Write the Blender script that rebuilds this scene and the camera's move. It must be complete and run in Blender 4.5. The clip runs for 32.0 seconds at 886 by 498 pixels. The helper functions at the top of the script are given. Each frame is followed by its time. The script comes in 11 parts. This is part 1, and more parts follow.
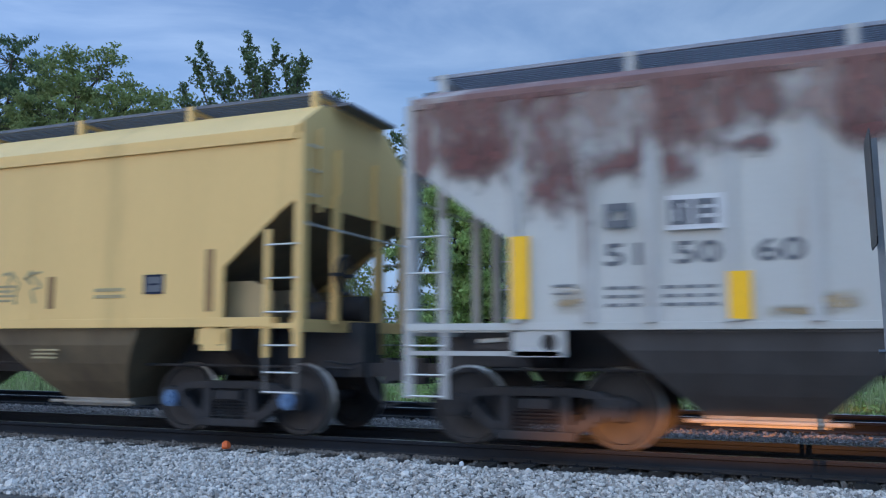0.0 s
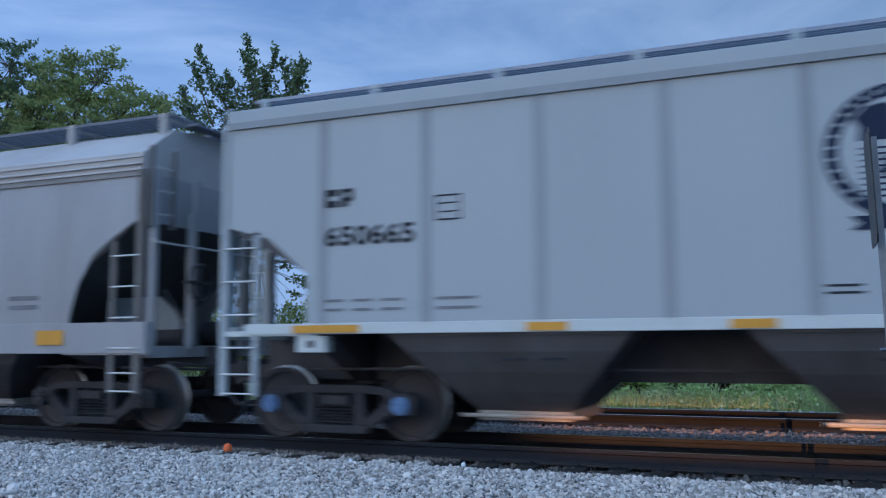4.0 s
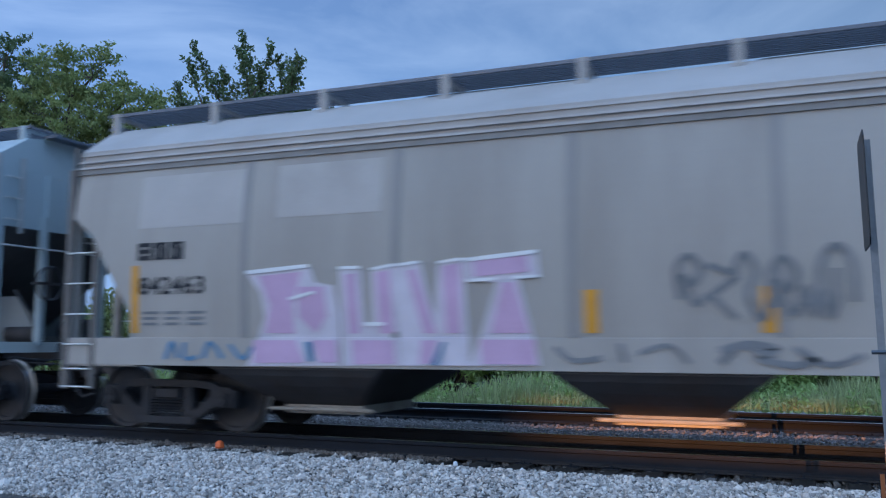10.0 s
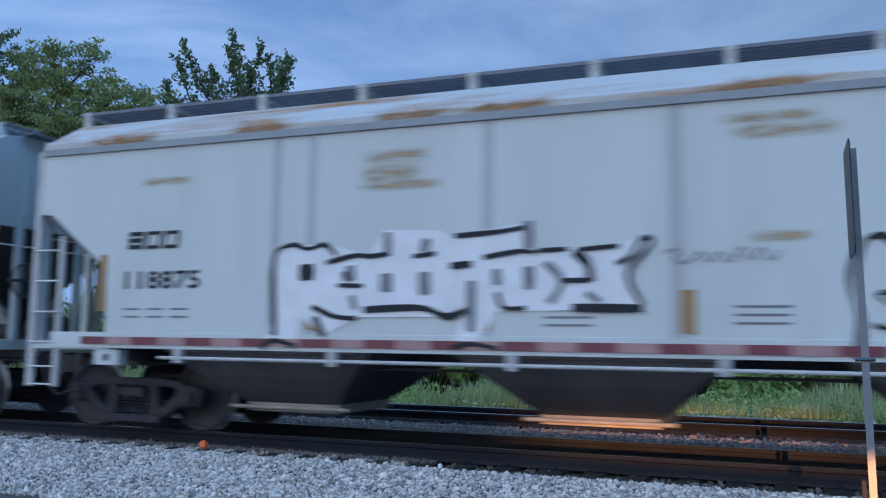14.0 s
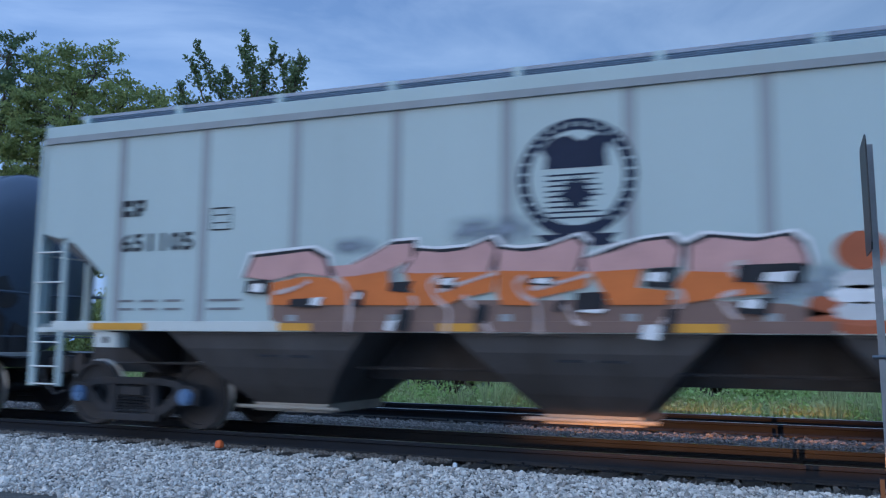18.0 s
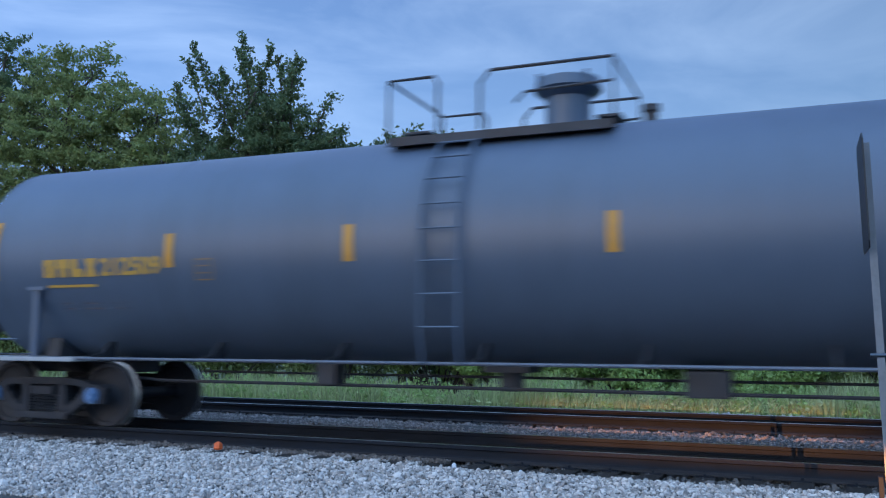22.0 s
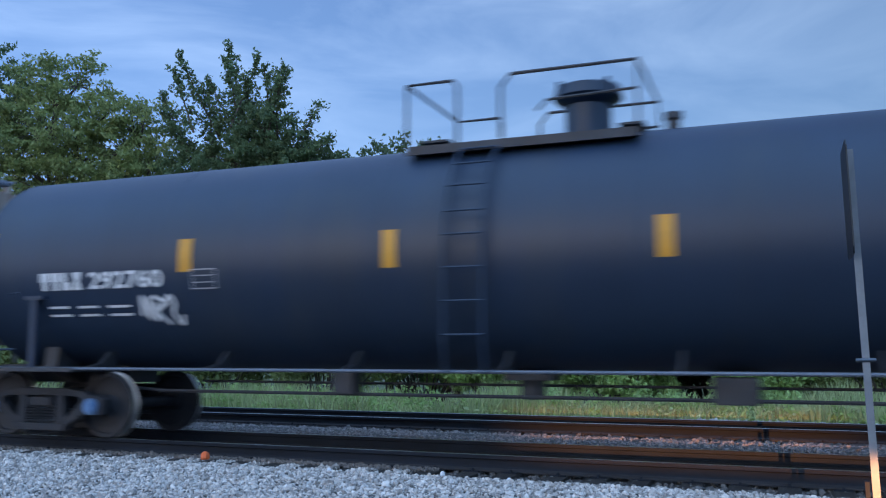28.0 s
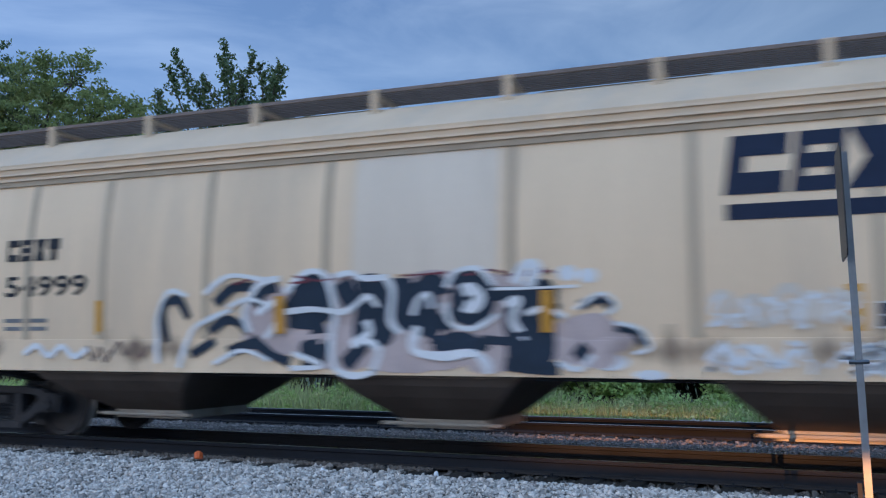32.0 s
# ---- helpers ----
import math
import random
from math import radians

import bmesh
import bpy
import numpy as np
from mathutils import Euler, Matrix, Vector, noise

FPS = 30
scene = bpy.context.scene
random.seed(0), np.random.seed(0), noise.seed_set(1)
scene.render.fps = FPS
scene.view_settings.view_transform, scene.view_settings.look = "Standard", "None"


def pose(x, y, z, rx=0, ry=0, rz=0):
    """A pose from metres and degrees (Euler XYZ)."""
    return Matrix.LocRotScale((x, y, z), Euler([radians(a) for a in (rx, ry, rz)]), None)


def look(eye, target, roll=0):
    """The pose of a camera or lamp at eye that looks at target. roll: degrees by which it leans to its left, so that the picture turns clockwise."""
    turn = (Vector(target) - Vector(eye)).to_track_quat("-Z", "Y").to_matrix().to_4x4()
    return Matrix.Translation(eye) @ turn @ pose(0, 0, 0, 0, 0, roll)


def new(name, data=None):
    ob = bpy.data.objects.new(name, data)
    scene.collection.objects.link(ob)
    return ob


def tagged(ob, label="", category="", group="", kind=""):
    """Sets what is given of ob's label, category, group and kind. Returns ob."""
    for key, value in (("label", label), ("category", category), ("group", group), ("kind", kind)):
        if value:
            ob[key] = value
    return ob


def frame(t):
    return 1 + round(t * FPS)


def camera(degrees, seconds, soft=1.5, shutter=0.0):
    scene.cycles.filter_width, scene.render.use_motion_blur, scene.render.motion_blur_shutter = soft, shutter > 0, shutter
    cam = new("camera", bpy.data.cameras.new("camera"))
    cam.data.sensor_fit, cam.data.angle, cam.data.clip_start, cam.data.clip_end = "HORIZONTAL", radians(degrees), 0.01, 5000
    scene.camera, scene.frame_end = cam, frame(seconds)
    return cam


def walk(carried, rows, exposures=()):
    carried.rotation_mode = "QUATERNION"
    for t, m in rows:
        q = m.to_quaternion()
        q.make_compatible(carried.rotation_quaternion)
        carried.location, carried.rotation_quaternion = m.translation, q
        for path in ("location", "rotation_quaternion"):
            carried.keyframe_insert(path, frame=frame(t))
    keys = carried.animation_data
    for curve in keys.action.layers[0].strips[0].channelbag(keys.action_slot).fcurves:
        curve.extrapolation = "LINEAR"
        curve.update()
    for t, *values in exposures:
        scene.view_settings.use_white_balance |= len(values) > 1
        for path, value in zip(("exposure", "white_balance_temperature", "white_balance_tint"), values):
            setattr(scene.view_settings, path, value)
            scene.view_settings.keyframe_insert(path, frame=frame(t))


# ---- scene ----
cam = camera(53.96, 32.0, soft=1.2, shutter=0.5)
EYE = (0.0, -10.756, 1.190)


def eye_pose(yaw, pitch, roll):
    return Matrix.Translation(EYE) @ pose(0, 0, 0, 0, 0, yaw) @ pose(0, 0, 0, 90 + pitch) @ pose(0, 0, 0, 0, 0, roll)


walk(cam, [
    (0, eye_pose(22.576, 6.229, 0.085)), (0.5, eye_pose(22.578, 6.235, 0.058)),
    (1, eye_pose(22.577, 6.241, 0.013)), (1.5, eye_pose(22.578, 6.248, -0.044)),
    (2, eye_pose(22.587, 6.261, -0.134)), (2.5, eye_pose(22.594, 6.280, -0.245)),
    (3, eye_pose(22.597, 6.294, -0.315)), (3.5, eye_pose(22.601, 6.302, -0.320)),
    (4, eye_pose(22.603, 6.307, -0.288)), (4.5, eye_pose(22.601, 6.304, -0.272)),
    (6.5, eye_pose(22.503, 6.185, -0.071)), (7, eye_pose(22.471, 6.167, -0.098)),
    (7.5, eye_pose(22.434, 6.163, -0.109)), (8, eye_pose(22.410, 6.192, -0.089)),
    (8.5, eye_pose(22.384, 6.228, -0.064)), (9, eye_pose(22.352, 6.249, -0.034)),
    (9.5, eye_pose(22.300, 6.251, 0.034)), (10, eye_pose(22.204, 6.227, 0.183)),
    (10.5, eye_pose(22.058, 6.195, 0.421)), (11, eye_pose(21.876, 6.178, 0.665)),
    (11.5, eye_pose(21.706, 6.174, 0.839)), (12, eye_pose(21.589, 6.199, 0.938)),
    (12.5, eye_pose(21.527, 6.261, 0.983)), (13, eye_pose(21.489, 6.333, 1.008)),
    (13.5, eye_pose(21.448, 6.374, 0.978)), (14, eye_pose(21.389, 6.377, 0.873)),
    (14.5, eye_pose(21.332, 6.375, 0.804)), (16.5, eye_pose(21.717, 6.367, 0.747)),
    (17, eye_pose(21.926, 6.356, 0.711)), (17.5, eye_pose(22.165, 6.336, 0.679)),
    (18, eye_pose(22.290, 6.313, 0.673)), (18.5, eye_pose(22.325, 6.274, 0.679)),
    (19, eye_pose(22.298, 6.228, 0.708)), (19.5, eye_pose(22.251, 6.196, 0.726)),
    (20, eye_pose(22.221, 6.189, 0.691)), (20.5, eye_pose(22.203, 6.209, 0.618)),
    (21, eye_pose(22.182, 6.251, 0.519)), (21.5, eye_pose(22.163, 6.301, 0.425)),
    (22, eye_pose(22.156, 6.341, 0.360)), (22.5, eye_pose(22.159, 6.368, 0.297)),
    (23, eye_pose(22.157, 6.398, 0.243)), (23.5, eye_pose(22.134, 6.436, 0.196)),
    (24, eye_pose(22.073, 6.474, 0.134)), (24.5, eye_pose(21.955, 6.522, 0.069)),
    (25, eye_pose(21.804, 6.574, -0.019)), (25.5, eye_pose(21.668, 6.613, -0.162)),
    (26, eye_pose(21.567, 6.649, -0.305)), (26.5, eye_pose(21.524, 6.680, -0.379)),
    (28.5, eye_pose(21.248, 6.864, 0.111)), (29, eye_pose(21.202, 6.843, 0.168)),
    (29.5, eye_pose(21.128, 6.837, 0.270)), (30, eye_pose(21.065, 6.855, 0.339)),
    (30.5, eye_pose(21.022, 6.880, 0.338)), (31, eye_pose(21.002, 6.893, 0.292)),
    (31.5, eye_pose(20.987, 6.878, 0.249)), (32, eye_pose(20.974, 6.854, 0.225)),
], exposures=[(0.0, 0.12, 6900, 10), (0.9, -0.10, 6300, 12), (1.6, -0.06, 6350, 12), (2.5, 0.03, 6500, 10), (17.5, 0.03, 6500, 10), (19.5, 0.20, 6480, 10), (28.0, 0.24, 6500, 10), (29.0, 0.24, 6800, 10), (30.0, 0.14, 6850, 10), (32.0, -0.05, 6800, 10)])

# ---------------------------------------------------------------- sky and light
world = bpy.data.worlds.new("evening_sky")
scene.world = world
world.use_nodes = True
wn, wl = world.node_tree.nodes, world.node_tree.links
wn.clear()


def wnode(kind, **values):
    n = wn.new(kind)
    for k, v in values.items():
        n.inputs[k].default_value = v
    return n


SUN_EL, SUN_AZ = 16.0, 200.0
sky = wn.new("ShaderNodeTexSky")
sky.sky_type, sky.sun_disc = "NISHITA", False
sky.sun_elevation, sky.sun_rotation = radians(SUN_EL), radians(SUN_AZ)
sky.air_density, sky.dust_density, sky.ozone_density = 1.2, 2.0, 2.0
coord = wn.new("ShaderNodeTexCoord")
stretch = wn.new("ShaderNodeMapping")
stretch.inputs["Scale"].default_value = (1.0, 1.0, 3.2)
stretch.inputs["Location"].default_value = (0.35, 0.1, 0.0)
wl.new(coord.outputs["Generated"], stretch.inputs["Vector"])
big = wnode("ShaderNodeTexNoise", Scale=3.6, Detail=7.0, Roughness=0.55, Distortion=0.6)
wl.new(stretch.outputs[0], big.inputs["Vector"])
ramp = wn.new("ShaderNodeValToRGB")
ramp.color_ramp.elements[0].position, ramp.color_ramp.elements[0].color = 0.36, (0.085, 0.180, 0.435, 1)
ramp.color_ramp.elements[1].position, ramp.color_ramp.elements[1].color = 0.68, (0.29, 0.42, 0.70, 1)
wl.new(big.outputs["Fac"], ramp.inputs["Fac"])
# clear bluer air low over the horizon
parts = wn.new("ShaderNodeSeparateXYZ")
wl.new(coord.outputs["Generated"], parts.inputs[0])
low = wnode("ShaderNodeMapRange", **{"From Min": 0.05, "From Max": 0.42, "To Min": 0.85, "To Max": 0.0})
wl.new(parts.outputs["Z"], low.inputs["Value"])
horizon = wn.new("ShaderNodeMix")
horizon.data_type = "RGBA"
horizon.inputs[7].default_value = (0.115, 0.28, 0.66, 1)
wl.new(low.outputs[0], horizon.inputs[0])
wl.new(ramp.outputs[0], horizon.inputs[6])
# the evening side of the sky, behind the camera, is brighter and less blue; the air to the east is deeper
west = wnode("ShaderNodeMapRange", **{"From Min": 0.35, "From Max": -0.25, "To Min": 0.0, "To Max": 1.0})
wl.new(parts.outputs["Y"], west.inputs["Value"])
tint = wn.new("ShaderNodeMix")
tint.data_type = "RGBA"
tint.clamp_factor = False
tint.inputs[6].default_value, tint.inputs[7].default_value = (1, 1, 1, 1), (1.95, 2.20, 2.08, 1)
lift = wnode("ShaderNodeMapRange", **{"From Min": 0.0, "From Max": 0.5, "To Min": 0.40, "To Max": 1.0})
wl.new(parts.outputs["Z"], lift.inputs["Value"])
raised = wn.new("ShaderNodeMath")
raised.operation = "MULTIPLY"
wl.new(west.outputs[0], raised.inputs[0])
wl.new(lift.outputs[0], raised.inputs[1])
wl.new(raised.outputs[0], tint.inputs[0])
east = wnode("ShaderNodeMapRange", **{"From Min": -0.72, "From Max": 0.10, "To Min": 1.22, "To Max": 0.64})
wl.new(parts.outputs["X"], east.inputs["Value"])
toned = wn.new("ShaderNodeVectorMath")
toned.operation = "MULTIPLY"
wl.new(horizon.outputs[2], toned.inputs[0])
wl.new(tint.outputs[2], toned.inputs[1])
gain = wn.new("ShaderNodeVectorMath")
gain.operation = "SCALE"
wl.new(toned.outputs[0], gain.inputs[0])
front = wnode("ShaderNodeMapRange", **{"From Min": 0.0, "From Max": 0.4, "To Min": 0.0, "To Max": 1.0})
wl.new(parts.outputs["Y"], front.inputs["Value"])
deep = wn.new("ShaderNodeMix")
deep.inputs[2].default_value = 0.95
wl.new(front.outputs[0], deep.inputs[0])
wl.new(east.outputs[0], deep.inputs[3])
zenith = wnode("ShaderNodeMapRange", **{"From Min": 0.38, "From Max": 0.95, "To Min": 1.0, "To Max": 2.0})
wl.new(parts.outputs["Z"], zenith.inputs["Value"])
arch = wn.new("ShaderNodeMath")
arch.operation = "MULTIPLY"
wl.new(deep.outputs[0], arch.inputs[0])
wl.new(zenith.outputs[0], arch.inputs[1])
wl.new(arch.outputs[0], gain.inputs["Scale"])
clouds = wnode("ShaderNodeBackground", Strength=0.95)
wl.new(gain.outputs[0], clouds.inputs["Color"])
air = wnode("ShaderNodeBackground", Strength=0.05)
wl.new(sky.outputs[0], air.inputs["Color"])
both = wn.new("ShaderNodeAddShader")
wl.new(clouds.outputs[0], both.inputs[0])
wl.new(air.outputs[0], both.inputs[1])
out = wn.new("ShaderNodeOutputWorld")
wl.new(both.outputs[0], out.inputs["Surface"])

sun = new("sun", bpy.data.lights.new("sun", "SUN"))
sun.data.energy, sun.data.angle, sun.data.color = 0.30, radians(90), (0.80, 0.95, 1.0)
sun.matrix_world = look((-12, -40, 26), (0, 0, 0))

# low beam inferred for a car waiting on the lower ground behind the camera; added plates cut the light off above the
# rails
HEADLAMP = (1.23, -14.0, 0.95)
beam = new("headlamp_beam", bpy.data.lights.new("headlamp_beam", "SPOT"))
beam.data.energy, beam.data.color = 17000, (1.0, 0.40, 0.13)
beam.data.spot_size, beam.data.spot_blend, beam.data.shadow_soft_size = radians(21), 0.85, 0.009
beam.matrix_world = look(HEADLAMP, (-0.85, -0.75, 0.12))

# ---------------------------------------------------------------- materials


def material(name, color, rough=0.6, metal=0.0, vary=0.25, scale=3.0, fine=40.0, bump=0.15, dirt=None, dirt_at=(0.55, 0.75), stretch=(1, 1, 1), spec=0.4, per_object=0.0, per_island=0.0):
    """Base colour with broad and fine variation, optional stains of a second colour, and fine relief."""
    m = bpy.data.materials.new(name)
    m.use_nodes = True
    n, l = m.node_tree.nodes, m.node_tree.links
    b = n["Principled BSDF"]
    b.inputs["Roughness"].default_value, b.inputs["Metallic"].default_value = rough, metal
    b.inputs["Specular IOR Level"].default_value = spec
    tc = n.new("ShaderNodeTexCoord")
    mp = n.new("ShaderNodeMapping")
    mp.inputs["Scale"].default_value = stretch
    l.new(tc.outputs["Object"], mp.inputs["Vector"])
    n1, n2 = n.new("ShaderNodeTexNoise"), n.new("ShaderNodeTexNoise")
    n1.inputs["Scale"].default_value, n1.inputs["Detail"].default_value = scale, 5.0
    n2.inputs["Scale"].default_value, n2.inputs["Detail"].default_value = fine, 3.0
    l.new(mp.outputs[0], n1.inputs["Vector"]), l.new(mp.outputs[0], n2.inputs["Vector"])
    add = n.new("ShaderNodeMath")
    add.operation = "MULTIPLY_ADD"
    l.new(n2.outputs["Fac"], add.inputs[0])
    add.inputs[1].default_value = 0.4
    l.new(n1.outputs["Fac"], add.inputs[2])
    last = add.outputs[0]
    if per_object or per_island:
        rnd = n.new("ShaderNodeObjectInfo") if per_object else n.new("ShaderNodeNewGeometry")
        more = n.new("ShaderNodeMath")
        more.operation = "MULTIPLY_ADD"
        l.new(rnd.outputs["Random" if per_object else "Random Per Island"], more.inputs[0])
        more.inputs[1].default_value = per_object or per_island
        l.new(last, more.inputs[2])
        last = more.outputs[0]
    r = n.new("ShaderNodeMapRange")
    r.inputs["From Min"].default_value, r.inputs["From Max"].default_value = 0.35, 1.05 + (per_object or per_island)
    r.inputs["To Min"].default_value, r.inputs["To Max"].default_value = 1 - vary, 1 + vary
    l.new(last, r.inputs["Value"])
    sc = n.new("ShaderNodeVectorMath")
    sc.operation = "SCALE"
    sc.inputs[0].default_value = color[:3]
    l.new(r.outputs[0], sc.inputs["Scale"])
    result = sc.outputs[0]
    if dirt:
        n3 = n.new("ShaderNodeTexNoise")
        n3.inputs["Scale"].default_value, n3.inputs["Detail"].default_value, n3.inputs["Roughness"].default_value = scale * 0.6, 8.0, 0.62
        off = n.new("ShaderNodeVectorMath")
        off.operation = "ADD"
        off.inputs[1].default_value = (7.3, 1.9, 4.1)
        l.new(mp.outputs[0], off.inputs[0]), l.new(off.outputs[0], n3.inputs["Vector"])
        k = n.new("ShaderNodeMapRange")
        k.inputs["From Min"].default_value, k.inputs["From Max"].default_value = dirt_at
        l.new(n3.outputs["Fac"], k.inputs["Value"])
        mx = n.new("ShaderNodeMix")
        mx.data_type = "RGBA"
        l.new(k.outputs[0], mx.inputs[0]), l.new(result, mx.inputs[6])
        mx.inputs[7].default_value = (*dirt, 1)
        result = mx.outputs[2]
    l.new(result, b.inputs["Base Color"])
    if bump:
        bp = n.new("ShaderNodeBump")
        bp.inputs["Strength"].default_value, bp.inputs["Distance"].default_value = bump, 0.02
        l.new(n2.outputs["Fac"], bp.inputs["Height"]), l.new(bp.outputs[0], b.inputs["Normal"])
    return m


STREAK = (1.4, 1.4, 0.22)  # long vertical runs down a wagon's side
BAND = (0.35, 0.6, 4.0)    # flat wide stains
DULL_RUST = (0.13, 0.06, 0.045)
M_YELLOW = material("yellow_wagon_paint", (0.80, 0.52, 0.205), 0.55, vary=0.10, scale=0.8, dirt=(0.36, 0.24, 0.09), dirt_at=(0.56, 0.9), stretch=STREAK, bump=0.05)
M_GREY_NEW = material("clean_grey_wagon_paint", (0.32, 0.37, 0.40), 0.42, vary=0.07, scale=0.7, dirt=(0.30, 0.31, 0.33), dirt_at=(0.58, 0.95), stretch=STREAK, bump=0.04)
M_GREEN_GREY = material("pale_green_grey_wagon_paint", (0.36, 0.46, 0.48), 0.45, vary=0.08, scale=0.7, dirt=(0.36, 0.39, 0.38), dirt_at=(0.58, 0.95), stretch=STREAK, bump=0.04)
M_GREY = material("weathered_grey_wagon_paint", (0.30, 0.30, 0.31), 0.6, vary=0.13, scale=0.9, dirt=(0.20, 0.19, 0.185), dirt_at=(0.5, 0.85), stretch=STREAK, bump=0.06)
M_GREY_PALE = material("pale_grey_roof_paint", (0.40, 0.38, 0.37), 0.6, vary=0.12, scale=1.2, dirt=(0.30, 0.27, 0.25), dirt_at=(0.52, 0.85), bump=0.06)
M_WHITE = material("aged_white_wagon_paint", (0.50, 0.55, 0.55), 0.5, vary=0.07, scale=0.8, dirt=(0.36, 0.38, 0.37), dirt_at=(0.52, 0.9), stretch=STREAK, bump=0.05)
M_WHITE_RUSTY = material("rust_stained_white_wagon_paint", (0.45, 0.47, 0.465), 0.6, vary=0.08, scale=0.9, dirt=(0.34, 0.17, 0.07), dirt_at=(0.52, 0.64), stretch=BAND, bump=0.05)
M_PALE_BLUE = material("pale_blue_grey_wagon_paint", (0.38, 0.45, 0.48), 0.5, vary=0.08, scale=0.8, dirt=(0.27, 0.31, 0.33), dirt_at=(0.52, 0.9), stretch=STREAK, bump=0.05)
M_RUSTY_WHITE = material("heavily_rusted_white_wagon_paint", (0.50, 0.50, 0.48), 0.65, vary=0.14, scale=1.1, dirt=(0.36, 0.27, 0.24), dirt_at=(0.58, 0.74), stretch=(0.9, 1, 0.55), bump=0.12)
M_PINK_GREY = material("faded_brownish_wagon_paint", (0.50, 0.405, 0.35), 0.65, vary=0.32, scale=1.6, dirt=(0.245, 0.165, 0.13), dirt_at=(0.40, 0.66), stretch=STREAK, bump=0.08)
M_CREAM = material("cream_wagon_paint", (0.74, 0.56, 0.39), 0.55, vary=0.12, scale=0.9, dirt=(0.40, 0.33, 0.26), dirt_at=(0.52, 0.88), stretch=STREAK, bump=0.05)
M_CREAM_RIB = material("pale_rib_paint", (0.78, 0.70, 0.58), 0.6, vary=0.14, scale=2.0, dirt=(0.30, 0.22, 0.19), dirt_at=(0.55, 0.85), stretch=STREAK, bump=0.06)
M_CREAM_END = material("grimy_cream_end_panel", (0.56, 0.53, 0.42), 0.6, vary=0.2, scale=2.0, dirt=(0.22, 0.18, 0.15), dirt_at=(0.60, 0.78), bump=0.08)
M_TANK_GREY = material("satin_dark_grey_tank_paint", (0.072, 0.103, 0.155), 0.42, spec=0.65, vary=0.10, scale=0.9, dirt=(0.05, 0.075, 0.11), dirt_at=(0.5, 0.85), stretch=STREAK, bump=0.04)
M_TANK_BLACK = material("satin_black_tank_paint", (0.013, 0.025, 0.049), 0.42, spec=0.42, vary=0.2, scale=1.0, dirt=(0.032, 0.042, 0.058), dirt_at=(0.52, 0.9), stretch=STREAK, bump=0.04)
M_TANK_BROWN = material("brown_black_tank_head", (0.055, 0.045, 0.045), 0.5, vary=0.2, scale=1.2, dirt=(0.085, 0.06, 0.05), dirt_at=(0.5, 0.85), bump=0.05)
M_DARK_STEEL = material("grimy_brown_grey_ladder_steel", (0.13, 0.12, 0.115), 0.65, vary=0.25, scale=4.0, bump=0.1)
M_WALK_BROWN = material("brown_stained_roof_walk", (0.17, 0.135, 0.125), 0.65, vary=0.25, scale=4.0, bump=0.1)
# hopper paints, darkened to hold the shade under the wagons
M_UNDER = material("shaded_grey_hopper_paint", (0.085, 0.085, 0.093), 0.7, vary=0.25, scale=1.2, dirt=(0.055, 0.05, 0.05), dirt_at=(0.45, 0.75), stretch=STREAK, bump=0.1)
M_UNDER_BROWN = material("dark_brown_hopper_paint", (0.085, 0.068, 0.06), 0.75, vary=0.25, scale=1.2, dirt=(0.06, 0.045, 0.04), dirt_at=(0.45, 0.75), stretch=STREAK, bump=0.1)
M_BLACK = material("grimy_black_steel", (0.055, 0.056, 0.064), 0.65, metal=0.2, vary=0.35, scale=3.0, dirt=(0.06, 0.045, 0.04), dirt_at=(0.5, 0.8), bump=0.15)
M_FRAME = material("rust_brown_cast_steel", (0.029, 0.030, 0.036), 0.75, metal=0.1, vary=0.3, scale=4.0, dirt=(0.055, 0.046, 0.045), dirt_at=(0.5, 0.8), bump=0.25)
M_WHEEL = material("brown_wheel_steel", (0.028, 0.029, 0.035), 0.6, metal=0.2, vary=0.3, scale=5.0, dirt=(0.055, 0.045, 0.045), dirt_at=(0.5, 0.8), bump=0.12)
M_TREAD = material("polished_wheel_tread", (0.42, 0.41, 0.40), 0.32, metal=0.9, vary=0.15, scale=8.0, bump=0.03)
M_CAP = material("blue_bearing_cap", (0.09, 0.19, 0.36), 0.5, vary=0.2, scale=10.0, bump=0.1)
# galvanised slats, tinted pale blue for the sky showing through the grating
M_WALK_PALE = material("sky_pale_galvanised_walkway", (0.22, 0.255, 0.32), 0.5, metal=0.3, vary=0.2, scale=4.0, bump=0.1)
M_GRATING = material("dark_galvanised_grating", (0.13, 0.15, 0.19), 0.55, metal=0.4, vary=0.2, scale=4.0, bump=0.1)
M_LADDER = material("pale_ladder_steel", (0.42, 0.42, 0.42), 0.5, vary=0.2, scale=5.0, bump=0.08)
M_RUNG = material("bright_worn_rung_steel", (0.60, 0.60, 0.58), 0.45, metal=0.3, vary=0.2, scale=6.0, bump=0.05)
M_RUST_EAVE = material("maroon_rusted_roof_edge", (0.235, 0.13, 0.12), 0.75, vary=0.3, scale=1.5, dirt=(0.46, 0.43, 0.41), dirt_at=(0.55, 0.72), stretch=(1.2, 1, 0.8), bump=0.1)
M_RIB_POST = material("brownish_white_ladder_paint", (0.40, 0.365, 0.345), 0.6, vary=0.25, scale=3.0, dirt=(0.22, 0.17, 0.15), dirt_at=(0.55, 0.8), stretch=STREAK, bump=0.08)
M_POCKET = material("reddish_grey_stained_panel", (0.33, 0.27, 0.255), 0.7, vary=0.3, scale=2.0, dirt=(0.20, 0.105, 0.095), dirt_at=(0.45, 0.7), stretch=STREAK, bump=0.1)
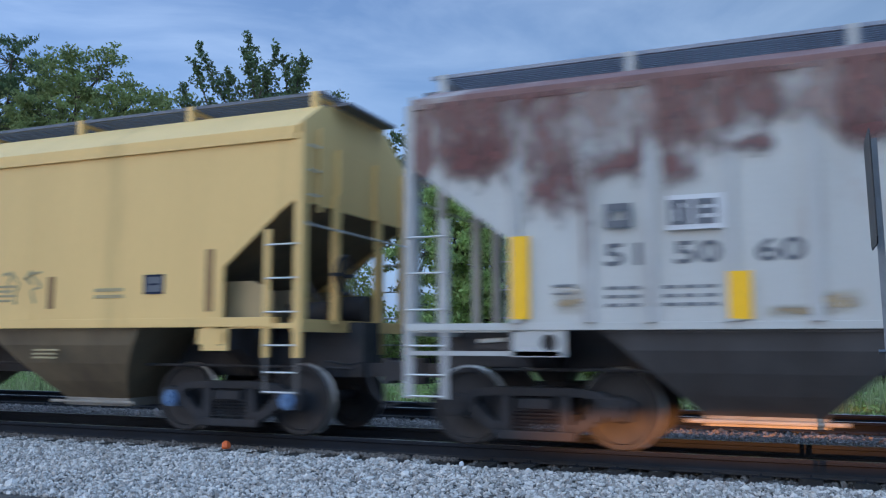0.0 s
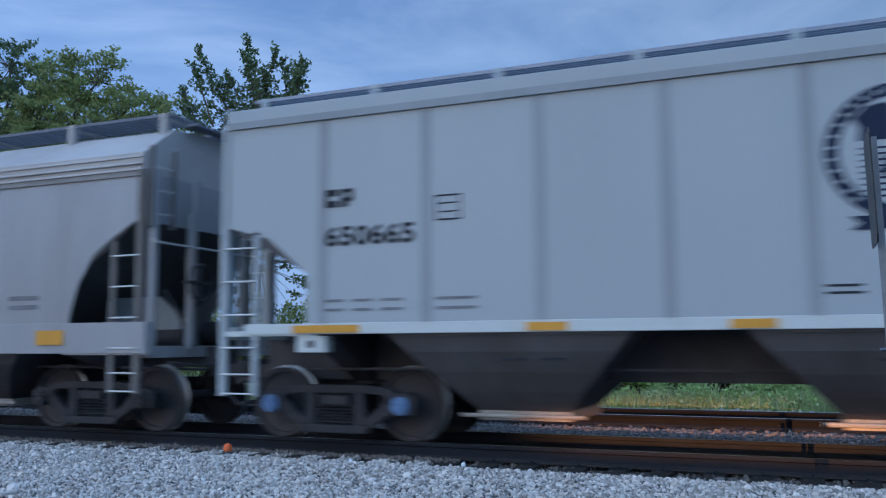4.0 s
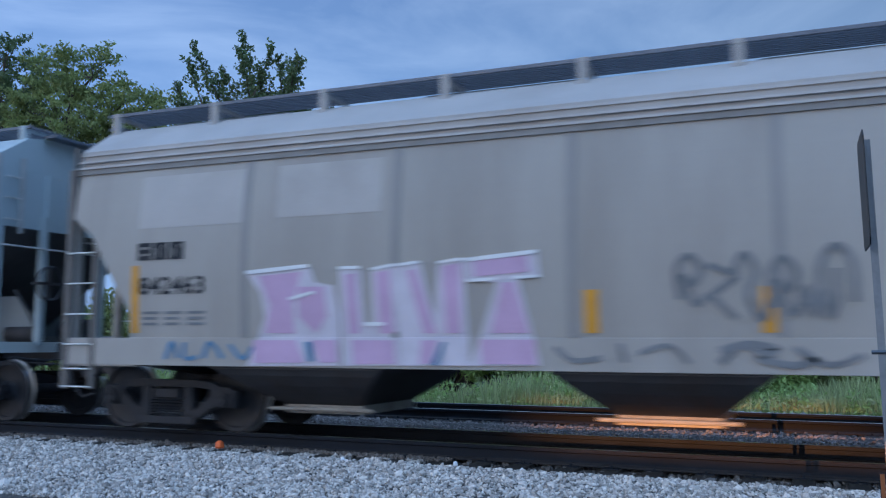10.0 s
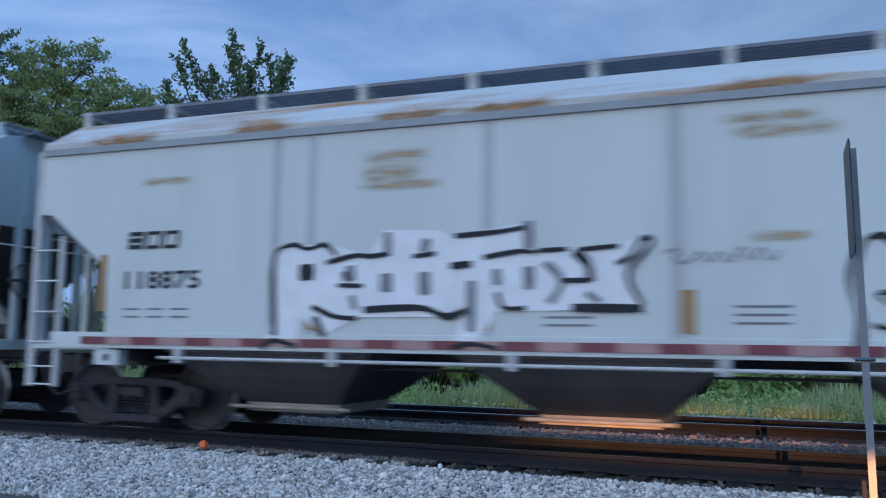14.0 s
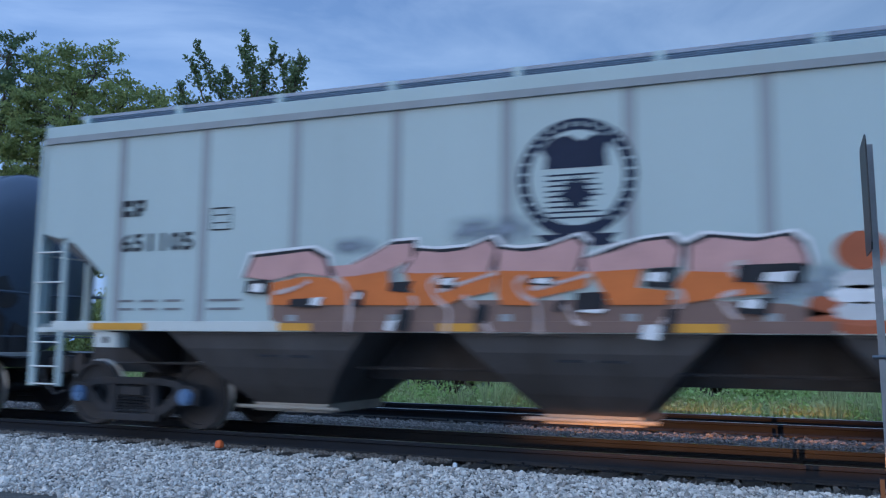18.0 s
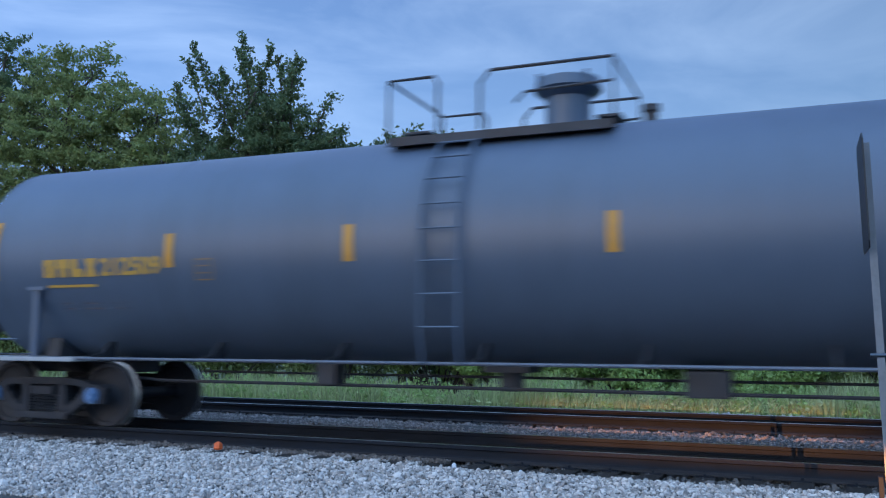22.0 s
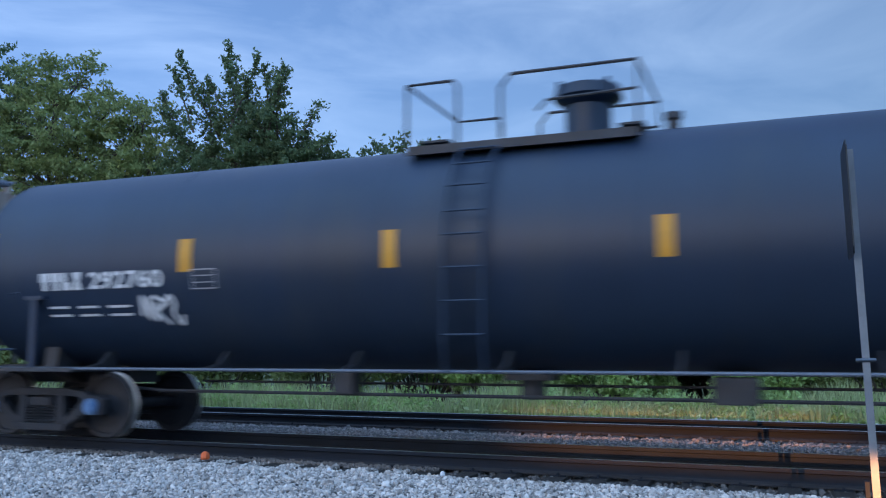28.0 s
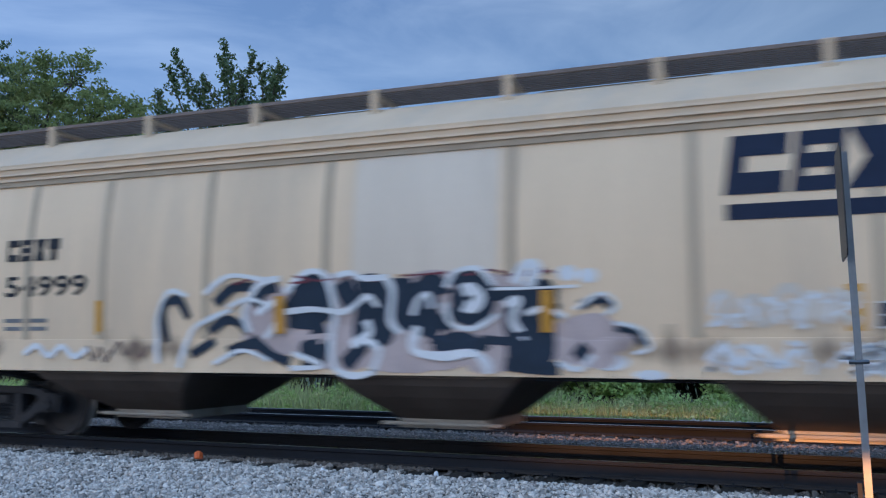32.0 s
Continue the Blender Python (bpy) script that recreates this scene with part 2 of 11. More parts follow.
M_TAN_PANEL = material("stained_tan_panel", (0.44, 0.335, 0.19), 0.65, vary=0.2, scale=1.5, dirt=(0.22, 0.155, 0.09), dirt_at=(0.5, 0.8), stretch=STREAK, bump=0.08)
M_AMBER = material("amber_reflective_tape", (0.58, 0.27, 0.03), 0.4, vary=0.12, scale=6.0, bump=0.05)
M_BRIGHT_AMBER = material("bright_amber_reflective_tape", (0.98, 0.52, 0.01), 0.35, vary=0.08, scale=6.0, bump=0.05)
M_OLD_AMBER = material("faded_brown_reflective_tape", (0.30, 0.17, 0.07), 0.5, vary=0.15, scale=6.0, bump=0.05)
M_BLACK_INK = material("black_stencil_paint", (0.022, 0.026, 0.034), 0.55, vary=0.2, scale=8.0, bump=0.02, spec=0.15)
M_WHITE_INK = material("white_stencil_paint", (0.62, 0.63, 0.65), 0.5, vary=0.1, scale=8.0, bump=0.02)
M_YELLOW_INK = material("orange_yellow_stencil_paint", (0.52, 0.30, 0.06), 0.5, vary=0.1, scale=8.0, bump=0.02)
M_RED_INK = material("red_letter_paint", (0.33, 0.032, 0.05), 0.5, vary=0.12, scale=6.0, bump=0.02)
M_NAVY = material("navy_letter_paint", (0.010, 0.020, 0.048), 0.5, vary=0.15, scale=6.0, bump=0.02, spec=0.15)
M_STRIPE_RED = material("red_conspicuity_tape", (0.15, 0.035, 0.05), 0.5, vary=0.25, scale=6.0, bump=0.04)
M_STRIPE_WHITE = material("white_conspicuity_tape", (0.52, 0.50, 0.47), 0.5, vary=0.15, scale=6.0, bump=0.04)
M_TAN = material("tan_emblem_paint", (0.33, 0.27, 0.21), 0.55, vary=0.15, scale=6.0, bump=0.02)
M_SPRAY_WHITE = material("white_spray_paint", (0.66, 0.68, 0.71), 0.6, vary=0.12, scale=4.0, bump=0.03)
M_SPRAY_GREY = material("silver_grey_spray_paint", (0.37, 0.37, 0.39), 0.5, vary=0.18, scale=4.0, bump=0.03)
M_SPRAY_BLACK = material("black_spray_paint", (0.022, 0.024, 0.03), 0.6, vary=0.25, scale=4.0, bump=0.02, spec=0.15)
M_SPRAY_DARK = material("faint_dark_spray_paint", (0.16, 0.17, 0.185), 0.6, vary=0.3, scale=4.0, bump=0.03)
M_SPRAY_LILAC_PALE = material("pale_lilac_spray_paint", (0.52, 0.49, 0.56), 0.6, vary=0.15, scale=3.0, bump=0.03)
M_SPRAY_LAVENDER = material("lavender_spray_paint", (0.50, 0.49, 0.60), 0.6, vary=0.12, scale=3.0, bump=0.03)
M_SPRAY_SILVER = material("grey_green_silver_spray_paint", (0.335, 0.36, 0.345), 0.55, vary=0.15, scale=3.0, bump=0.03)
M_SPRAY_PINK = material("lilac_spray_paint", (0.49, 0.33, 0.485), 0.6, vary=0.12, scale=3.0, bump=0.03)
M_SPRAY_CYAN = material("cyan_spray_paint", (0.06, 0.42, 0.58), 0.6, vary=0.15, scale=3.0, bump=0.03)
M_SPRAY_BLUE = material("blue_spray_paint", (0.085, 0.20, 0.33), 0.6, vary=0.2, scale=3.0, bump=0.03)
M_SPRAY_NAVY = material("dark_blue_spray_paint", (0.020, 0.034, 0.056), 0.6, vary=0.2, scale=3.0, bump=0.02, spec=0.15)
M_SPRAY_ORANGE = material("orange_spray_paint", (0.56, 0.14, 0.03), 0.6, vary=0.15, scale=3.0, bump=0.03)
M_SPRAY_SALMON = material("salmon_spray_paint", (0.50, 0.28, 0.27), 0.6, vary=0.15, scale=3.0, bump=0.03)
M_SPRAY_MAUVE = material("brown_mauve_spray_paint", (0.14, 0.085, 0.09), 0.6, vary=0.15, scale=3.0, bump=0.03)
M_SPRAY_MAROON = material("maroon_spray_paint", (0.16, 0.03, 0.05), 0.6, vary=0.15, scale=3.0, bump=0.03)
M_SPRAY_MINT = material("mint_spray_paint", (0.45, 0.62, 0.58), 0.6, vary=0.15, scale=3.0, bump=0.03)
M_GREEN_TAG = material("fluorescent_green_placard", (0.22, 0.75, 0.06), 0.5, vary=0.08, scale=6.0, bump=0.02)
M_YELLOW_DULL = material("worn_grey_stencil_paint", (0.36, 0.29, 0.16), 0.6, vary=0.2, scale=5.0, bump=0.03)
# dark tan copy of the yellow paint, with underside shade put in
M_UNDER_YELLOW = material("shaded_tan_hopper_paint", (0.20, 0.155, 0.10), 0.7, vary=0.25, scale=1.2, dirt=(0.09, 0.07, 0.055), dirt_at=(0.45, 0.75), stretch=STREAK, bump=0.1)
M_RUSTY_RIB = material("rust_spotted_white_rib", (0.47, 0.47, 0.46), 0.6, vary=0.1, scale=1.5, dirt=DULL_RUST, dirt_at=(0.56, 0.66), stretch=STREAK, bump=0.1)
M_SEAM = material("dust_grey_panel_seam", (0.36, 0.38, 0.40), 0.6, vary=0.15, scale=1.5, stretch=STREAK, bump=0.05)
M_SEAM_DARK = material("dark_grey_stencil_box", (0.12, 0.13, 0.15), 0.6, vary=0.2, scale=6.0, bump=0.03)
M_GREY_SEAM = material("dirty_grey_panel_seam", (0.24, 0.235, 0.235), 0.65, vary=0.2, scale=1.5, stretch=STREAK, bump=0.05)
M_GREY_WARM = material("warm_weathered_grey_paint", (0.34, 0.32, 0.30), 0.6, vary=0.13, scale=0.9, dirt=(0.23, 0.205, 0.19), dirt_at=(0.5, 0.85), stretch=STREAK, bump=0.06)
M_CREAM_PALE = material("pale_repaint_cream", (0.66, 0.56, 0.46), 0.55, vary=0.1, scale=1.1, dirt=(0.5, 0.42, 0.34), dirt_at=(0.5, 0.85), stretch=STREAK, bump=0.05)
M_CREAM_TOP = material("pale_cream_roof_paint", (0.62, 0.455, 0.31), 0.55, vary=0.12, scale=1.1, dirt=(0.44, 0.38, 0.31), dirt_at=(0.52, 0.88), stretch=STREAK, bump=0.05)
M_CREAM_SEAM = material("brown_streaked_cream_seam", (0.42, 0.33, 0.24), 0.6, vary=0.2, scale=1.2, dirt=(0.30, 0.23, 0.17), dirt_at=(0.5, 0.8), stretch=STREAK, bump=0.05)
M_TANK_BLUE = material("satin_blue_black_tank_paint", (0.014, 0.028, 0.056), 0.42, spec=0.42, vary=0.2, scale=1.0, dirt=(0.032, 0.040, 0.052), dirt_at=(0.52, 0.9), stretch=STREAK, bump=0.04)
M_SPRAY_PALE = material("thin_pale_grey_spray_paint", (0.48, 0.50, 0.52), 0.6, vary=0.15, scale=4.0, bump=0.03)
M_SPRAY_UMBER_DARK = material("dark_umber_emblem_paint", (0.075, 0.065, 0.062), 0.6, vary=0.15, scale=3.0, bump=0.03)
M_SPRAY_UMBER = material("brown_spray_paint", (0.17, 0.105, 0.09), 0.6, vary=0.15, scale=3.0, bump=0.03)
M_SPRAY_BALL = material("brick_orange_spray_paint", (0.34, 0.085, 0.035), 0.6, vary=0.2, scale=3.0, bump=0.03)
M_SPRAY_CREAM = material("faded_cream_spray_paint", (0.62, 0.55, 0.48), 0.6, vary=0.12, scale=3.0, bump=0.03)


def soft_stain(name, color, strength=0.9, edge=1.0, noise=5.0, stretch=(0.6, 1, 3.0), rough=0.75, ragged=False, hanging=False):
    """Paint or rust that thins out towards the rim of its patch."""
    m = material(name, color, rough, vary=0.25, scale=3.0, bump=0.05)
    n, l = m.node_tree.nodes, m.node_tree.links
    tc = n.new("ShaderNodeTexCoord")
    sep = n.new("ShaderNodeSeparateXYZ")
    l.new(tc.outputs["Generated"], sep.inputs[0])
    fall = []
    for axis in ("X", "Z"):
        a = n.new("ShaderNodeMath")
        a.operation = "PINGPONG"
        a.inputs[1].default_value = 0.5
        if hanging and axis == "Z":
            a.inputs[1].default_value = 1.0
        l.new(sep.outputs[axis], a.inputs[0])
        b = n.new("ShaderNodeMapRange")
        b.interpolation_type = "SMOOTHSTEP"
        b.inputs["From Max"].default_value = 0.5 * edge if axis == "Z" else 0.30 * edge
        l.new(a.outputs[0], b.inputs["Value"])
        fall.append(b.outputs[0])
    both = n.new("ShaderNodeMath")
    both.operation = "MULTIPLY"
    l.new(fall[0], both.inputs[0]), l.new(fall[1], both.inputs[1])
    mp, nz = n.new("ShaderNodeMapping"), n.new("ShaderNodeTexNoise")
    mp.inputs["Scale"].default_value = stretch
    nz.inputs["Scale"].default_value, nz.inputs["Detail"].default_value = noise, 4.0
    l.new(tc.outputs["Object"], mp.inputs["Vector"]), l.new(mp.outputs[0], nz.inputs["Vector"])
    r = n.new("ShaderNodeMapRange")
    r.inputs["From Min"].default_value, r.inputs["From Max"].default_value = 0.32, 0.62
    r.inputs["To Min"].default_value, r.inputs["To Max"].default_value = 0.25 * strength, strength
    l.new(nz.outputs["Fac"], r.inputs["Value"])
    out = n.new("ShaderNodeMath")
    out.operation = "MULTIPLY"
    l.new(both.outputs[0], out.inputs[0]), l.new(r.outputs[0], out.inputs[1])
    if ragged:
        nz.inputs["Detail"].default_value = 8.0
        cut, r2 = n.new("ShaderNodeMath"), n.new("ShaderNodeMapRange")
        cut.operation = "SUBTRACT"
        wide = n.new("ShaderNodeMath")
        wide.operation = "MULTIPLY_ADD"
        wide.inputs[1].default_value, wide.inputs[2].default_value = 2.6, -0.90
        l.new(nz.outputs["Fac"], wide.inputs[0])
        l.new(both.outputs[0], cut.inputs[0]), l.new(wide.outputs[0], cut.inputs[1])
        r2.inputs["From Min"].default_value, r2.inputs["From Max"].default_value, r2.inputs["To Max"].default_value = -0.15, 0.75, strength
        l.new(cut.outputs[0], r2.inputs["Value"])
        out = r2
    l.new(out.outputs[0], n["Principled BSDF"].inputs["Alpha"])
    return m


M_RUST_STAIN = soft_stain("orange_rust_stain", (0.38, 0.20, 0.085), 0.8, noise=7.0)
M_RUST_DEEP = soft_stain("dark_rust_stain", (0.22, 0.085, 0.04), 0.95, edge=0.8)
M_RUST_PALE = soft_stain("pale_tan_rust_stain", (0.44, 0.31, 0.17), 0.8)
M_SPRAY_DUSK = soft_stain("blue_grey_spray_mist", (0.20, 0.24, 0.30), 0.85, stretch=(1, 1, 1))
M_SPRAY_DUSTY = material("dusty_pink_spray_haze", (0.46, 0.37, 0.36), 0.65, vary=0.2, scale=3.0, bump=0.03)
M_SPRAY_MIST = soft_stain("thin_white_spray_mist", (0.66, 0.68, 0.70), 0.7, stretch=(1, 1, 1))
M_MAROON_RUST = soft_stain("maroon_rust", (0.185, 0.075, 0.07), 0.78, edge=1.0, noise=3.4, stretch=(1.5, 1, 1.1), ragged=True)
M_HANGING_RUST = soft_stain("maroon_rust_from_the_roof", (0.225, 0.105, 0.095), 0.70, edge=1.0, noise=3.0, stretch=(1.9, 1, 0.8), ragged=True, hanging=True)
M_RUST_WASH = soft_stain("thin_pinkish_rust_wash", (0.34, 0.225, 0.20), 0.7, edge=1.0, noise=2.4, stretch=(1.2, 1, 0.9), ragged=True, hanging=True)
M_BROWN_GRIME = soft_stain("brown_panel_grime", (0.215, 0.15, 0.115), 0.62, edge=1.1, noise=3.0, stretch=(2.4, 1, 0.35), ragged=True)
# dark seam grey; on eaves it stands for shade under the overhang
M_SEAM_MID = material("shade_grey_seam_and_eave", (0.25, 0.28, 0.30), 0.6, vary=0.15, scale=1.5, stretch=STREAK, bump=0.05)
M_STRIPE_DULL = material("faded_pinkish_conspicuity_tape", (0.34, 0.20, 0.20), 0.5, vary=0.25, scale=6.0, bump=0.04)
M_TANK_PALE = soft_stain("chalky_worn_patch", (0.20, 0.24, 0.30), 0.8, noise=2.0, stretch=(1, 1, 0.5))
M_GATE = material("galvanised_outlet_gate", (0.33, 0.31, 0.28), 0.6, vary=0.25, scale=4.0, dirt=(0.20, 0.16, 0.13), dirt_at=(0.5, 0.8), bump=0.1)

M_BALLAST = material("grey_limestone_ballast", (0.46, 0.42, 0.385), 0.9, vary=0.9, scale=9.0, fine=45.0, bump=0.6, per_island=0.9)
M_BALLAST_MID = material("dusty_grey_brown_ballast", (0.25, 0.222, 0.21), 0.9, vary=0.6, scale=9.0, fine=45.0, bump=0.6, per_island=0.9)
M_BALLAST_DARK = material("oily_brown_ballast", (0.13, 0.12, 0.115), 0.9, vary=0.5, scale=9.0, fine=45.0, bump=0.6, per_island=0.9)
M_BALLAST_DUST = material("dusty_brown_track_fines", (0.17, 0.145, 0.13), 0.95, vary=0.5, scale=9.0, fine=45.0, bump=0.6, per_island=0.9)
# near-black, to hold the shade in the gaps between loose stones
M_BED = material("packed_bed_with_gap_shade", (0.075, 0.07, 0.065), 0.95, vary=0.5, scale=14.0, fine=60.0, bump=0.9)
# dark for oil and for the shade beneath the train
M_BED_DARK = material("oil_and_shade_ballast_bed", (0.085, 0.08, 0.078), 0.95, vary=0.5, scale=14.0, fine=60.0, bump=0.9)
M_TIE = material("tarred_wooden_sleeper", (0.035, 0.03, 0.027), 0.85, vary=0.4, scale=3.0, dirt=(0.09, 0.08, 0.07), dirt_at=(0.5, 0.8), stretch=(8, 0.8, 8), bump=0.4, per_object=0.5)
M_RAIL_FOOT = material("dusty_rust_rail_foot", (0.040, 0.038, 0.040), 0.85, spec=0.1, vary=0.3, scale=3.0, stretch=(0.3, 3, 3), bump=0.2)
M_RAIL = material("rust_brown_rail_web", (0.019, 0.022, 0.029), 0.8, spec=0.1, vary=0.25, scale=2.0, dirt=(0.017, 0.018, 0.021), dirt_at=(0.45, 0.75), bump=0.2)
M_RAILHEAD = material("polished_rail_head", (0.36, 0.36, 0.37), 0.28, metal=0.9, vary=0.15, scale=5.0, stretch=(0.4, 4, 4), bump=0.03)
M_SOIL = material("weedy_ground", (0.07, 0.085, 0.035), 0.95, vary=0.45, scale=0.9, fine=14.0, dirt=(0.12, 0.11, 0.08), dirt_at=(0.5, 0.75), bump=0.8)
M_GRASS = material("tall_green_weeds", (0.46, 0.50, 0.24), 0.7, vary=0.5, scale=0.5, bump=0.0, per_island=0.9)
M_LEAF = material("mid_green_leaves", (0.255, 0.305, 0.115), 0.6, vary=0.55, scale=1.3, fine=5.0, bump=0.0, per_island=0.35)
M_LEAF_DARK = material("dark_green_leaves", (0.125, 0.178, 0.082), 0.6, vary=0.55, scale=1.3, fine=5.0, bump=0.0, per_island=0.35)
M_LEAF_LIGHT = material("fresh_light_green_leaves", (0.36, 0.48, 0.17), 0.6, vary=0.55, scale=1.3, fine=5.0, bump=0.0, per_island=0.35)
for leafy in (M_LEAF, M_LEAF_DARK, M_LEAF_LIGHT, M_GRASS):
    # thin leaves let some of the light through
    ln, ll = leafy.node_tree.nodes, leafy.node_tree.links
    thin, blend = ln.new("ShaderNodeBsdfTranslucent"), ln.new("ShaderNodeMixShader")
    blend.inputs[0].default_value = 0.42
    ll.new(ln["Principled BSDF"].inputs["Base Color"].links[0].from_socket, thin.inputs["Color"])
    ll.new(ln["Principled BSDF"].outputs[0], blend.inputs[1]), ll.new(thin.outputs[0], blend.inputs[2])
    ll.new(blend.outputs[0], ln["Material Output"].inputs["Surface"])
M_BARK = material("grey_brown_bark", (0.10, 0.08, 0.065), 0.9, vary=0.35, scale=3.0, fine=22.0, stretch=(3, 3, 0.7), bump=0.7)
M_POST = material("galvanised_sign_post", (0.18, 0.195, 0.215), 0.6, metal=0.2, vary=0.2, scale=6.0, bump=0.08)
M_SIGN_BACK = material("bare_aluminium_sign_back", (0.07, 0.085, 0.105), 0.4, metal=0.5, vary=0.1, scale=3.0, bump=0.03)
M_SIGN_DARK = material("dark_painted_sign_plate", (0.012, 0.015, 0.02), 0.45, vary=0.2, scale=5.0, bump=0.05)
M_POLE = material("weathered_utility_pole", (0.13, 0.12, 0.115), 0.85, vary=0.25, scale=3.0, stretch=(3, 3, 0.4), bump=0.3)
M_ORANGE_FLAG = material("orange_marker_plastic", (0.75, 0.14, 0.04), 0.5, vary=0.1, scale=9.0, bump=0.05)

# ---------------------------------------------------------------- mesh helpers


class Shape:
    """Vertices and faces of one mesh, collected piece by piece."""

    def __init__(self):
        self.v, self.f = [], []

    def add(self, verts, faces):
        o = len(self.v)
        self.v += [tuple(p) for p in verts]
        self.f += [tuple(i + o for i in f) for f in faces]
        return self

    def box(self, x0, x1, y0, y1, z0, z1):
        return self.add([(x0, y0, z0), (x1, y0, z0), (x1, y1, z0), (x0, y1, z0), (x0, y0, z1), (x1, y0, z1), (x1, y1, z1), (x0, y1, z1)],
                        [(0, 3, 2, 1), (4, 5, 6, 7), (0, 1, 5, 4), (1, 2, 6, 5), (2, 3, 7, 6), (3, 0, 4, 7)])

    def tube(self, a, b, r, n=8, r2=None):
        a, b = Vector(a), Vector(b)
        r2 = r if r2 is None else r2
        d = (b - a).normalized()
        u = d.cross((0, 0, 1) if abs(d.z) < 0.9 else (1, 0, 0)).normalized()
        w = d.cross(u)
        ring = [(math.cos(2 * math.pi * i / n), math.sin(2 * math.pi * i / n)) for i in range(n)]
        pts = [a + r * (c * u + s * w) for c, s in ring] + [b + r2 * (c * u + s * w) for c, s in ring]
        return self.add(pts, [(i, (i + 1) % n, n + (i + 1) % n, n + i) for i in range(n)] + [tuple(range(n - 1, -1, -1)), tuple(range(n, 2 * n))])

    def path(self, pts, r, n=6):
        """One bent tube through the points."""
        pts = [Vector(q) for q in pts]
        rings, u = [], None
        for i, q in enumerate(pts):
            d = (pts[min(i + 1, len(pts) - 1)] - pts[max(i - 1, 0)]).normalized()
            if u is None:
                u = d.cross((0, 0, 1) if abs(d.z) < 0.9 else (1, 0, 0))
            u = (u - d * u.dot(d)).normalized()
            w = d.cross(u)
            rings.append([tuple(q + r * (math.cos(2 * math.pi * k / n) * u + math.sin(2 * math.pi * k / n) * w)) for k in range(n)])
        return self.rings(rings)

    def prism_y(self, poly, y0, y1):
        """A polygon in x, z, drawn out along y."""
        n = len(poly)
        return self.add([(x, y0, z) for x, z in poly] + [(x, y1, z) for x, z in poly],
                        [(i, (i + 1) % n, n + (i + 1) % n, n + i) for i in range(n)] + [tuple(range(n - 1, -1, -1)), tuple(range(n, 2 * n))])

    def prism_x(self, poly, x0, x1):
        """A polygon in y, z, drawn out along x."""
        n = len(poly)
        return self.add([(x0, y, z) for y, z in poly] + [(x1, y, z) for y, z in poly],
                        [(i, (i + 1) % n, n + (i + 1) % n, n + i) for i in range(n)] + [tuple(range(n - 1, -1, -1)), tuple(range(n, 2 * n))])

    def rings(self, rings, caps=True):
        n, o = len(rings[0]), 0
        self.add([p for r in rings for p in r],
                 [(k * n + i, k * n + (i + 1) % n, (k + 1) * n + (i + 1) % n, (k + 1) * n + i) for k in range(len(rings) - 1) for i in range(n)]
                 + ([tuple(range(n - 1, -1, -1)), tuple(range((len(rings) - 1) * n, len(rings) * n))] if caps else []))
        return self

    def mesh(self, name, mat, smooth=False, bevel=0.0):
        me = bpy.data.meshes.new(name)
        me.from_pydata(self.v, [], self.f)
        bm = bmesh.new()
        bm.from_mesh(me)
        bmesh.ops.recalc_face_normals(bm, faces=bm.faces)
        if bevel:
            sharp = [e for e in bm.edges if len(e.link_faces) == 2 and e.calc_face_angle() > 0.6]
            bmesh.ops.bevel(bm, geom=sharp, offset=bevel, segments=2, affect="EDGES", profile=0.7, clamp_overlap=True)
        bm.to_mesh(me)
        bm.free()
        if smooth:
            me.shade_smooth()
            me.set_sharp_from_angle(angle=radians(40))
        me.materials.append(mat)
        return me


def part(name, shape, mat, parent=None, label="", smooth=False, bevel=0.0, at=None):
    """Links a shape (or a ready mesh) as one object under a thing or a part."""
    me = shape if isinstance(shape, bpy.types.Mesh) else shape.mesh(name, mat, smooth, bevel)
    ob = new(name, me)
    if parent is not None:
        ob.parent = parent
    if at is not None:
        ob.matrix_basis = at
    if label:
        ob["label"] = label
    return ob


def thing(name, label, category, group="", kind="", at=None):
    ob = new(name)
    ob.empty_display_size = 0.3
    if at is not None:
        ob.matrix_basis = at
    return tagged(ob, label, category, group, kind)


_store = {}


def stored(key, make):
    if key not in _store:
        _store[key] = make()
    return _store[key]


_font_cache = {}


def letters(body, width, height, bold=0.0):
    """Flat outlines of letters, fitted into width x height, from the built-in font: vertices (x, z) and faces."""
    key = (body, bold)
    if key not in _font_cache:
        cu = bpy.data.curves.new("letters", "FONT")
        cu.body, cu.offset, cu.resolution_u, cu.fill_mode = body, bold, 3, "FRONT"
        ob = bpy.data.objects.new("letters", cu)
        me = ob.to_mesh()
        v = [(p.co.x, p.co.y) for p in me.vertices]
        f = [tuple(q.vertices) for q in me.polygons]
        ob.to_mesh_clear()
        bpy.data.objects.remove(ob)
        bpy.data.curves.remove(cu)
        _font_cache[key] = v, f
    v, f = _font_cache[key]
    x0, x1 = min(p[0] for p in v), max(p[0] for p in v)
    z0, z1 = min(p[1] for p in v), max(p[1] for p in v)
    return [((x - x0) / (x1 - x0) * width, (z - z0) / (z1 - z0) * height) for x, z in v], f

# ---------------------------------------------------------------- ground and tracks

FAR_Y = 5.10       # centre of the second track
X0, X1 = -46.0, 22.0


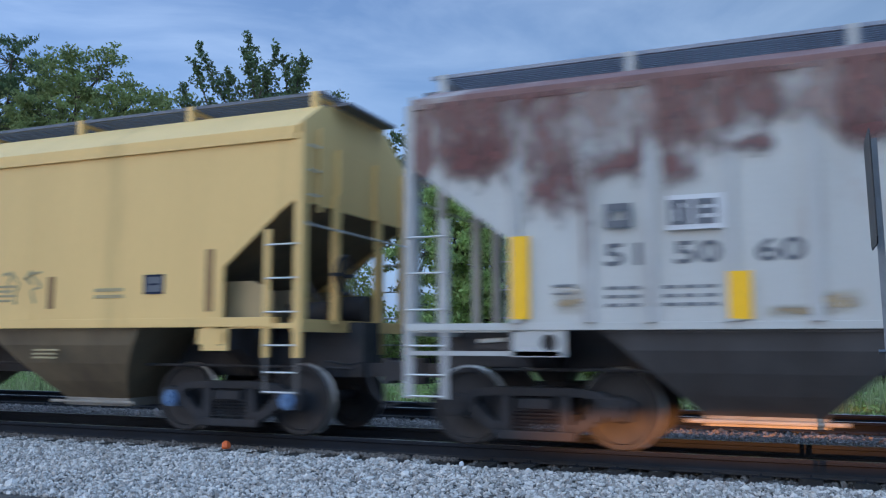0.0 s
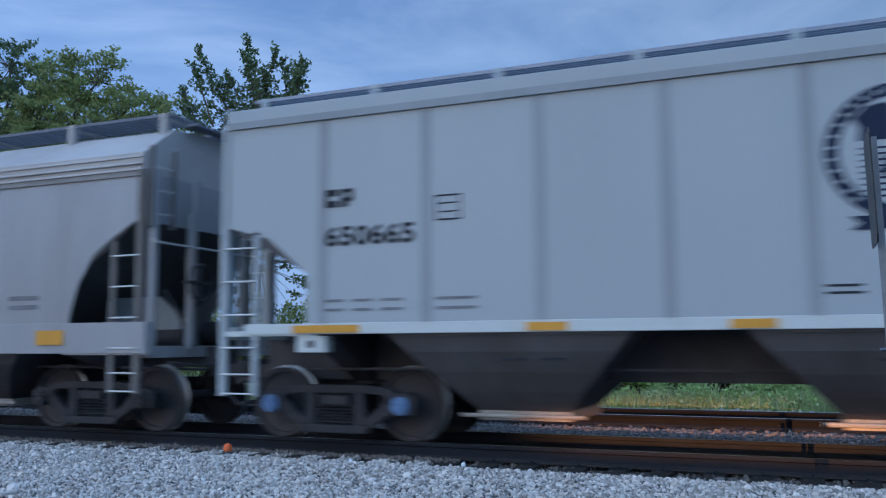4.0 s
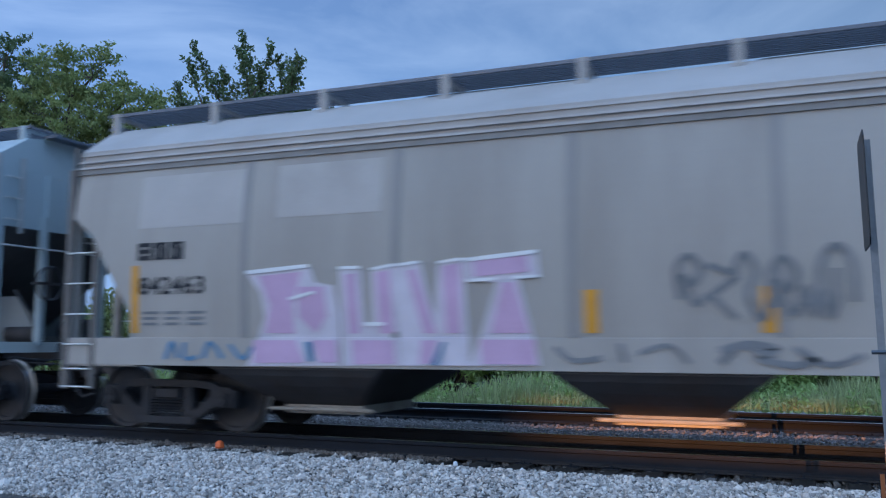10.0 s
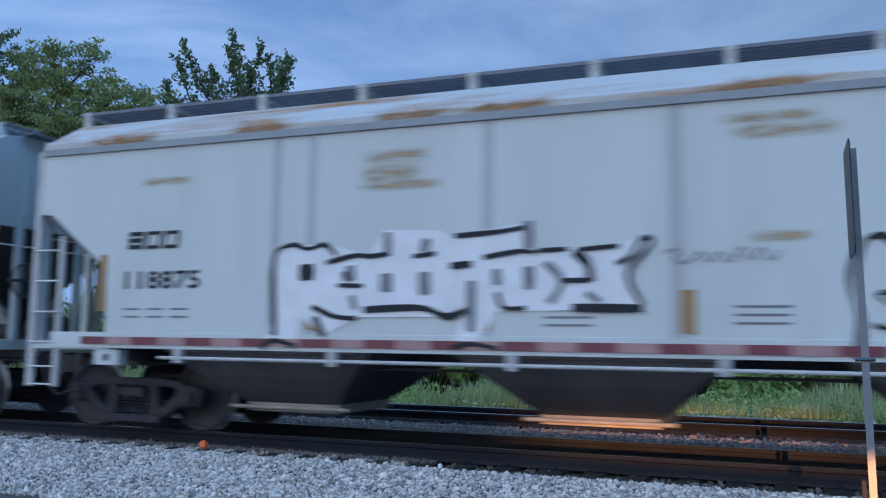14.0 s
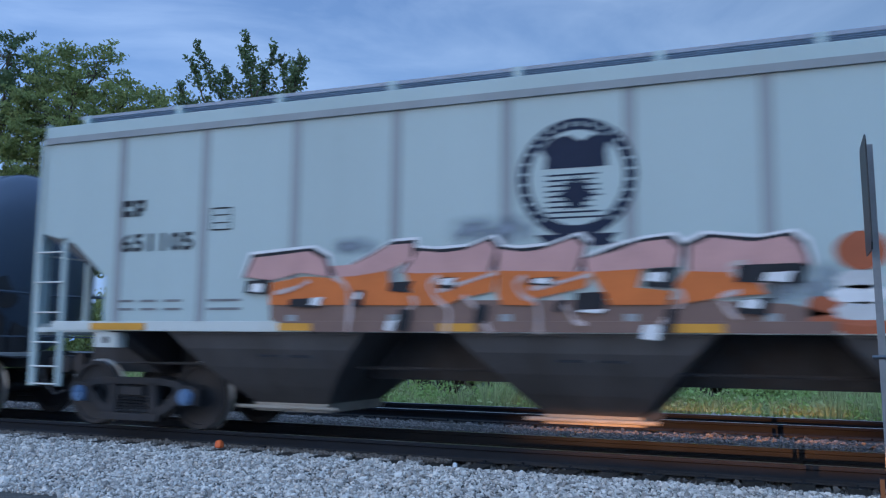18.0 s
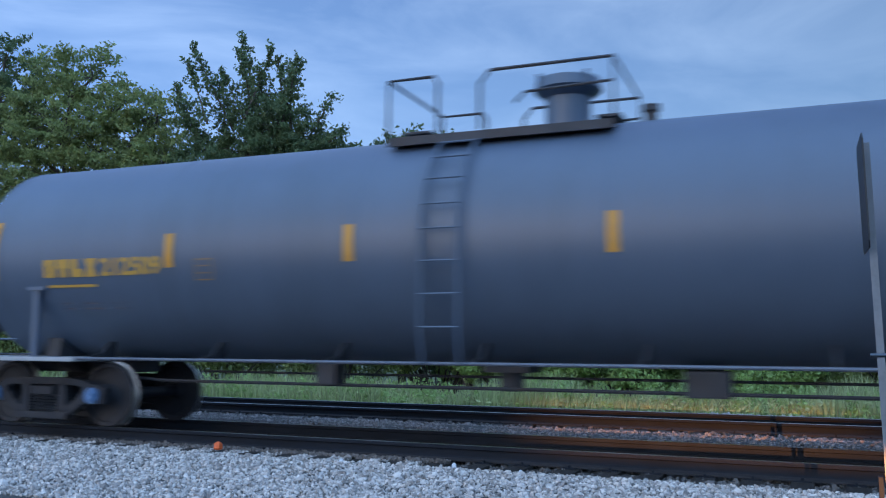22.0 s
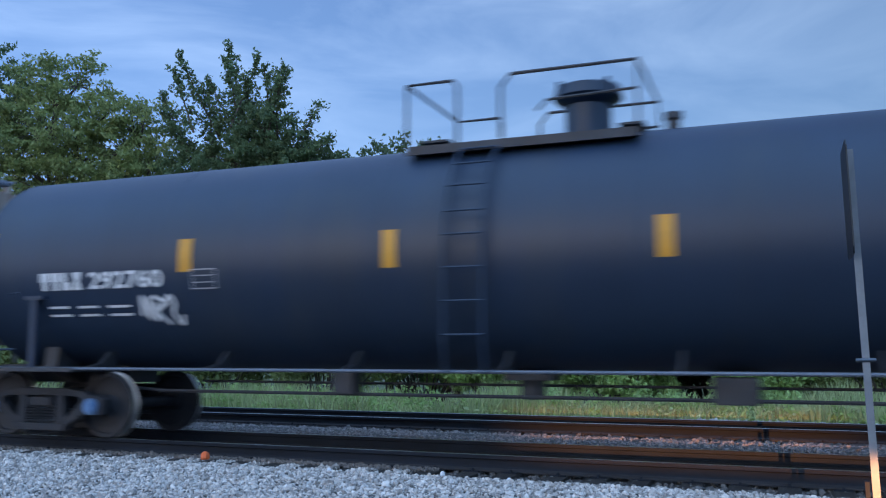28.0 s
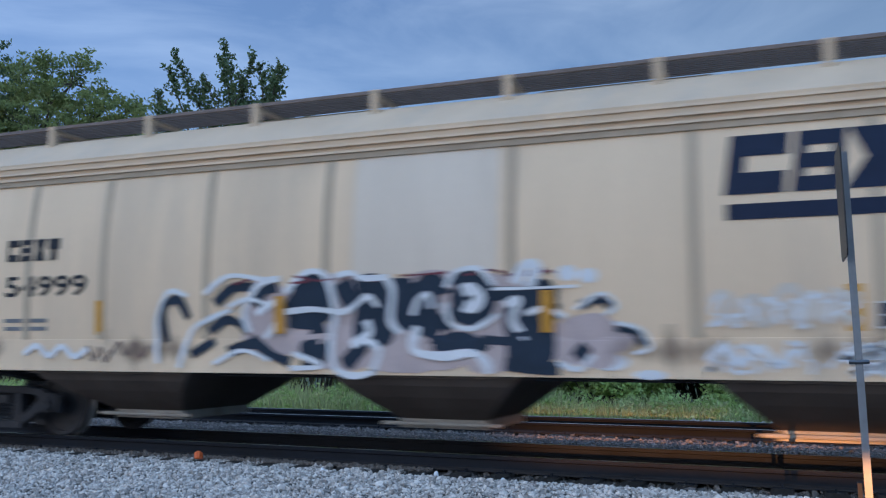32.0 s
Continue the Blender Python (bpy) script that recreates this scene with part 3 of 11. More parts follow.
def sheet(name, mat, x0, x1, profile, nx, rough, kind, label="", category="", seed=0):
    """Ground strip: a profile of (y, z) drawn along x, roughened."""
    rng = np.random.default_rng(seed)
    xs = np.linspace(x0, x1, nx)
    v, f, m = [], [], len(profile)
    for x in xs:
        for y, z in profile:
            v.append((x, y, z + rng.uniform(-rough, rough)))
    for i in range(nx - 1):
        for j in range(m - 1):
            a = i * m + j
            f.append((a, a + m, a + m + 1, a + 1))
    s = Shape().add(v, f)
    ob = part(name, s, mat, smooth=True)
    return tagged(ob, label, category, "", kind)


part("ground", Shape().add([(-1500, -1500, -0.47), (1500, -1500, -0.47), (1500, 1500, -0.47), (-1500, 1500, -0.47)], [(0, 1, 2, 3)]), M_SOIL)
tagged(bpy.data.objects["ground"], "weedy earth that reaches to the horizon", "ground", "", "structure")


def spread(a, b, n):
    return [a + (b - a) * i / (n - 1) for i in range(n)]


sheet("ballast_bed", M_BED, X0, X1, [(-14, -0.44), (-9, -0.40)] + [(y, -0.30 + 0.15 * min(1, (y + 6.0) / 3.6)) for y in spread(-6.0, -1.75, 22)] + [(-1.60, -0.222), (-1.45, -0.25)], 300, 0.012, "structure", "crushed stone bed beside the track, darkened for shade between stones", "ballast", 3)
sheet("track_bed", M_BED_DARK, X0, X1, [(-1.46, -0.245), (-1.2, -0.235), (-0.7, -0.23), (0, -0.22), (0.7, -0.23), (1.3, -0.20)], 240, 0.008, "structure", "stone between the rails, dark with oil and painted shade", "ballast", 4)
sheet("middle_bed", M_BED, X0, X1, [(1.28, -0.20), (1.7, -0.16), (2.4, -0.14), (3.2, -0.15), (3.7, -0.20), (4.4, -0.24), (5.1, -0.23), (5.9, -0.24), (6.6, -0.20), (7.1, -0.22), (7.9, -0.44)], 240, 0.012, "structure", "grey crushed stone between and under the tracks", "ballast", 5)


def stones(name, mat, count, x0, x1, y0, y1, height, size, seed, label, wide=1.25, keep=None):
    """Loose broken stones, each a squashed twelve-cornered lump."""
    rng = np.random.default_rng(seed)
    g = (1 + 5 ** 0.5) / 2
    base = np.array([(-1, g, 0), (1, g, 0), (-1, -g, 0), (1, -g, 0), (0, -1, g), (0, 1, g), (0, -1, -g), (0, 1, -g), (g, 0, -1), (g, 0, 1), (-g, 0, -1), (-g, 0, 1)]) / 1.9
    tri = np.array([(0, 11, 5), (0, 5, 1), (0, 1, 7), (0, 7, 10), (0, 10, 11), (1, 5, 9), (5, 11, 4), (11, 10, 2), (10, 7, 6), (7, 1, 8), (3, 9, 4), (3, 4, 2), (3, 2, 6), (3, 6, 8), (3, 8, 9), (4, 9, 5), (2, 4, 11), (6, 2, 10), (8, 6, 7), (9, 8, 1)])
    x, y = rng.uniform(x0, x1, count), rng.uniform(y0, y1, count)
    if keep is not None:
        chosen = keep(x, y)
        x, y = x[chosen], y[chosen]
        count = len(x)
    z = np.array([height(b) for b in y]) + rng.uniform(-0.010, 0.016, count)
    s = size * rng.lognormal(0, 0.32, count)
    q = rng.normal(size=(count, 4))
    q /= np.linalg.norm(q, axis=1)[:, None]
    w, a, b, c = q.T
    rot = np.stack([1 - 2 * (b * b + c * c), 2 * (a * b - c * w), 2 * (a * c + b * w), 2 * (a * b + c * w), 1 - 2 * (a * a + c * c), 2 * (b * c - a * w), 2 * (a * c - b * w), 2 * (b * c + a * w), 1 - 2 * (a * a + b * b)], 1).reshape(-1, 3, 3)
    shape = base[None] * rng.uniform(0.62, wide, (count, 12, 1)) * rng.uniform(0.6, 1.25, (count, 1, 3))
    v = np.einsum("nij,nkj->nki", rot, shape) * s[:, None, None] + np.stack([x, y, z], 1)[:, None]
    f = (tri[None] + (np.arange(count) * 12)[:, None, None]).reshape(-1, 3)
    me = bpy.data.meshes.new(name)
    me.from_pydata(v.reshape(-1, 3).tolist(), [], f.tolist())
    me.materials.append(mat)
    return tagged(new(name, me), label, "gravel", "", "stuff")


def shoulder(y):
    return -0.30 + 0.15 * min(1, (y + 6.0) / 3.6) - max(0, y + 1.80) * 0.24


def beside_sleepers(x, y):
    """Loose pieces lie between the sleeper ends, not on them."""
    return (y < -1.60) | (x > -3.9) | (np.abs((x + 34.25) % 0.5 - 0.25) > 0.13)


stones("near_gravel", M_BALLAST, 52000, -12.0, 1.8, -4.5, -1.58, shoulder, 0.018, 11, "loose pale grey limestone ballast with clean broken faces", keep=beside_sleepers)
stones("edge_gravel", M_BALLAST, 3000, -12.0, 1.8, -1.85, -1.45, lambda y: shoulder(y) + 0.004, 0.021, 12, "larger limestone pieces spilled along the sleeper ends", keep=beside_sleepers)
stones("sleeper_gravel", M_BALLAST, 8000, -12.5, -4.2, -1.62, -1.06, lambda y: -0.198, 0.018, 17, "limestone pieces between the sleeper ends", keep=beside_sleepers)
stones("dusty_gravel", M_BALLAST_DUST, 4000, -12.5, -3.9, -1.06, -0.84, lambda y: -0.186, 0.016, 18, "dusty brown fines between sleepers and rail")
stones("middle_gravel", M_BALLAST_MID, 30000, -26.0, 9.0, 1.35, 3.75, lambda y: -0.15 - 0.03 * abs(y - 2.4), 0.022, 13, "grey ballast between the two tracks")
stones("shoulder_gravel", M_BALLAST, 2600, -2.6, 9.0, 6.9, 8.1, lambda y: -0.17 - 0.02 * abs(y - 7.3), 0.035, 19, "pale ballast shoulder of the second track")
stones("track_gravel", M_BALLAST_DARK, 7000, -18.0, 7.0, -1.35, 1.35, lambda y: -0.225, 0.026, 14, "oil-stained ballast between the rails")
stones("far_gravel", M_BALLAST_DARK, 7000, -30.0, 12.0, 3.7, 7.2, lambda y: -0.215, 0.03, 15, "dark ballast of the second track")

RAIL_WEB = [(-0.075, -0.185), (-0.075, -0.172), (-0.02, -0.155), (-0.010, -0.13), (-0.010, -0.055), (-0.036, -0.044), (-0.037, -0.010), (-0.031, -0.003), (0.031, -0.003), (0.037, -0.010), (0.036, -0.044), (0.010, -0.055), (0.010, -0.13), (0.02, -0.155), (0.075, -0.172), (0.075, -0.185)]
RAIL_FOOT = [(-0.077, -0.187), (-0.077, -0.169), (-0.024, -0.150), (0.024, -0.150), (0.077, -0.169), (0.077, -0.187)]
RAIL_HEAD = [(-0.031, -0.006), (-0.024, 0.0), (0.024, 0.0), (0.031, -0.006)]


def track(y, label, count, step, seed):
    rng = random.Random(seed)
    t = thing("railway_track", label, "railway track", "pair of tracks", "structure", at=pose(0, y, 0))
    for side in (-1, 1):
        web = part("rail", Shape().prism_x([(side * 0.7535 + a, b) for a, b in RAIL_WEB], -160, 120), M_RAIL, t, "rust-brown rail with a polished head")
        part("rail_foot", Shape().prism_x([(side * 0.7535 + a, b) for a, b in RAIL_FOOT], -160, 120), M_RAIL_FOOT, web, "dusty rail foot")
        part("rail_head", Shape().prism_x([(side * 0.7535 + a, b) for a, b in RAIL_HEAD], -160, 120), M_RAILHEAD, web, "bright worn running surface")
    tie = stored("tie", lambda: Shape().box(-0.115, 0.115, -1.44, 1.31, -0.36, -0.188).mesh("sleeper", M_TIE, bevel=0.012))
    plate = stored("plate", lambda: Shape().box(-0.09, 0.09, -0.16, 0.16, -0.188, -0.178).box(-0.012, 0.012, -0.115, -0.085, -0.178, -0.15).box(-0.012, 0.012, 0.085, 0.115, -0.178, -0.15).mesh("tie_plate", M_RAIL))
    for i in range(count):
        x = -34 + i * step + rng.uniform(-0.03, 0.03)
        s = part("sleeper", tie, None, t, at=pose(x, rng.uniform(-0.04, 0.04), rng.uniform(-0.006, 0.004), 0, 0, rng.uniform(-1.2, 1.2)))
        if -16 < x < 6:
            for side in (-1, 1):
                part("tie_plate", plate, None, s, at=pose(0, side * 0.7535, 0))
    return t


track(0.0, "main line with rust-brown rails on tarred wooden sleepers", 95, 0.50, 1)
track(FAR_Y, "second line with rust-brown rails on tarred wooden sleepers", 105, 0.50, 2)

# ---------------------------------------------------------------- running gear

WHEEL_R, HALF_BASE = 0.457, 0.925


def wheelset_mesh():
    s = Shape()
    n = 40
    # half profile of one wheel, (y, radius), outer face first
    prof = [(-0.795, 0.06), (-0.80, 0.13), (-0.765, 0.16), (-0.745, 0.30), (-0.765, 0.385), (-0.80, 0.395), (-0.803, 0.445), (-0.795, 0.455), (-0.70, 0.459), (-0.692, 0.478), (-0.672, 0.484), (-0.662, 0.475), (-0.662, 0.39), (-0.69, 0.375), (-0.70, 0.16), (-0.66, 0.12), (-0.66, 0.06)]
    tread = []
    for side in (1, -1):
        rings = [[(r * math.cos(2 * math.pi * i / n), y * side, r * math.sin(2 * math.pi * i / n)) for i in range(n)] for y, r in prof]
        o = len(s.f)
        s.rings(rings)
        tread += [o + k * n + i for k in (7, 8, 9) for i in range(n)]
    s.tube((0, -0.70, 0), (0, 0.70, 0), 0.082, 14)
    s.tube((0, -1.02, 0), (0, -0.78, 0), 0.07, 12)
    s.tube((0, 0.78, 0), (0, 1.02, 0), 0.07, 12)
    # chalked and cast marks on the plate, so that the turning shows
    for a in range(3):
        c, d = math.cos(a * 2.1), math.sin(a * 2.1)
        s.tube((0.24 * c, -0.752, 0.24 * d), (0.24 * c, -0.742, 0.24 * d), 0.028, 10)
    me = bpy.data.meshes.new("wheelset")
    me.from_pydata(s.v, [], s.f)
    me.materials.append(M_WHEEL), me.materials.append(M_TREAD)
    for i in tread:
        me.polygons[i].material_index = 1
    me.shade_smooth()
    me.set_sharp_from_angle(angle=radians(35))
    return me


def side_frame_mesh():
    s = Shape()
    a, b = -1.085, -0.955
    s.prism_y([(-1.02, 0.50), (-0.78, 0.66), (-0.45, 0.70), (0.45, 0.70), (0.78, 0.66), (1.02, 0.50), (0.80, 0.50), (0.66, 0.585), (0.42, 0.60), (-0.42, 0.60), (-0.66, 0.585), (-0.80, 0.50)], a, b)
    for q in (-1, 1):
        s.prism_y([(q * 1.10, 0.34), (q * 1.12, 0.56), (q * 0.98, 0.62), (q * 0.72, 0.58), (q * 0.70, 0.34), (q * 0.78, 0.32), (q * 0.82, 0.43), (q * 1.01, 0.43), (q * 1.04, 0.34)], a - 0.005, b + 0.005)
        s.prism_y([(q * 0.74, 0.42), (q * 0.70, 0.30), (q * 0.42, 0.13), (q * 0.36, 0.24), (q * 0.58, 0.38), (q * 0.68, 0.50)], a, b)
        s.prism_y([(q * 0.28, 0.16), (q * 0.28, 0.64), (q * 0.40, 0.64), (q * 0.44, 0.16)], a, b)
    s.prism_y([(-0.46, 0.11), (-0.50, 0.21), (0.50, 0.21), (0.46, 0.11)], a - 0.03, b)
    return s.mesh("side_frame", M_FRAME, bevel=0.014)


def spring_mesh():
    s = Shape()
    pts = []
    for k in range(61):
        a = 2 * math.pi * k / 10
        pts.append((0.045 * math.cos(a), -1.05 + 0.045 * math.sin(a), 0.215 + 0.004 * k))
    return s.path(pts, 0.013, 4).mesh("spring", M_FRAME)


def cap_mesh(mat):
    s = Shape()
    s.tube((0, -1.13, 0), (0, -0.93, 0), 0.115, 18)
    s.tube((0, -1.16, 0), (0, -1.13, 0), 0.085, 18)
    for k in range(3):
        c, d = 0.055 * math.cos(k * 2.094 + 0.5), 0.055 * math.sin(k * 2.094 + 0.5)
        s.tube((c, -1.18, d), (c, -1.16, d), 0.016, 6)
    return s.mesh("bearing_cap", mat, smooth=True)


WHEELSETS = []   # (wheelset, x of its axle in the truck) for the rolling


def truck(parent, x, caps, start):
    bol = stored("bolster", lambda: Shape().prism_x([(-1.12, 0.46), (-1.12, 0.57), (-0.5, 0.68), (0.5, 0.68), (1.12, 0.57), (1.12, 0.46), (0.5, 0.36), (-0.5, 0.36)], -0.21, 0.21).tube((0, 0, 0.66), (0, 0, 0.76), 0.2, 18).mesh("truck", M_FRAME, bevel=0.012))
    t = part("truck", bol, None, parent, "grimy two-axle cast steel truck", at=pose(x, 0, 0))
    for side in (0, 180):
        part("side_frame", stored("side_frame", side_frame_mesh), None, t, at=pose(0, 0, 0, 0, 0, side))
        for x in (-0.19, -0.065, 0.065, 0.19):
            part("spring", stored("spring", spring_mesh), None, t, at=pose(0, 0, 0, 0, 0, side) @ pose(x, 0, 0))
    for q in (-1, 1):
        w = part("wheelset", stored("wheelset", wheelset_mesh), None, t, at=pose(q * HALF_BASE, 0, WHEEL_R))
        WHEELSETS.append((w, q * HALF_BASE, start))
        for side in (0, 180):
            part("bearing_cap", stored(("cap", caps.name), lambda: cap_mesh(caps)), None, t, "blue bearing end cap" if caps is M_CAP else "", at=pose(q * HALF_BASE, 0, WHEEL_R, 0, 0, side))
    part("brake_beam", stored("beam", lambda: Shape().box(-0.42, -0.36, -0.75, 0.75, 0.30, 0.38).box(0.36, 0.42, -0.75, 0.75, 0.30, 0.38).box(-0.40, 0.40, -0.03, 0.03, 0.30, 0.36).mesh("brake_beam", M_BLACK)), None, t)
    return t


def coupler_mesh():
    s = Shape()
    s.box(-0.75, -0.08, -0.09, 0.09, 0.75, 0.93)
    s.prism_x([(-0.17, 0.66), (-0.17, 1.0), (0.17, 1.0), (0.17, 0.66)], -0.22, -0.10)
    s.prism_y([(-0.1, 0.70), (-0.1, 0.97), (0.06, 0.95), (0.09, 0.88), (0.09, 0.78), (0.06, 0.71)], -0.17, 0.02)
    s.prism_y([(-0.1, 0.72), (-0.1, 0.95), (-0.02, 0.92), (-0.02, 0.75)], 0.02, 0.17)
    s.path([(-0.35, -0.32, 0.80), (-0.25, -0.33, 0.55), (-0.08, -0.28, 0.36), (0.05, -0.2, 0.42)], 0.022, 6)
    s.path([(-0.5, -0.12, 0.95), (-0.42, -0.7, 0.92), (-0.42, -1.35, 0.98), (-0.42, -1.38, 0.85)], 0.014, 6)
    return s.mesh("coupler", M_BLACK)

# ---------------------------------------------------------------- wagon sides: everything that follows a side's curve


class Side:
    """The near side of a wagon. hw(z) is its half width; pieces are laid on it by x and z."""

    def __init__(self, owner, hw, step=0.16):
        self.owner, self.hw, self.step = owner, hw, step
        self.ledge = None   # (z0, z1, half width) of a sill that stands proud of the side

    def y(self, z, proud):
        w = self.hw(z)
        if self.ledge and self.ledge[0] - 0.1 <= z <= self.ledge[1]:
            w = max(w, self.ledge[2])
        return -(w + proud)

    def plate(self, shape, x0, x1, z0, z1, proud=0.006, thick=0.02, lean=0.0):
        n = max(1, int(math.ceil((z1 - z0) / self.step)))
        zs = [z0 + (z1 - z0) * i / n for i in range(n + 1)]
        rings = []
        for z in zs:
            d = lean * (z - z0)
            a, b = self.y(z, proud), self.y(z, proud - thick)
            rings.append([(x0 + d, a, z), (x1 + d, a, z), (x1 + d, b, z), (x0 + d, b, z)])
        shape.rings(rings)
        return shape

    def bar(self, name, mat, x0, x1, z0, z1, proud=0.006, label="", lean=0.0):
        return part(name, self.plate(Shape(), x0, x1, z0, z1, proud, 0.02, lean), mat, self.owner, label)

    def flat(self, name, mat, polys, proud=0.006, label=""):
        """Thin painted shapes: polygons of (x, z)."""
        bm = bmesh.new()
        for p in polys:
            bm.faces.new([bm.verts.new((x, 0, z)) for x, z in p])
        # cut into level bands, so that the paint follows the side's curve and steps out over the sill
        low, high = min(z for p in polys for x, z in p), max(z for p in polys for x, z in p)
        cuts = [low + 0.12 * k for k in range(1, int((high - low) / 0.12) + 1)]
        if self.ledge:
            cuts += [self.ledge[1] - 0.001, self.ledge[1] + 0.001]
        for z in cuts:
            if low < z < high:
                bmesh.ops.bisect_plane(bm, geom=bm.verts[:] + bm.edges[:] + bm.faces[:], plane_co=(0, 0, z), plane_no=(0, 0, 1))
        for v in bm.verts:
            v.co.y = self.y(v.co.z, proud)
        me = bpy.data.meshes.new(name)
        bm.to_mesh(me)
        bm.free()
        me.materials.append(mat)
        return part(name, me, mat, self.owner, label)

    def text(self, name, mat, body, x, z, width, height, proud=0.006, label="", bold=0.02, lean=0.0):
        v, f = letters(body, width, height, bold)
        s = Shape().add([(x + a + lean * b, self.y(z + b, proud), z + b) for a, b in v], f)
        return part(name, s, mat, self.owner, label)

    def lines(self, name, mat, x0, x1, z0, z1, rows, seed=0, proud=0.006, label="small stencilled lines", fill=0.5, cols=1):
        """Small writing that cannot be read, as plain bars."""
        rng = random.Random(seed)
        s = Shape()
        h = (z1 - z0) / rows
        w = (x1 - x0) / cols
        for r in range(rows):
            for c in range(cols):
                a = x0 + c * w
                b = a + w * (0.94 if cols == 1 else 0.82) * rng.uniform(0.8, 1.0)
                z = z0 + r * h
                s.add([(a, self.y(z, proud), z), (b, self.y(z, proud), z), (b, self.y(z + h * fill, proud), z + h * fill), (a, self.y(z + h * fill, proud), z + h * fill)], [(0, 1, 2, 3)])
        ob = part(name, s, mat, self.owner, label)
        ob["kind"] = "stuff"
        return ob

    def print_box(self, name, mat, x0, x1, z0, z1, w=0.03, proud=0.006, rows=3, label="stencilled box of small print"):
        s = Shape()
        cuts = [(x0, x1, z0, z0 + w), (x0, x1, z1 - w, z1), (x0, x0 + w, z0 + w, z1 - w), (x1 - w, x1, z0 + w, z1 - w)]
        for r in range(rows):
            z = z0 + (z1 - z0) * (r + 1) / (rows + 1) - w * 0.4
            cuts.append((x0 + 2.5 * w, x1 - 2.5 * w, z, z + w * 0.8))
        for a, b, c, d in cuts:
            s.add([(a, self.y(c, proud), c), (b, self.y(c, proud), c), (b, self.y(d, proud), d), (a, self.y(d, proud), d)], [(0, 1, 2, 3)])
        return part(name, s, mat, self.owner, label)

    def disc(self, name, mat, x, z, r, rx=None, proud=0.006, label="", n=28, wob=0.0, seed=0):
        rng = random.Random(seed)
        rx = rx or r
        pts = []
        for i in range(n):
            k = 1 + rng.uniform(-wob, wob)
            pts.append((x + rx * k * math.cos(2 * math.pi * i / n), z + r * k * math.sin(2 * math.pi * i / n)))
        s = Shape().add([(x, self.y(z, proud), z)] + [(a, self.y(b, proud), b) for a, b in pts], [(0, i + 1, (i + 1) % n + 1) for i in range(n)])
        return part(name, s, mat, self.owner, label)

    def stroke(self, shape, pts, w, proud, uneven=0.25):
        """A brushed line through (x, z) points, with round turns."""
        fine = []
        for i in range(len(pts) - 1):
            p0, p1 = pts[max(i - 1, 0)], pts[i]
            p2, p3 = pts[i + 1], pts[min(i + 2, len(pts) - 1)]
            for k in range(5):
                t = k / 5
                fine.append(tuple(0.5 * (2 * p1[d] + (p2[d] - p0[d]) * t + (2 * p0[d] - 5 * p1[d] + 4 * p2[d] - p3[d]) * t * t + (3 * p1[d] - p0[d] - 3 * p2[d] + p3[d]) * t ** 3) for d in (0, 1)))
        fine.append(pts[-1])
        v = []
        for i, (x, z) in enumerate(fine):
            a, b = fine[max(i - 1, 0)], fine[min(i + 1, len(fine) - 1)]
            dx, dz = b[0] - a[0], b[1] - a[1]
            k = math.hypot(dx, dz) or 1
            ww = w * (1 - uneven + uneven * math.sin(i * 0.7))
            for q in (-1, 1):
                zz = z + q * dx / k * ww / 2
                v.append((x - q * dz / k * ww / 2, self.y(zz, proud), zz))
        shape.add(v, [(2 * i, 2 * i + 2, 2 * i + 3, 2 * i + 1) for i in range(len(fine) - 1)])

    def scrawl(self, name, mat, x0, x1, z0, z1, count, w, seed, proud=0.008, label="thin sprayed tag"):
        """A loose sprayed tag: hooked strokes side by side."""
        rng = random.Random(seed)
        s = Shape()
        d = (x1 - x0) / count
        h = z1 - z0
        for i in range(count):
            a = x0 + i * d
            pts = [(a + d * rng.uniform(-0.1, 1.1), z0 + h * rng.uniform(0, 1)) for _ in range(rng.choice((4, 5, 6)))]
            pts.sort(key=lambda p: (p[1] if i % 2 else -p[1]) + 0.3 * p[0])
            self.stroke(s, pts, w, proud)
        return part(name, s, mat, self.owner, label)

    def balloons(self, specs, layers, seed, wob=0.07, base=0.006, label="sprayed balloon letter"):
        """Rounded letter bodies: specs of (x, z, rx, rz); layers of (name, material, growth in metres)."""
        rng = random.Random(seed)
        for j, (x, z, rx, rz) in enumerate(specs):
            n = 26
            ph, sq, owner = rng.uniform(0, 6), rng.uniform(2.2, 3.6), self.owner
            for k, (name, mat, grow) in enumerate(layers):
                v = []
                p = base + 0.0011 * k + 0.0024 * j
                for i in range(n):
                    t = 2 * math.pi * i / n
                    c, d = math.cos(t), math.sin(t)
                    m = (abs(c) ** sq + abs(d) ** sq) ** (-1 / sq) * (1 + wob * math.sin(3 * t + ph))
                    zz = z + d * m * (rz + grow)
                    v.append((x + c * m * (rx + grow), self.y(zz, p), zz))
                ob = part(name, Shape().add([(x, self.y(z, p), z)] + v, [(0, i + 1, (i + 1) % n + 1) for i in range(n)]), mat, owner, label if k == 0 else "")
                owner = ob if k == 0 else owner

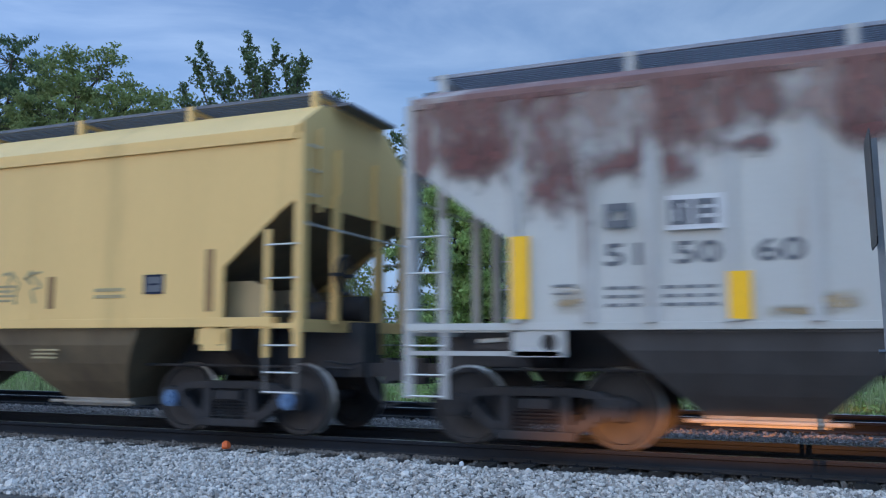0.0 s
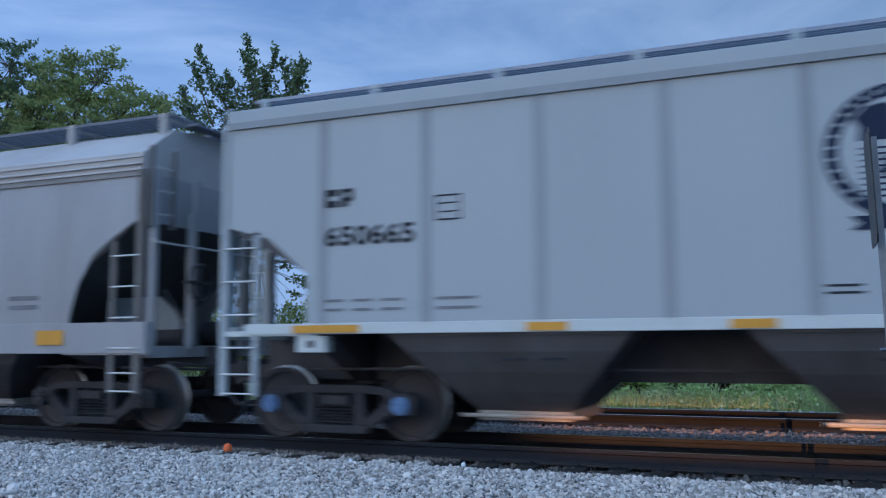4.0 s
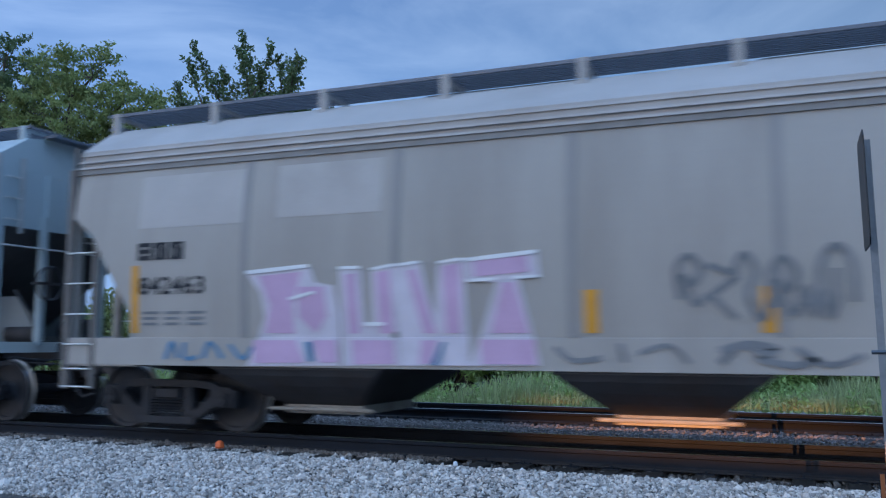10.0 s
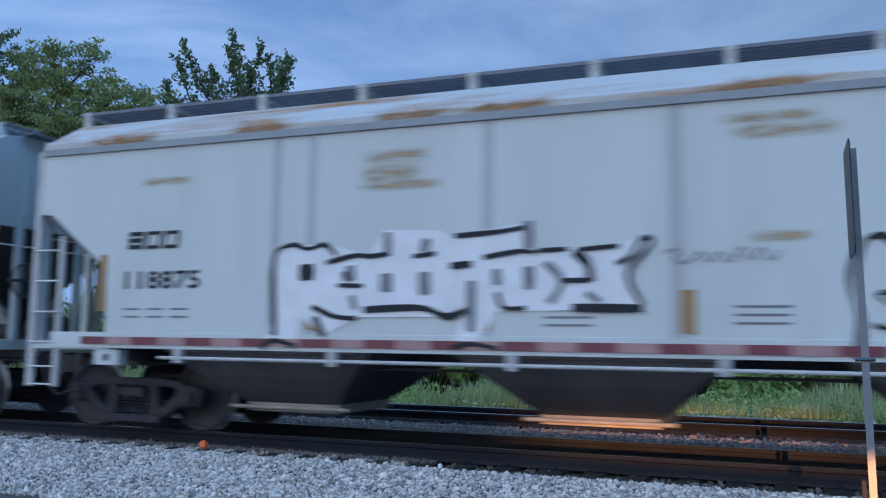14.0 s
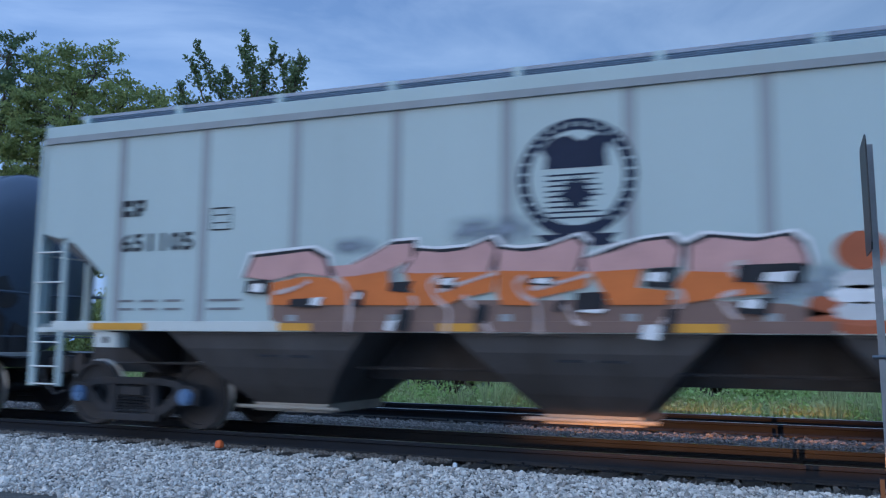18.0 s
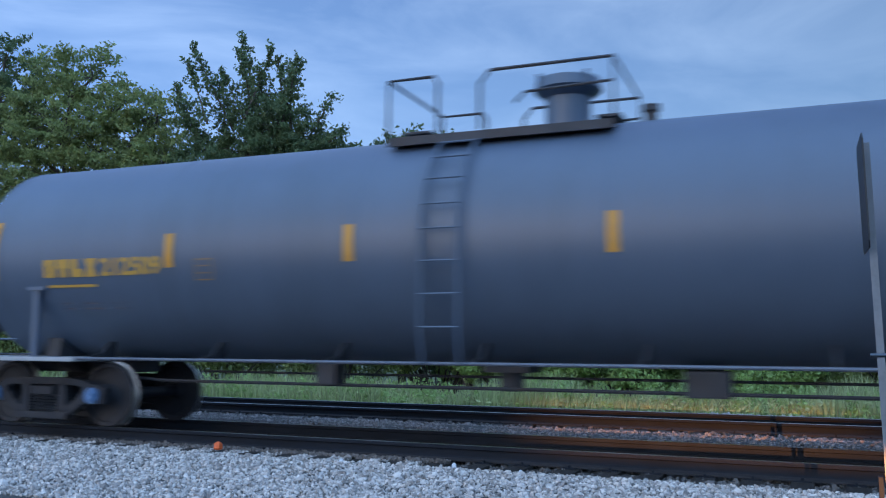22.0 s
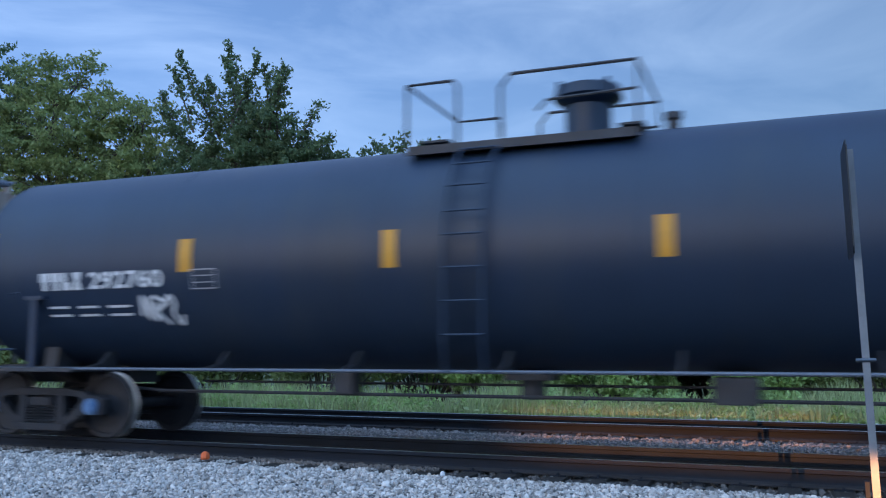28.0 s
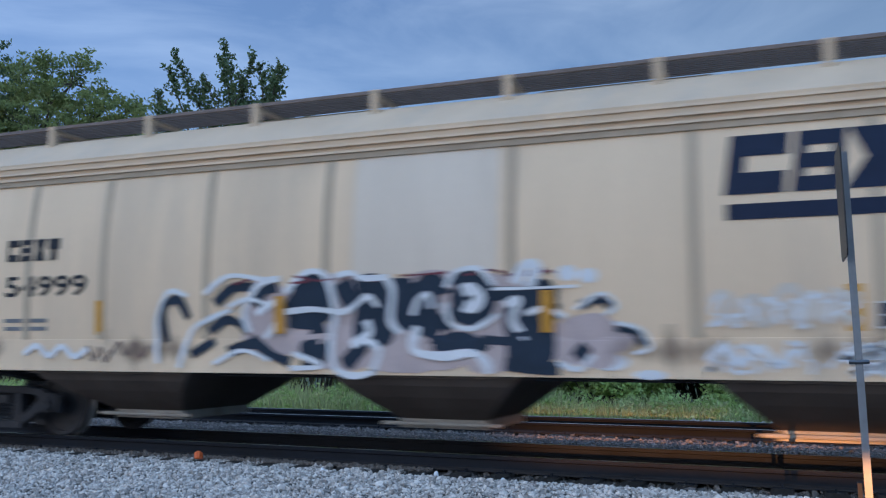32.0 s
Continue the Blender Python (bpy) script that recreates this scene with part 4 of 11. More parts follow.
    def strokes(self, keys, boxes, layers, base=0.012, lean=0.0, label="sprayed letter", name="graffiti_letter", only=None):
        """Sprayed letters of brushed strokes; boxes of (x0, x1, z0, z1), layers of (material, width)."""
        for j, (key, (x0, x1, z0, z1)) in enumerate(zip(keys, boxes)):
            owner = self.owner
            for k, (mat, w) in enumerate(layers):
                s = Shape()
                for line in GLYPHS[key]:
                    pts = [(x0 + (x1 - x0) * a + lean * (z1 - z0) * b, z0 + (z1 - z0) * b) for a, b in line]
                    self.stroke(s, pts, w, base + 0.0012 * k + 0.003 * j, 0.0)
                ob = part(name if k == 0 else "letter_fill", s, mat, owner, label if k == 0 else "")
                owner = ob if k == 0 else owner


# brushed letter forms in a unit square
GLYPHS = {
    "A": [[(0.0, 0.0), (0.32, 0.85), (0.5, 1.0), (0.68, 0.85), (1.0, 0.0)], [(0.22, 0.36), (0.8, 0.36)]],
    "B": [[(0.1, 0.0), (0.1, 1.0)], [(0.1, 0.95), (0.7, 0.98), (0.88, 0.76), (0.5, 0.54), (0.95, 0.34), (0.75, 0.03), (0.1, 0.03)]],
    "C": [[(0.95, 0.75), (0.6, 1.0), (0.1, 0.75), (0.05, 0.3), (0.4, 0.0), (0.95, 0.2)]],
    "E": [[(0.95, 0.95), (0.4, 0.98), (0.06, 0.75), (0.4, 0.52), (0.8, 0.52)], [(0.4, 0.52), (0.05, 0.25), (0.4, 0.02), (0.98, 0.08)]],
    "F": [[(0.1, 0.0), (0.1, 0.95), (0.95, 0.95)], [(0.1, 0.5), (0.8, 0.52)]],
    "I": [[(0.5, 0.0), (0.5, 1.0)]],
    "K": [[(0.1, 0.0), (0.1, 1.0)], [(0.95, 0.95), (0.2, 0.45), (1.0, 0.02)]],
    "L": [[(0.15, 1.0), (0.1, 0.2), (0.3, 0.02), (0.95, 0.05)]],
    "M": [[(0.05, 0.0), (0.15, 0.95)], [(0.15, 0.95), (0.5, 0.3), (0.85, 0.95)], [(0.85, 0.95), (0.95, 0.0)]],
    "N": [[(0.05, 0.0), (0.05, 1.0)], [(0.05, 1.0), (0.95, 0.0)], [(0.95, 0.0), (0.95, 1.0)]],
    "O": [[(0.5, 1.0), (0.05, 0.75), (0.05, 0.25), (0.5, 0.0), (0.95, 0.25), (0.95, 0.75), (0.5, 1.0)]],
    "P": [[(0.1, 0.0), (0.1, 1.0)], [(0.1, 0.98), (0.8, 0.96), (0.92, 0.7), (0.6, 0.46), (0.1, 0.46)]],
    "R": [[(0.1, 0.0), (0.1, 1.0)], [(0.1, 0.98), (0.7, 0.98), (0.92, 0.76), (0.6, 0.5), (0.1, 0.5)], [(0.45, 0.5), (0.95, 0.0)]],
    "S": [[(0.95, 0.85), (0.5, 1.0), (0.1, 0.78), (0.5, 0.52), (0.92, 0.28), (0.5, 0.0), (0.05, 0.14)]],
    "T": [[(0.0, 0.95), (1.0, 0.97)], [(0.5, 0.95), (0.48, 0.0)]],
    "U": [[(0.05, 1.0), (0.05, 0.3), (0.35, 0.02), (0.7, 0.02), (0.95, 0.3), (0.95, 1.0)]],
    "V": [[(0.0, 1.0), (0.5, 0.02)], [(0.5, 0.02), (1.0, 1.0)]],
    "X": [[(0.02, 1.0), (0.98, 0.0)], [(0.98, 1.0), (0.02, 0.0)]],
    "Y": [[(0.05, 1.0), (0.25, 0.55), (0.85, 0.6)], [(0.95, 1.0), (0.85, 0.3), (0.4, 0.0), (0.05, 0.1)]],
    "Z": [[(0.05, 0.95), (0.95, 0.95)], [(0.95, 0.95), (0.05, 0.05)], [(0.05, 0.05), (0.98, 0.05)]],
    "d": [[(0.9, 1.0), (0.86, 0.05)], [(0.86, 0.5), (0.5, 0.62), (0.1, 0.35), (0.35, 0.02), (0.86, 0.12)]],
    "star": [[(0.5, 1.0), (0.8, 0.0)], [(0.8, 0.0), (0.0, 0.62)], [(0.0, 0.62), (1.0, 0.62)], [(1.0, 0.62), (0.2, 0.0)], [(0.2, 0.0), (0.5, 1.0)]],
    "hook": [[(0.0, 0.7), (0.3, 1.0), (0.6, 0.75), (0.4, 0.4), (0.75, 0.05), (1.0, 0.35)]],
    "peak": [[(0.0, 0.0), (0.3, 0.9), (0.5, 0.3), (0.7, 1.0), (1.0, 0.1)]],
    "zig": [[(0.0, 1.0), (1.0, 0.78)], [(1.0, 0.78), (0.1, 0.42)], [(0.1, 0.42), (0.9, 0.0)]],
    "fork": [[(0.2, 0.0), (0.25, 1.0)], [(0.2, 0.45), (1.0, 1.0)], [(0.5, 0.68), (0.9, 0.05)]],
    "hammer": [[(0.0, 0.8), (1.0, 1.0)], [(0.6, 0.9), (0.3, 0.0)], [(0.3, 0.0), (0.8, 0.2)]],
    "loop": [[(0.1, 0.1), (0.0, 0.7), (0.4, 1.0), (0.8, 0.7), (0.5, 0.4), (0.2, 0.6), (0.6, 0.0), (1.0, 0.2)]],
    "arch": [[(0.0, 0.0), (0.05, 0.7), (0.5, 1.0), (0.95, 0.7), (1.0, 0.0)], [(0.45, 0.1), (0.5, 0.6)]],
    "wave": [[(0.0, 0.3), (0.2, 0.9), (0.4, 0.2), (0.6, 0.85), (0.8, 0.15), (1.0, 0.7)]],
}


def spray(sd, half, mat, base, label, lines):
    """Sprayed lines of (width, points), each a part; points count along the wagon from its coupling plane."""
    for k, (w, pts) in enumerate(lines):
        s = Shape()
        sd.stroke(s, [(d - half, z) for d, z in pts], w, base + 0.0005 * k, 0.12)
        part("graffiti_stroke", s, mat, sd.owner, label)


def fills(sd, half, mat, base, label, polys):
    """Sprayed areas, each a part."""
    for k, pts in enumerate(polys):
        sd.flat("graffiti_fill", mat, [[(d - half, z) for d, z in pts]], base + 0.0004 * k, label)


def row(half, *cells):
    """Cells (d0, d1, z0, z1) counted from the coupling plane, as boxes in the wagon's own x."""
    return [(a - half, b - half, c, d) for a, b, c, d in cells]


def puffs(half, *cells):
    return [((a + b) / 2 - half, (c + d) / 2, (b - a) / 2, (d - c) / 2) for a, b, c, d in cells]


# ---------------------------------------------------------------- covered hopper wagons


LADDER_RUNGS = (0.60, 0.84, 1.17, 1.58, 2.0, 2.42)


def side_ladder(car, w, mat, at, tall_first, high, hanger=None):
    """Two flat stiles and round rungs."""
    low = 1.02 if hanger else 0.57
    stile = stored(("stile", mat.name), lambda: Shape().box(-0.042, 0.042, -0.02, 0.02, low, 2.62).mesh("ladder", mat))
    rung = stored(("rung", mat.name, w), lambda: Shape().tube((0, -0.035, 0), (w, -0.035, 0), 0.012, 6).mesh("rung", M_RUNG))
    tall = stored(("tall", mat.name, round(high, 2)), lambda: Shape().box(-0.055, 0.055, -0.02, 0.03, low, high).mesh("ladder", mat))
    one = part("ladder", tall if tall_first else stile, None, car, "side ladder with round rungs", at=at)
    part("stile", stile if tall_first else tall, None, one, at=pose(w, 0, 0))
    if hanger:
        for x in (0, w):
            part("hanger", stored(("hanger", hanger.name), lambda: Shape().box(-0.02, 0.02, -0.015, 0.015, 0.57, 1.02).mesh("hanger", hanger)), None, one, "thin grimy hanger of the lowest steps", at=pose(x, 0, 0))
    for z in LADDER_RUNGS:
        part("rung", rung, None, one, at=pose(0, 0, z))


def jacking_plate(car, x, y, hx, z0, z1, mat):
    """Upright plate under the sill with a round hole through it."""
    n, zc, r = 16, (z0 + z1) / 2, 0.30 * (z1 - z0)
    rings = []
    for yy, hole in ((y, False), (y, True), (y * 0.98, True), (y * 0.98, False)):
        ring = []
        for i in range(n):
            c, d = math.cos(2 * math.pi * i / n), math.sin(2 * math.pi * i / n)
            k = max(abs(c), abs(d))
            ring.append((x + 0.4 * hx + r * c, yy, zc + r * d) if hole else (x + hx * c / k, yy, zc + (z1 - z0) / 2 * d / k))
        rings.append(ring)
    plate = part("jacking_plate", Shape().rings(rings, caps=False), mat, car, "steel plate with a round hole under the sill")
    part("backing_box", Shape().box(x - 0.8 * hx, x + 0.8 * hx, min(y * 0.80, y * 0.94), max(y * 0.80, y * 0.94), z0 + 0.02, z1), M_BLACK, plate)


def hopper(label, centre, spacing, paint, roof_paint, *, top=3.80, roof_edge=3.92, peak=4.40, board=4.53, sill=(1.10, 1.31), cut=((1.05, 2.65), (1.95, 2.04)), slope_foot=3.2,
           hw=None, bays=(4.0, 1.5, 0.66), bay_mat=None, bay_foot=0.43, gap_top=0.90, seams=(), seam_w=0.10, seam_mat=None, seam_proud=0.012, ribs=(), rib_mat=None, ridges=(), caps=None, sill_mat=None, posts=9, ladder_mat=None,
           ladder=(0.70, 1.15), narrow=0.0, sheet_to_sill=False, gap_slope=0.55, end_posts=True, box_jack=True, eave_mat=None, shear=True, grating=None, end=0.75, slope_mat=None, pocket=None, jack=None, hanger=None, bracket_mat=None):
    """A covered hopper wagon. Distances along it count from the coupling plane at each end."""
    car = thing("covered_hopper_wagon", label, "railway wagon", "wagons of the train")
    half = spacing / 2 + 2.05
    grating = grating or M_GRATING
    hw = hw or (lambda z: 1.60)
    sd = Side(car, hw)
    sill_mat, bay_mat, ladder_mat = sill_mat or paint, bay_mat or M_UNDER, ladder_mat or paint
    (ax, az), (bx, bz) = cut[0], cut[-1]
    xe = half - end
    s0, s1 = sill
    sd.ledge = (s0, s1, hw(s1) + 0.012)
    # inner body: sloped end sheets over the full width, then the roof
    foot = s1 - 0.05
    zs = sorted({foot, bz, az, top} | {az + (top - az) * k / 8 for k in range(9)} | {foot + (az - foot) * k / 6 for k in range(7)})
    upper, lower = [], []
    for z in zs:
        x = xe if z >= az else xe - (slope_foot - end) * (az - z) / (az - foot)
        w = hw(z) - 0.03
        ring = [(-x, -w, z), (x, -w, z), (x, w, z), (-x, w, z)]
        if z >= az:
            upper.append(ring)
        if z <= az:
            lower.append(ring)
    part("body", Shape().rings(upper), paint, car)
    # the shade below the overhanging ends is in this dark colour
    part("slope_sheet", Shape().rings(lower), slope_mat or M_UNDER, car, "grimy sloping end sheets over the trucks, darkened for shade")
    w = hw(top)
    rings = [[(-xe, -w - 0.0, top), (xe, -w, top), (xe, w, top), (-xe, w, top)]]
    for z, k in ((roof_edge, 1.0), (roof_edge + (peak - roof_edge) * 0.86, 0.60), (peak, 0.24)):
        ww = w * k
        rings.append([(-xe, -ww, z), (xe, -ww, z), (xe, ww, z), (-xe, ww, z)])
    part("roof", Shape().rings(rings), roof_paint, car, bevel=0.01)
    lip = Shape()
    for q in (-1, 1):
        lip.box(-xe, xe, q * (w + 0.035) if q < 0 else w - 0.01, -w + 0.01 if q < 0 else q * (w + 0.035), top - 0.055, top + 0.035)
    # on some wagons the lip's grey also holds the roof's shade
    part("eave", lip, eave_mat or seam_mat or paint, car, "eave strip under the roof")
    # outer side sheets down to the sill
    for q in (-1, 1):
        s = Shape()
        zz = sorted({s1 - 0.02, az + 0.002, top} | {z for d, z in cut} | {s1 + (top - s1) * k / 12 for k in range(13)})
        rr = []
        for z in zz:
            if z >= az:
                x = xe
            else:
                x = half - bx
                for (d0, z0), (d1, z1) in zip(cut, cut[1:]):
                    if z0 >= z >= z1 and z0 > z1:
                        x = half - (d0 + (d1 - d0) * (z0 - z) / (z0 - z1))
                        break
            ww = hw(z)
            rr.append([(-x, q * ww, z), (x, q * ww, z), (x, q * (ww - 0.03), z), (-x, q * (ww - 0.03), z)])
        part("side_sheet", s.rings(rr), paint, car)
    # seams and posts
    for d in seams:
        x = d - half
        zl = s1 if half - abs(x) > bx else az
        sd.bar("panel_seam", seam_mat or paint, x - seam_w / 2, x + seam_w / 2, zl, top - 0.06, proud=seam_proud)
    for d in ribs:
        x = d - half
        zl = s1 if half - abs(x) > bx else az
        s = sd.plate(Shape(), x - 0.055, x + 0.055, zl, top + 0.02, proud=0.085, thick=0.09)
        part("side_post", s, rib_mat, car, "pale vertical outside post", bevel=0.012)
    for z, hgt, pr in ridges:
        sd.bar("roof_ridge", roof_paint, -xe, xe, z, z + hgt, proud=pr)
        # raised dark strip stands in for the shade under each ridge
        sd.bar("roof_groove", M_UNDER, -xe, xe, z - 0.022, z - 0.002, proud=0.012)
    # sill along each side, platforms, centre sill
    for q in (-1, 1):
        ww = hw(s1) + 0.01
        y0, y1 = (-ww, -ww + 0.16) if q < 0 else (ww - 0.16, ww)
        s = Shape().box(-half + (0.68 if not box_jack else 1.05), half - (0.68 if not box_jack else 1.05), y0, y1, s0, s1)
        part("side_sill", s, sill_mat, car, bevel=0.008)
        for e in (-1, 1):
            xa, xb = sorted((e * (half - 0.66), e * (half - bx - 0.1)))
            part("step_sill", Shape().box(xa, xb, y0 + (0.02 if q < 0 else 0), y1 - (0.02 if q > 0 else 0), s0 - 0.02, s0 + 0.045), sill_mat, car)
    part("centre_sill", Shape().box(-half + 0.5, half - 0.5, -0.24, 0.24, gap_top, s0 + 0.08), M_BLACK, car)
    for e in (-1, 1):
        x = e * (half - 0.72)
        part("end_beam", Shape().box(min(x, x - e * 0.12), max(x, x - e * 0.12), -1.5, 1.5, s0 - 0.06, s0 + 0.10), sill_mat, car)
        xb = e * spacing / 2
        part("body_bolster", Shape().prism_x([(-1.5, s0), (-1.5, s0 + 0.12), (1.5, s0 + 0.12), (1.5, s0), (0.3, 0.74), (-0.3, 0.74)], xb - 0.16, xb + 0.16), M_BLACK, car)
        part("coupler", stored("coupler", coupler_mesh), None, car, at=pose(e * (half - 0.02), 0, 0, 0, 0, 0 if e > 0 else 180))
        # upright posts that carry the overhanging end
        for q in (-1, 1):
            yy = q * (hw(az) - 0.10)
            part("corner_post", Shape().box(x - 0.05, x + 0.05, min(yy, yy - q * 0.09), max(yy, yy - q * 0.09), s0 + 0.05, top), paint, car)
        for yy in (-0.62, 0.62):
            if end_posts:
                part("end_post", Shape().box(x - 0.05, x + 0.05, yy - 0.05, yy + 0.05, s0 + 0.05, az + 0.2), paint, car)
        if shear and e > 0:
            xs = [e * (half - d) for d in (0.98, 0.98, 1.35, 2.35, 2.35)]
            part("shear_panel", Shape().prism_y(list(zip(xs, (s0 + 0.04, 1.62, 1.92, 1.92, s0 + 0.04))), -0.52, -0.49), slope_mat or M_SEAM_MID, car)
        for q in (-1, 1):
            yq = q * (hw(s1) - 0.30)
            if pocket:
                xs = [e * (half - d) for d in (1.26, 1.26, 1.55, bx + 0.45, bx + 0.45)]
                part("pocket_panel", Shape().prism_y(list(zip(xs, (s0 + 0.04, bz - 0.30, bz - 0.16, bz - 0.16, s0 + 0.04))), min(yq, yq - q * 0.03), max(yq, yq - q * 0.03)), pocket, car, "stained upright panel under the sloping end")
            if jack:
                d0, d1, z0, z1, jack_mat = jack
                jacking_plate(car, e * (half - (d0 + d1) / 2), q * (hw(s0) - 0.01), (d1 - d0) / 2, z0, z1, jack_mat)
        for yy in (-0.55, 0.55):
            xr = e * (half - 0.75)
            part("end_rib", Shape().box(min(xr, xr + e * 0.07), max(xr, xr + e * 0.07), yy - 0.05, yy + 0.05, az, top), paint, car)
        # side ladders
        for q in (-1, 1):
            wdt = ladder[1] - ladder[0]
            left = e * half - (ladder[1] if e > 0 else -ladder[0])
            xx = left if q < 0 else left + wdt
            side_ladder(car, wdt, ladder_mat, pose(xx, q * (hw(1.5) - 0.02), 0, 0, 0, 0 if q < 0 else 180), e * q > 0, top + 0.02, hanger)
        # end ladder and upper corner post
        s = Shape()
        xo = e * (half - 0.70)
        for yy in (-1.52, -1.08):
            s.box(xo - 0.02, xo + 0.02, yy - 0.03, yy + 0.03, az - 0.1, roof_edge + 0.06)
        ladder_end = part("end_ladder", s, ladder_mat, car)
        for k in range(min(5, int((roof_edge - az - 0.12) / 0.32) + 1)):
            part("rung", stored(("end_rung", ladder_mat.name), lambda: Shape().tube((0, -1.52, 0), (0, -1.08, 0), 0.013, 6).mesh("rung", M_RUNG)), None, ladder_end, at=pose(xo, 0, az + 0.1 + 0.32 * k))
        part("grab_iron", Shape().path([(xo, -1.5, az - 0.25), (xo + e * 0.06, -1.45, az - 0.30), (xo + e * 0.06, 1.45, az - 0.30), (xo, 1.5, az - 0.25)], 0.013, 6), M_RUNG, car)
    # brake gear at one end
    x = half - 0.95
    part("brake_wheel", Shape().rings([[(x + 0.32 + 0.0, -0.55 + 0.26 * math.cos(a), 2.1 + 0.26 * math.sin(a)), (x + 0.34, -0.55 + 0.28 * math.cos(a), 2.1 + 0.28 * math.sin(a)), (x + 0.36, -0.55 + 0.26 * math.cos(a), 2.1 + 0.26 * math.sin(a)), (x + 0.34, -0.55 + 0.24 * math.cos(a), 2.1 + 0.24 * math.sin(a))] for a in [2 * math.pi * k / 24 for k in range(25)]], caps=False).box(x + 0.25, x + 0.35, -0.57, -0.53, 1.84, 2.36).box(x + 0.25, x + 0.35, -0.81, -0.29, 2.08, 2.12), M_BLACK, car)
    part("brake_cylinder", Shape().tube((x - 0.55, -0.45, s0 + 0.22), (x + 0.05, -0.45, s0 + 0.22), 0.14, 14), M_BLACK, car, smooth=True)
    part("air_reservoir", Shape().tube((x - 0.35, 0.5, s0 + 0.28), (x + 0.15, 0.5, s0 + 0.28), 0.2, 14), M_BLACK, car, smooth=True)
    part("brake_pipes", Shape().path([(x + 0.2, -0.5, s0 + 0.1), (x + 0.1, -0.75, 1.7), (x - 0.1, -0.8, 2.0)], 0.02).path([(x - 0.3, -0.3, s0 + 0.2), (x - 0.2, -0.2, 1.75), (x + 0.2, -0.5, 1.95)], 0.016), M_BLACK, car)
    # roof walk: long flat bars on brackets, both sides of the hatches
    slat = stored(("slat", grating.name, round(xe, 3)), lambda: Shape().box(-xe - 0.02, xe + 0.02, -0.014, 0.014, -0.032, 0.0).mesh("slat", grating))
    foot_z = roof_edge + (peak - roof_edge) * 0.62
    bracket_mat = bracket_mat or roof_paint
    brk = stored(("bracket", bracket_mat.name, round(board, 2), round(foot_z, 2)), lambda: Shape().box(-0.03, 0.03, -0.98, -0.30, board - 0.078, board - 0.036).box(-0.05, 0.05, -0.995, -0.90, foot_z, board + 0.004).mesh("bracket", bracket_mat))
    for q in (-1, 1):
        y0, y1 = sorted((q * 0.97, q * 0.945))
        walk_frame = part("running_board", Shape().box(-xe - 0.04, xe + 0.04, y0, y1, board - 0.04, board + 0.004), grating, car, "slatted steel roof walk")
        for k in range(9):
            part("slat", slat, None, walk_frame, at=pose(0, q * (0.33 + 0.072 * k), board))
        for k in range(posts):
            part("bracket", brk, None, walk_frame, at=pose(-xe + 0.12 + (2 * xe - 0.24) * k / (posts - 1), 0, 0, 0, 0, 0 if q < 0 else 180))
    for e in (-1, 1):
        part("end_walk", Shape().box(min(e * (xe + 0.02), e * (xe + 0.26)), max(e * (xe + 0.02), e * (xe + 0.26)), -0.70, 0.70, board - 0.15, board - 0.11), M_GRATING, car)
    nh = 4
    for k in range(nh):
        hx = -xe + 1.6 + (2 * xe - 3.2) * k / (nh - 1)
        part("hatch_cover", Shape().box(hx - 1.05, hx + 1.05, -0.30, 0.30, peak - 0.02, peak + 0.14), roof_paint, car, bevel=0.03)
    # discharge hoppers: pitch, half width at the top, half width at the foot
    pitch, top_hw, foot_hw = bays
    for k in (-1, 0, 1):
        m = k * pitch
        a, b = m - top_hw, m + top_hw
        # the outer flank of an end hopper runs on to the sloping end sheet
        a, b = (min(a, -half + slope_foot + 0.1) if k < 0 else a), (max(b, half - slope_foot - 0.1) if k > 0 else b)
        w0, w1, zt = hw(s1) - 0.06, 0.78, s0 + 0.02
        rings = [[(a, -w0, zt), (b, -w0, zt), (b, w0, zt), (a, w0, zt)]]
        for u in (0.25, 0.5, 0.75, 1.0):
            z, y = zt + (bay_foot - 0.03 - zt) * u, w0 + (w1 - w0) * u ** 1.5
            x0, x1 = a + (m - foot_hw - a) * u, b + (m + foot_hw - b) * u
            rings.append([(x0, -y, z), (x1, -y, z), (x1, y, z), (x0, y, z)])
        bay = part("hopper_bay", Shape().rings(rings), bay_mat, car, "tapering discharge hopper in darkened underside paint")
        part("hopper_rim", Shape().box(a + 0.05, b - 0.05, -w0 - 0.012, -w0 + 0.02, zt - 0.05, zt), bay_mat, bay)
        part("outlet_gate", Shape().box(m - foot_hw - 0.01, m + foot_hw + 0.01, -w1 - 0.005, w1 + 0.005, bay_foot - 0.14, bay_foot - 0.02), M_GATE, bay, "pale steel sliding outlet gate", bevel=0.01)
        part("gate_shaft", Shape().tube((m - foot_hw - 0.2, -w1 - 0.10, bay_foot - 0.08), (m + foot_hw + 0.2, -w1 - 0.10, bay_foot - 0.08), 0.025, 8), M_GATE, bay)
    part("train_pipe", Shape().path([(-half + 0.6, -0.36, 0.86), (-half + 2.6, -0.9, 0.9), (half - 2.6, -0.9, 0.9), (half - 0.6, -0.36, 0.86)], 0.022), M_BLACK, car)
    for e in (-1, 1):
        truck(car, e * spacing / 2, caps or M_FRAME, centre)
        if box_jack:
            x = e * (half - 2.0)
            jp = part("jacking_pad", Shape().box(x - 0.2, x + 0.2, -hw(1.3) + 0.02, -hw(1.3) + 0.2, s0 - 0.22, s0 - 0.02), sill_mat, car, bevel=0.01)
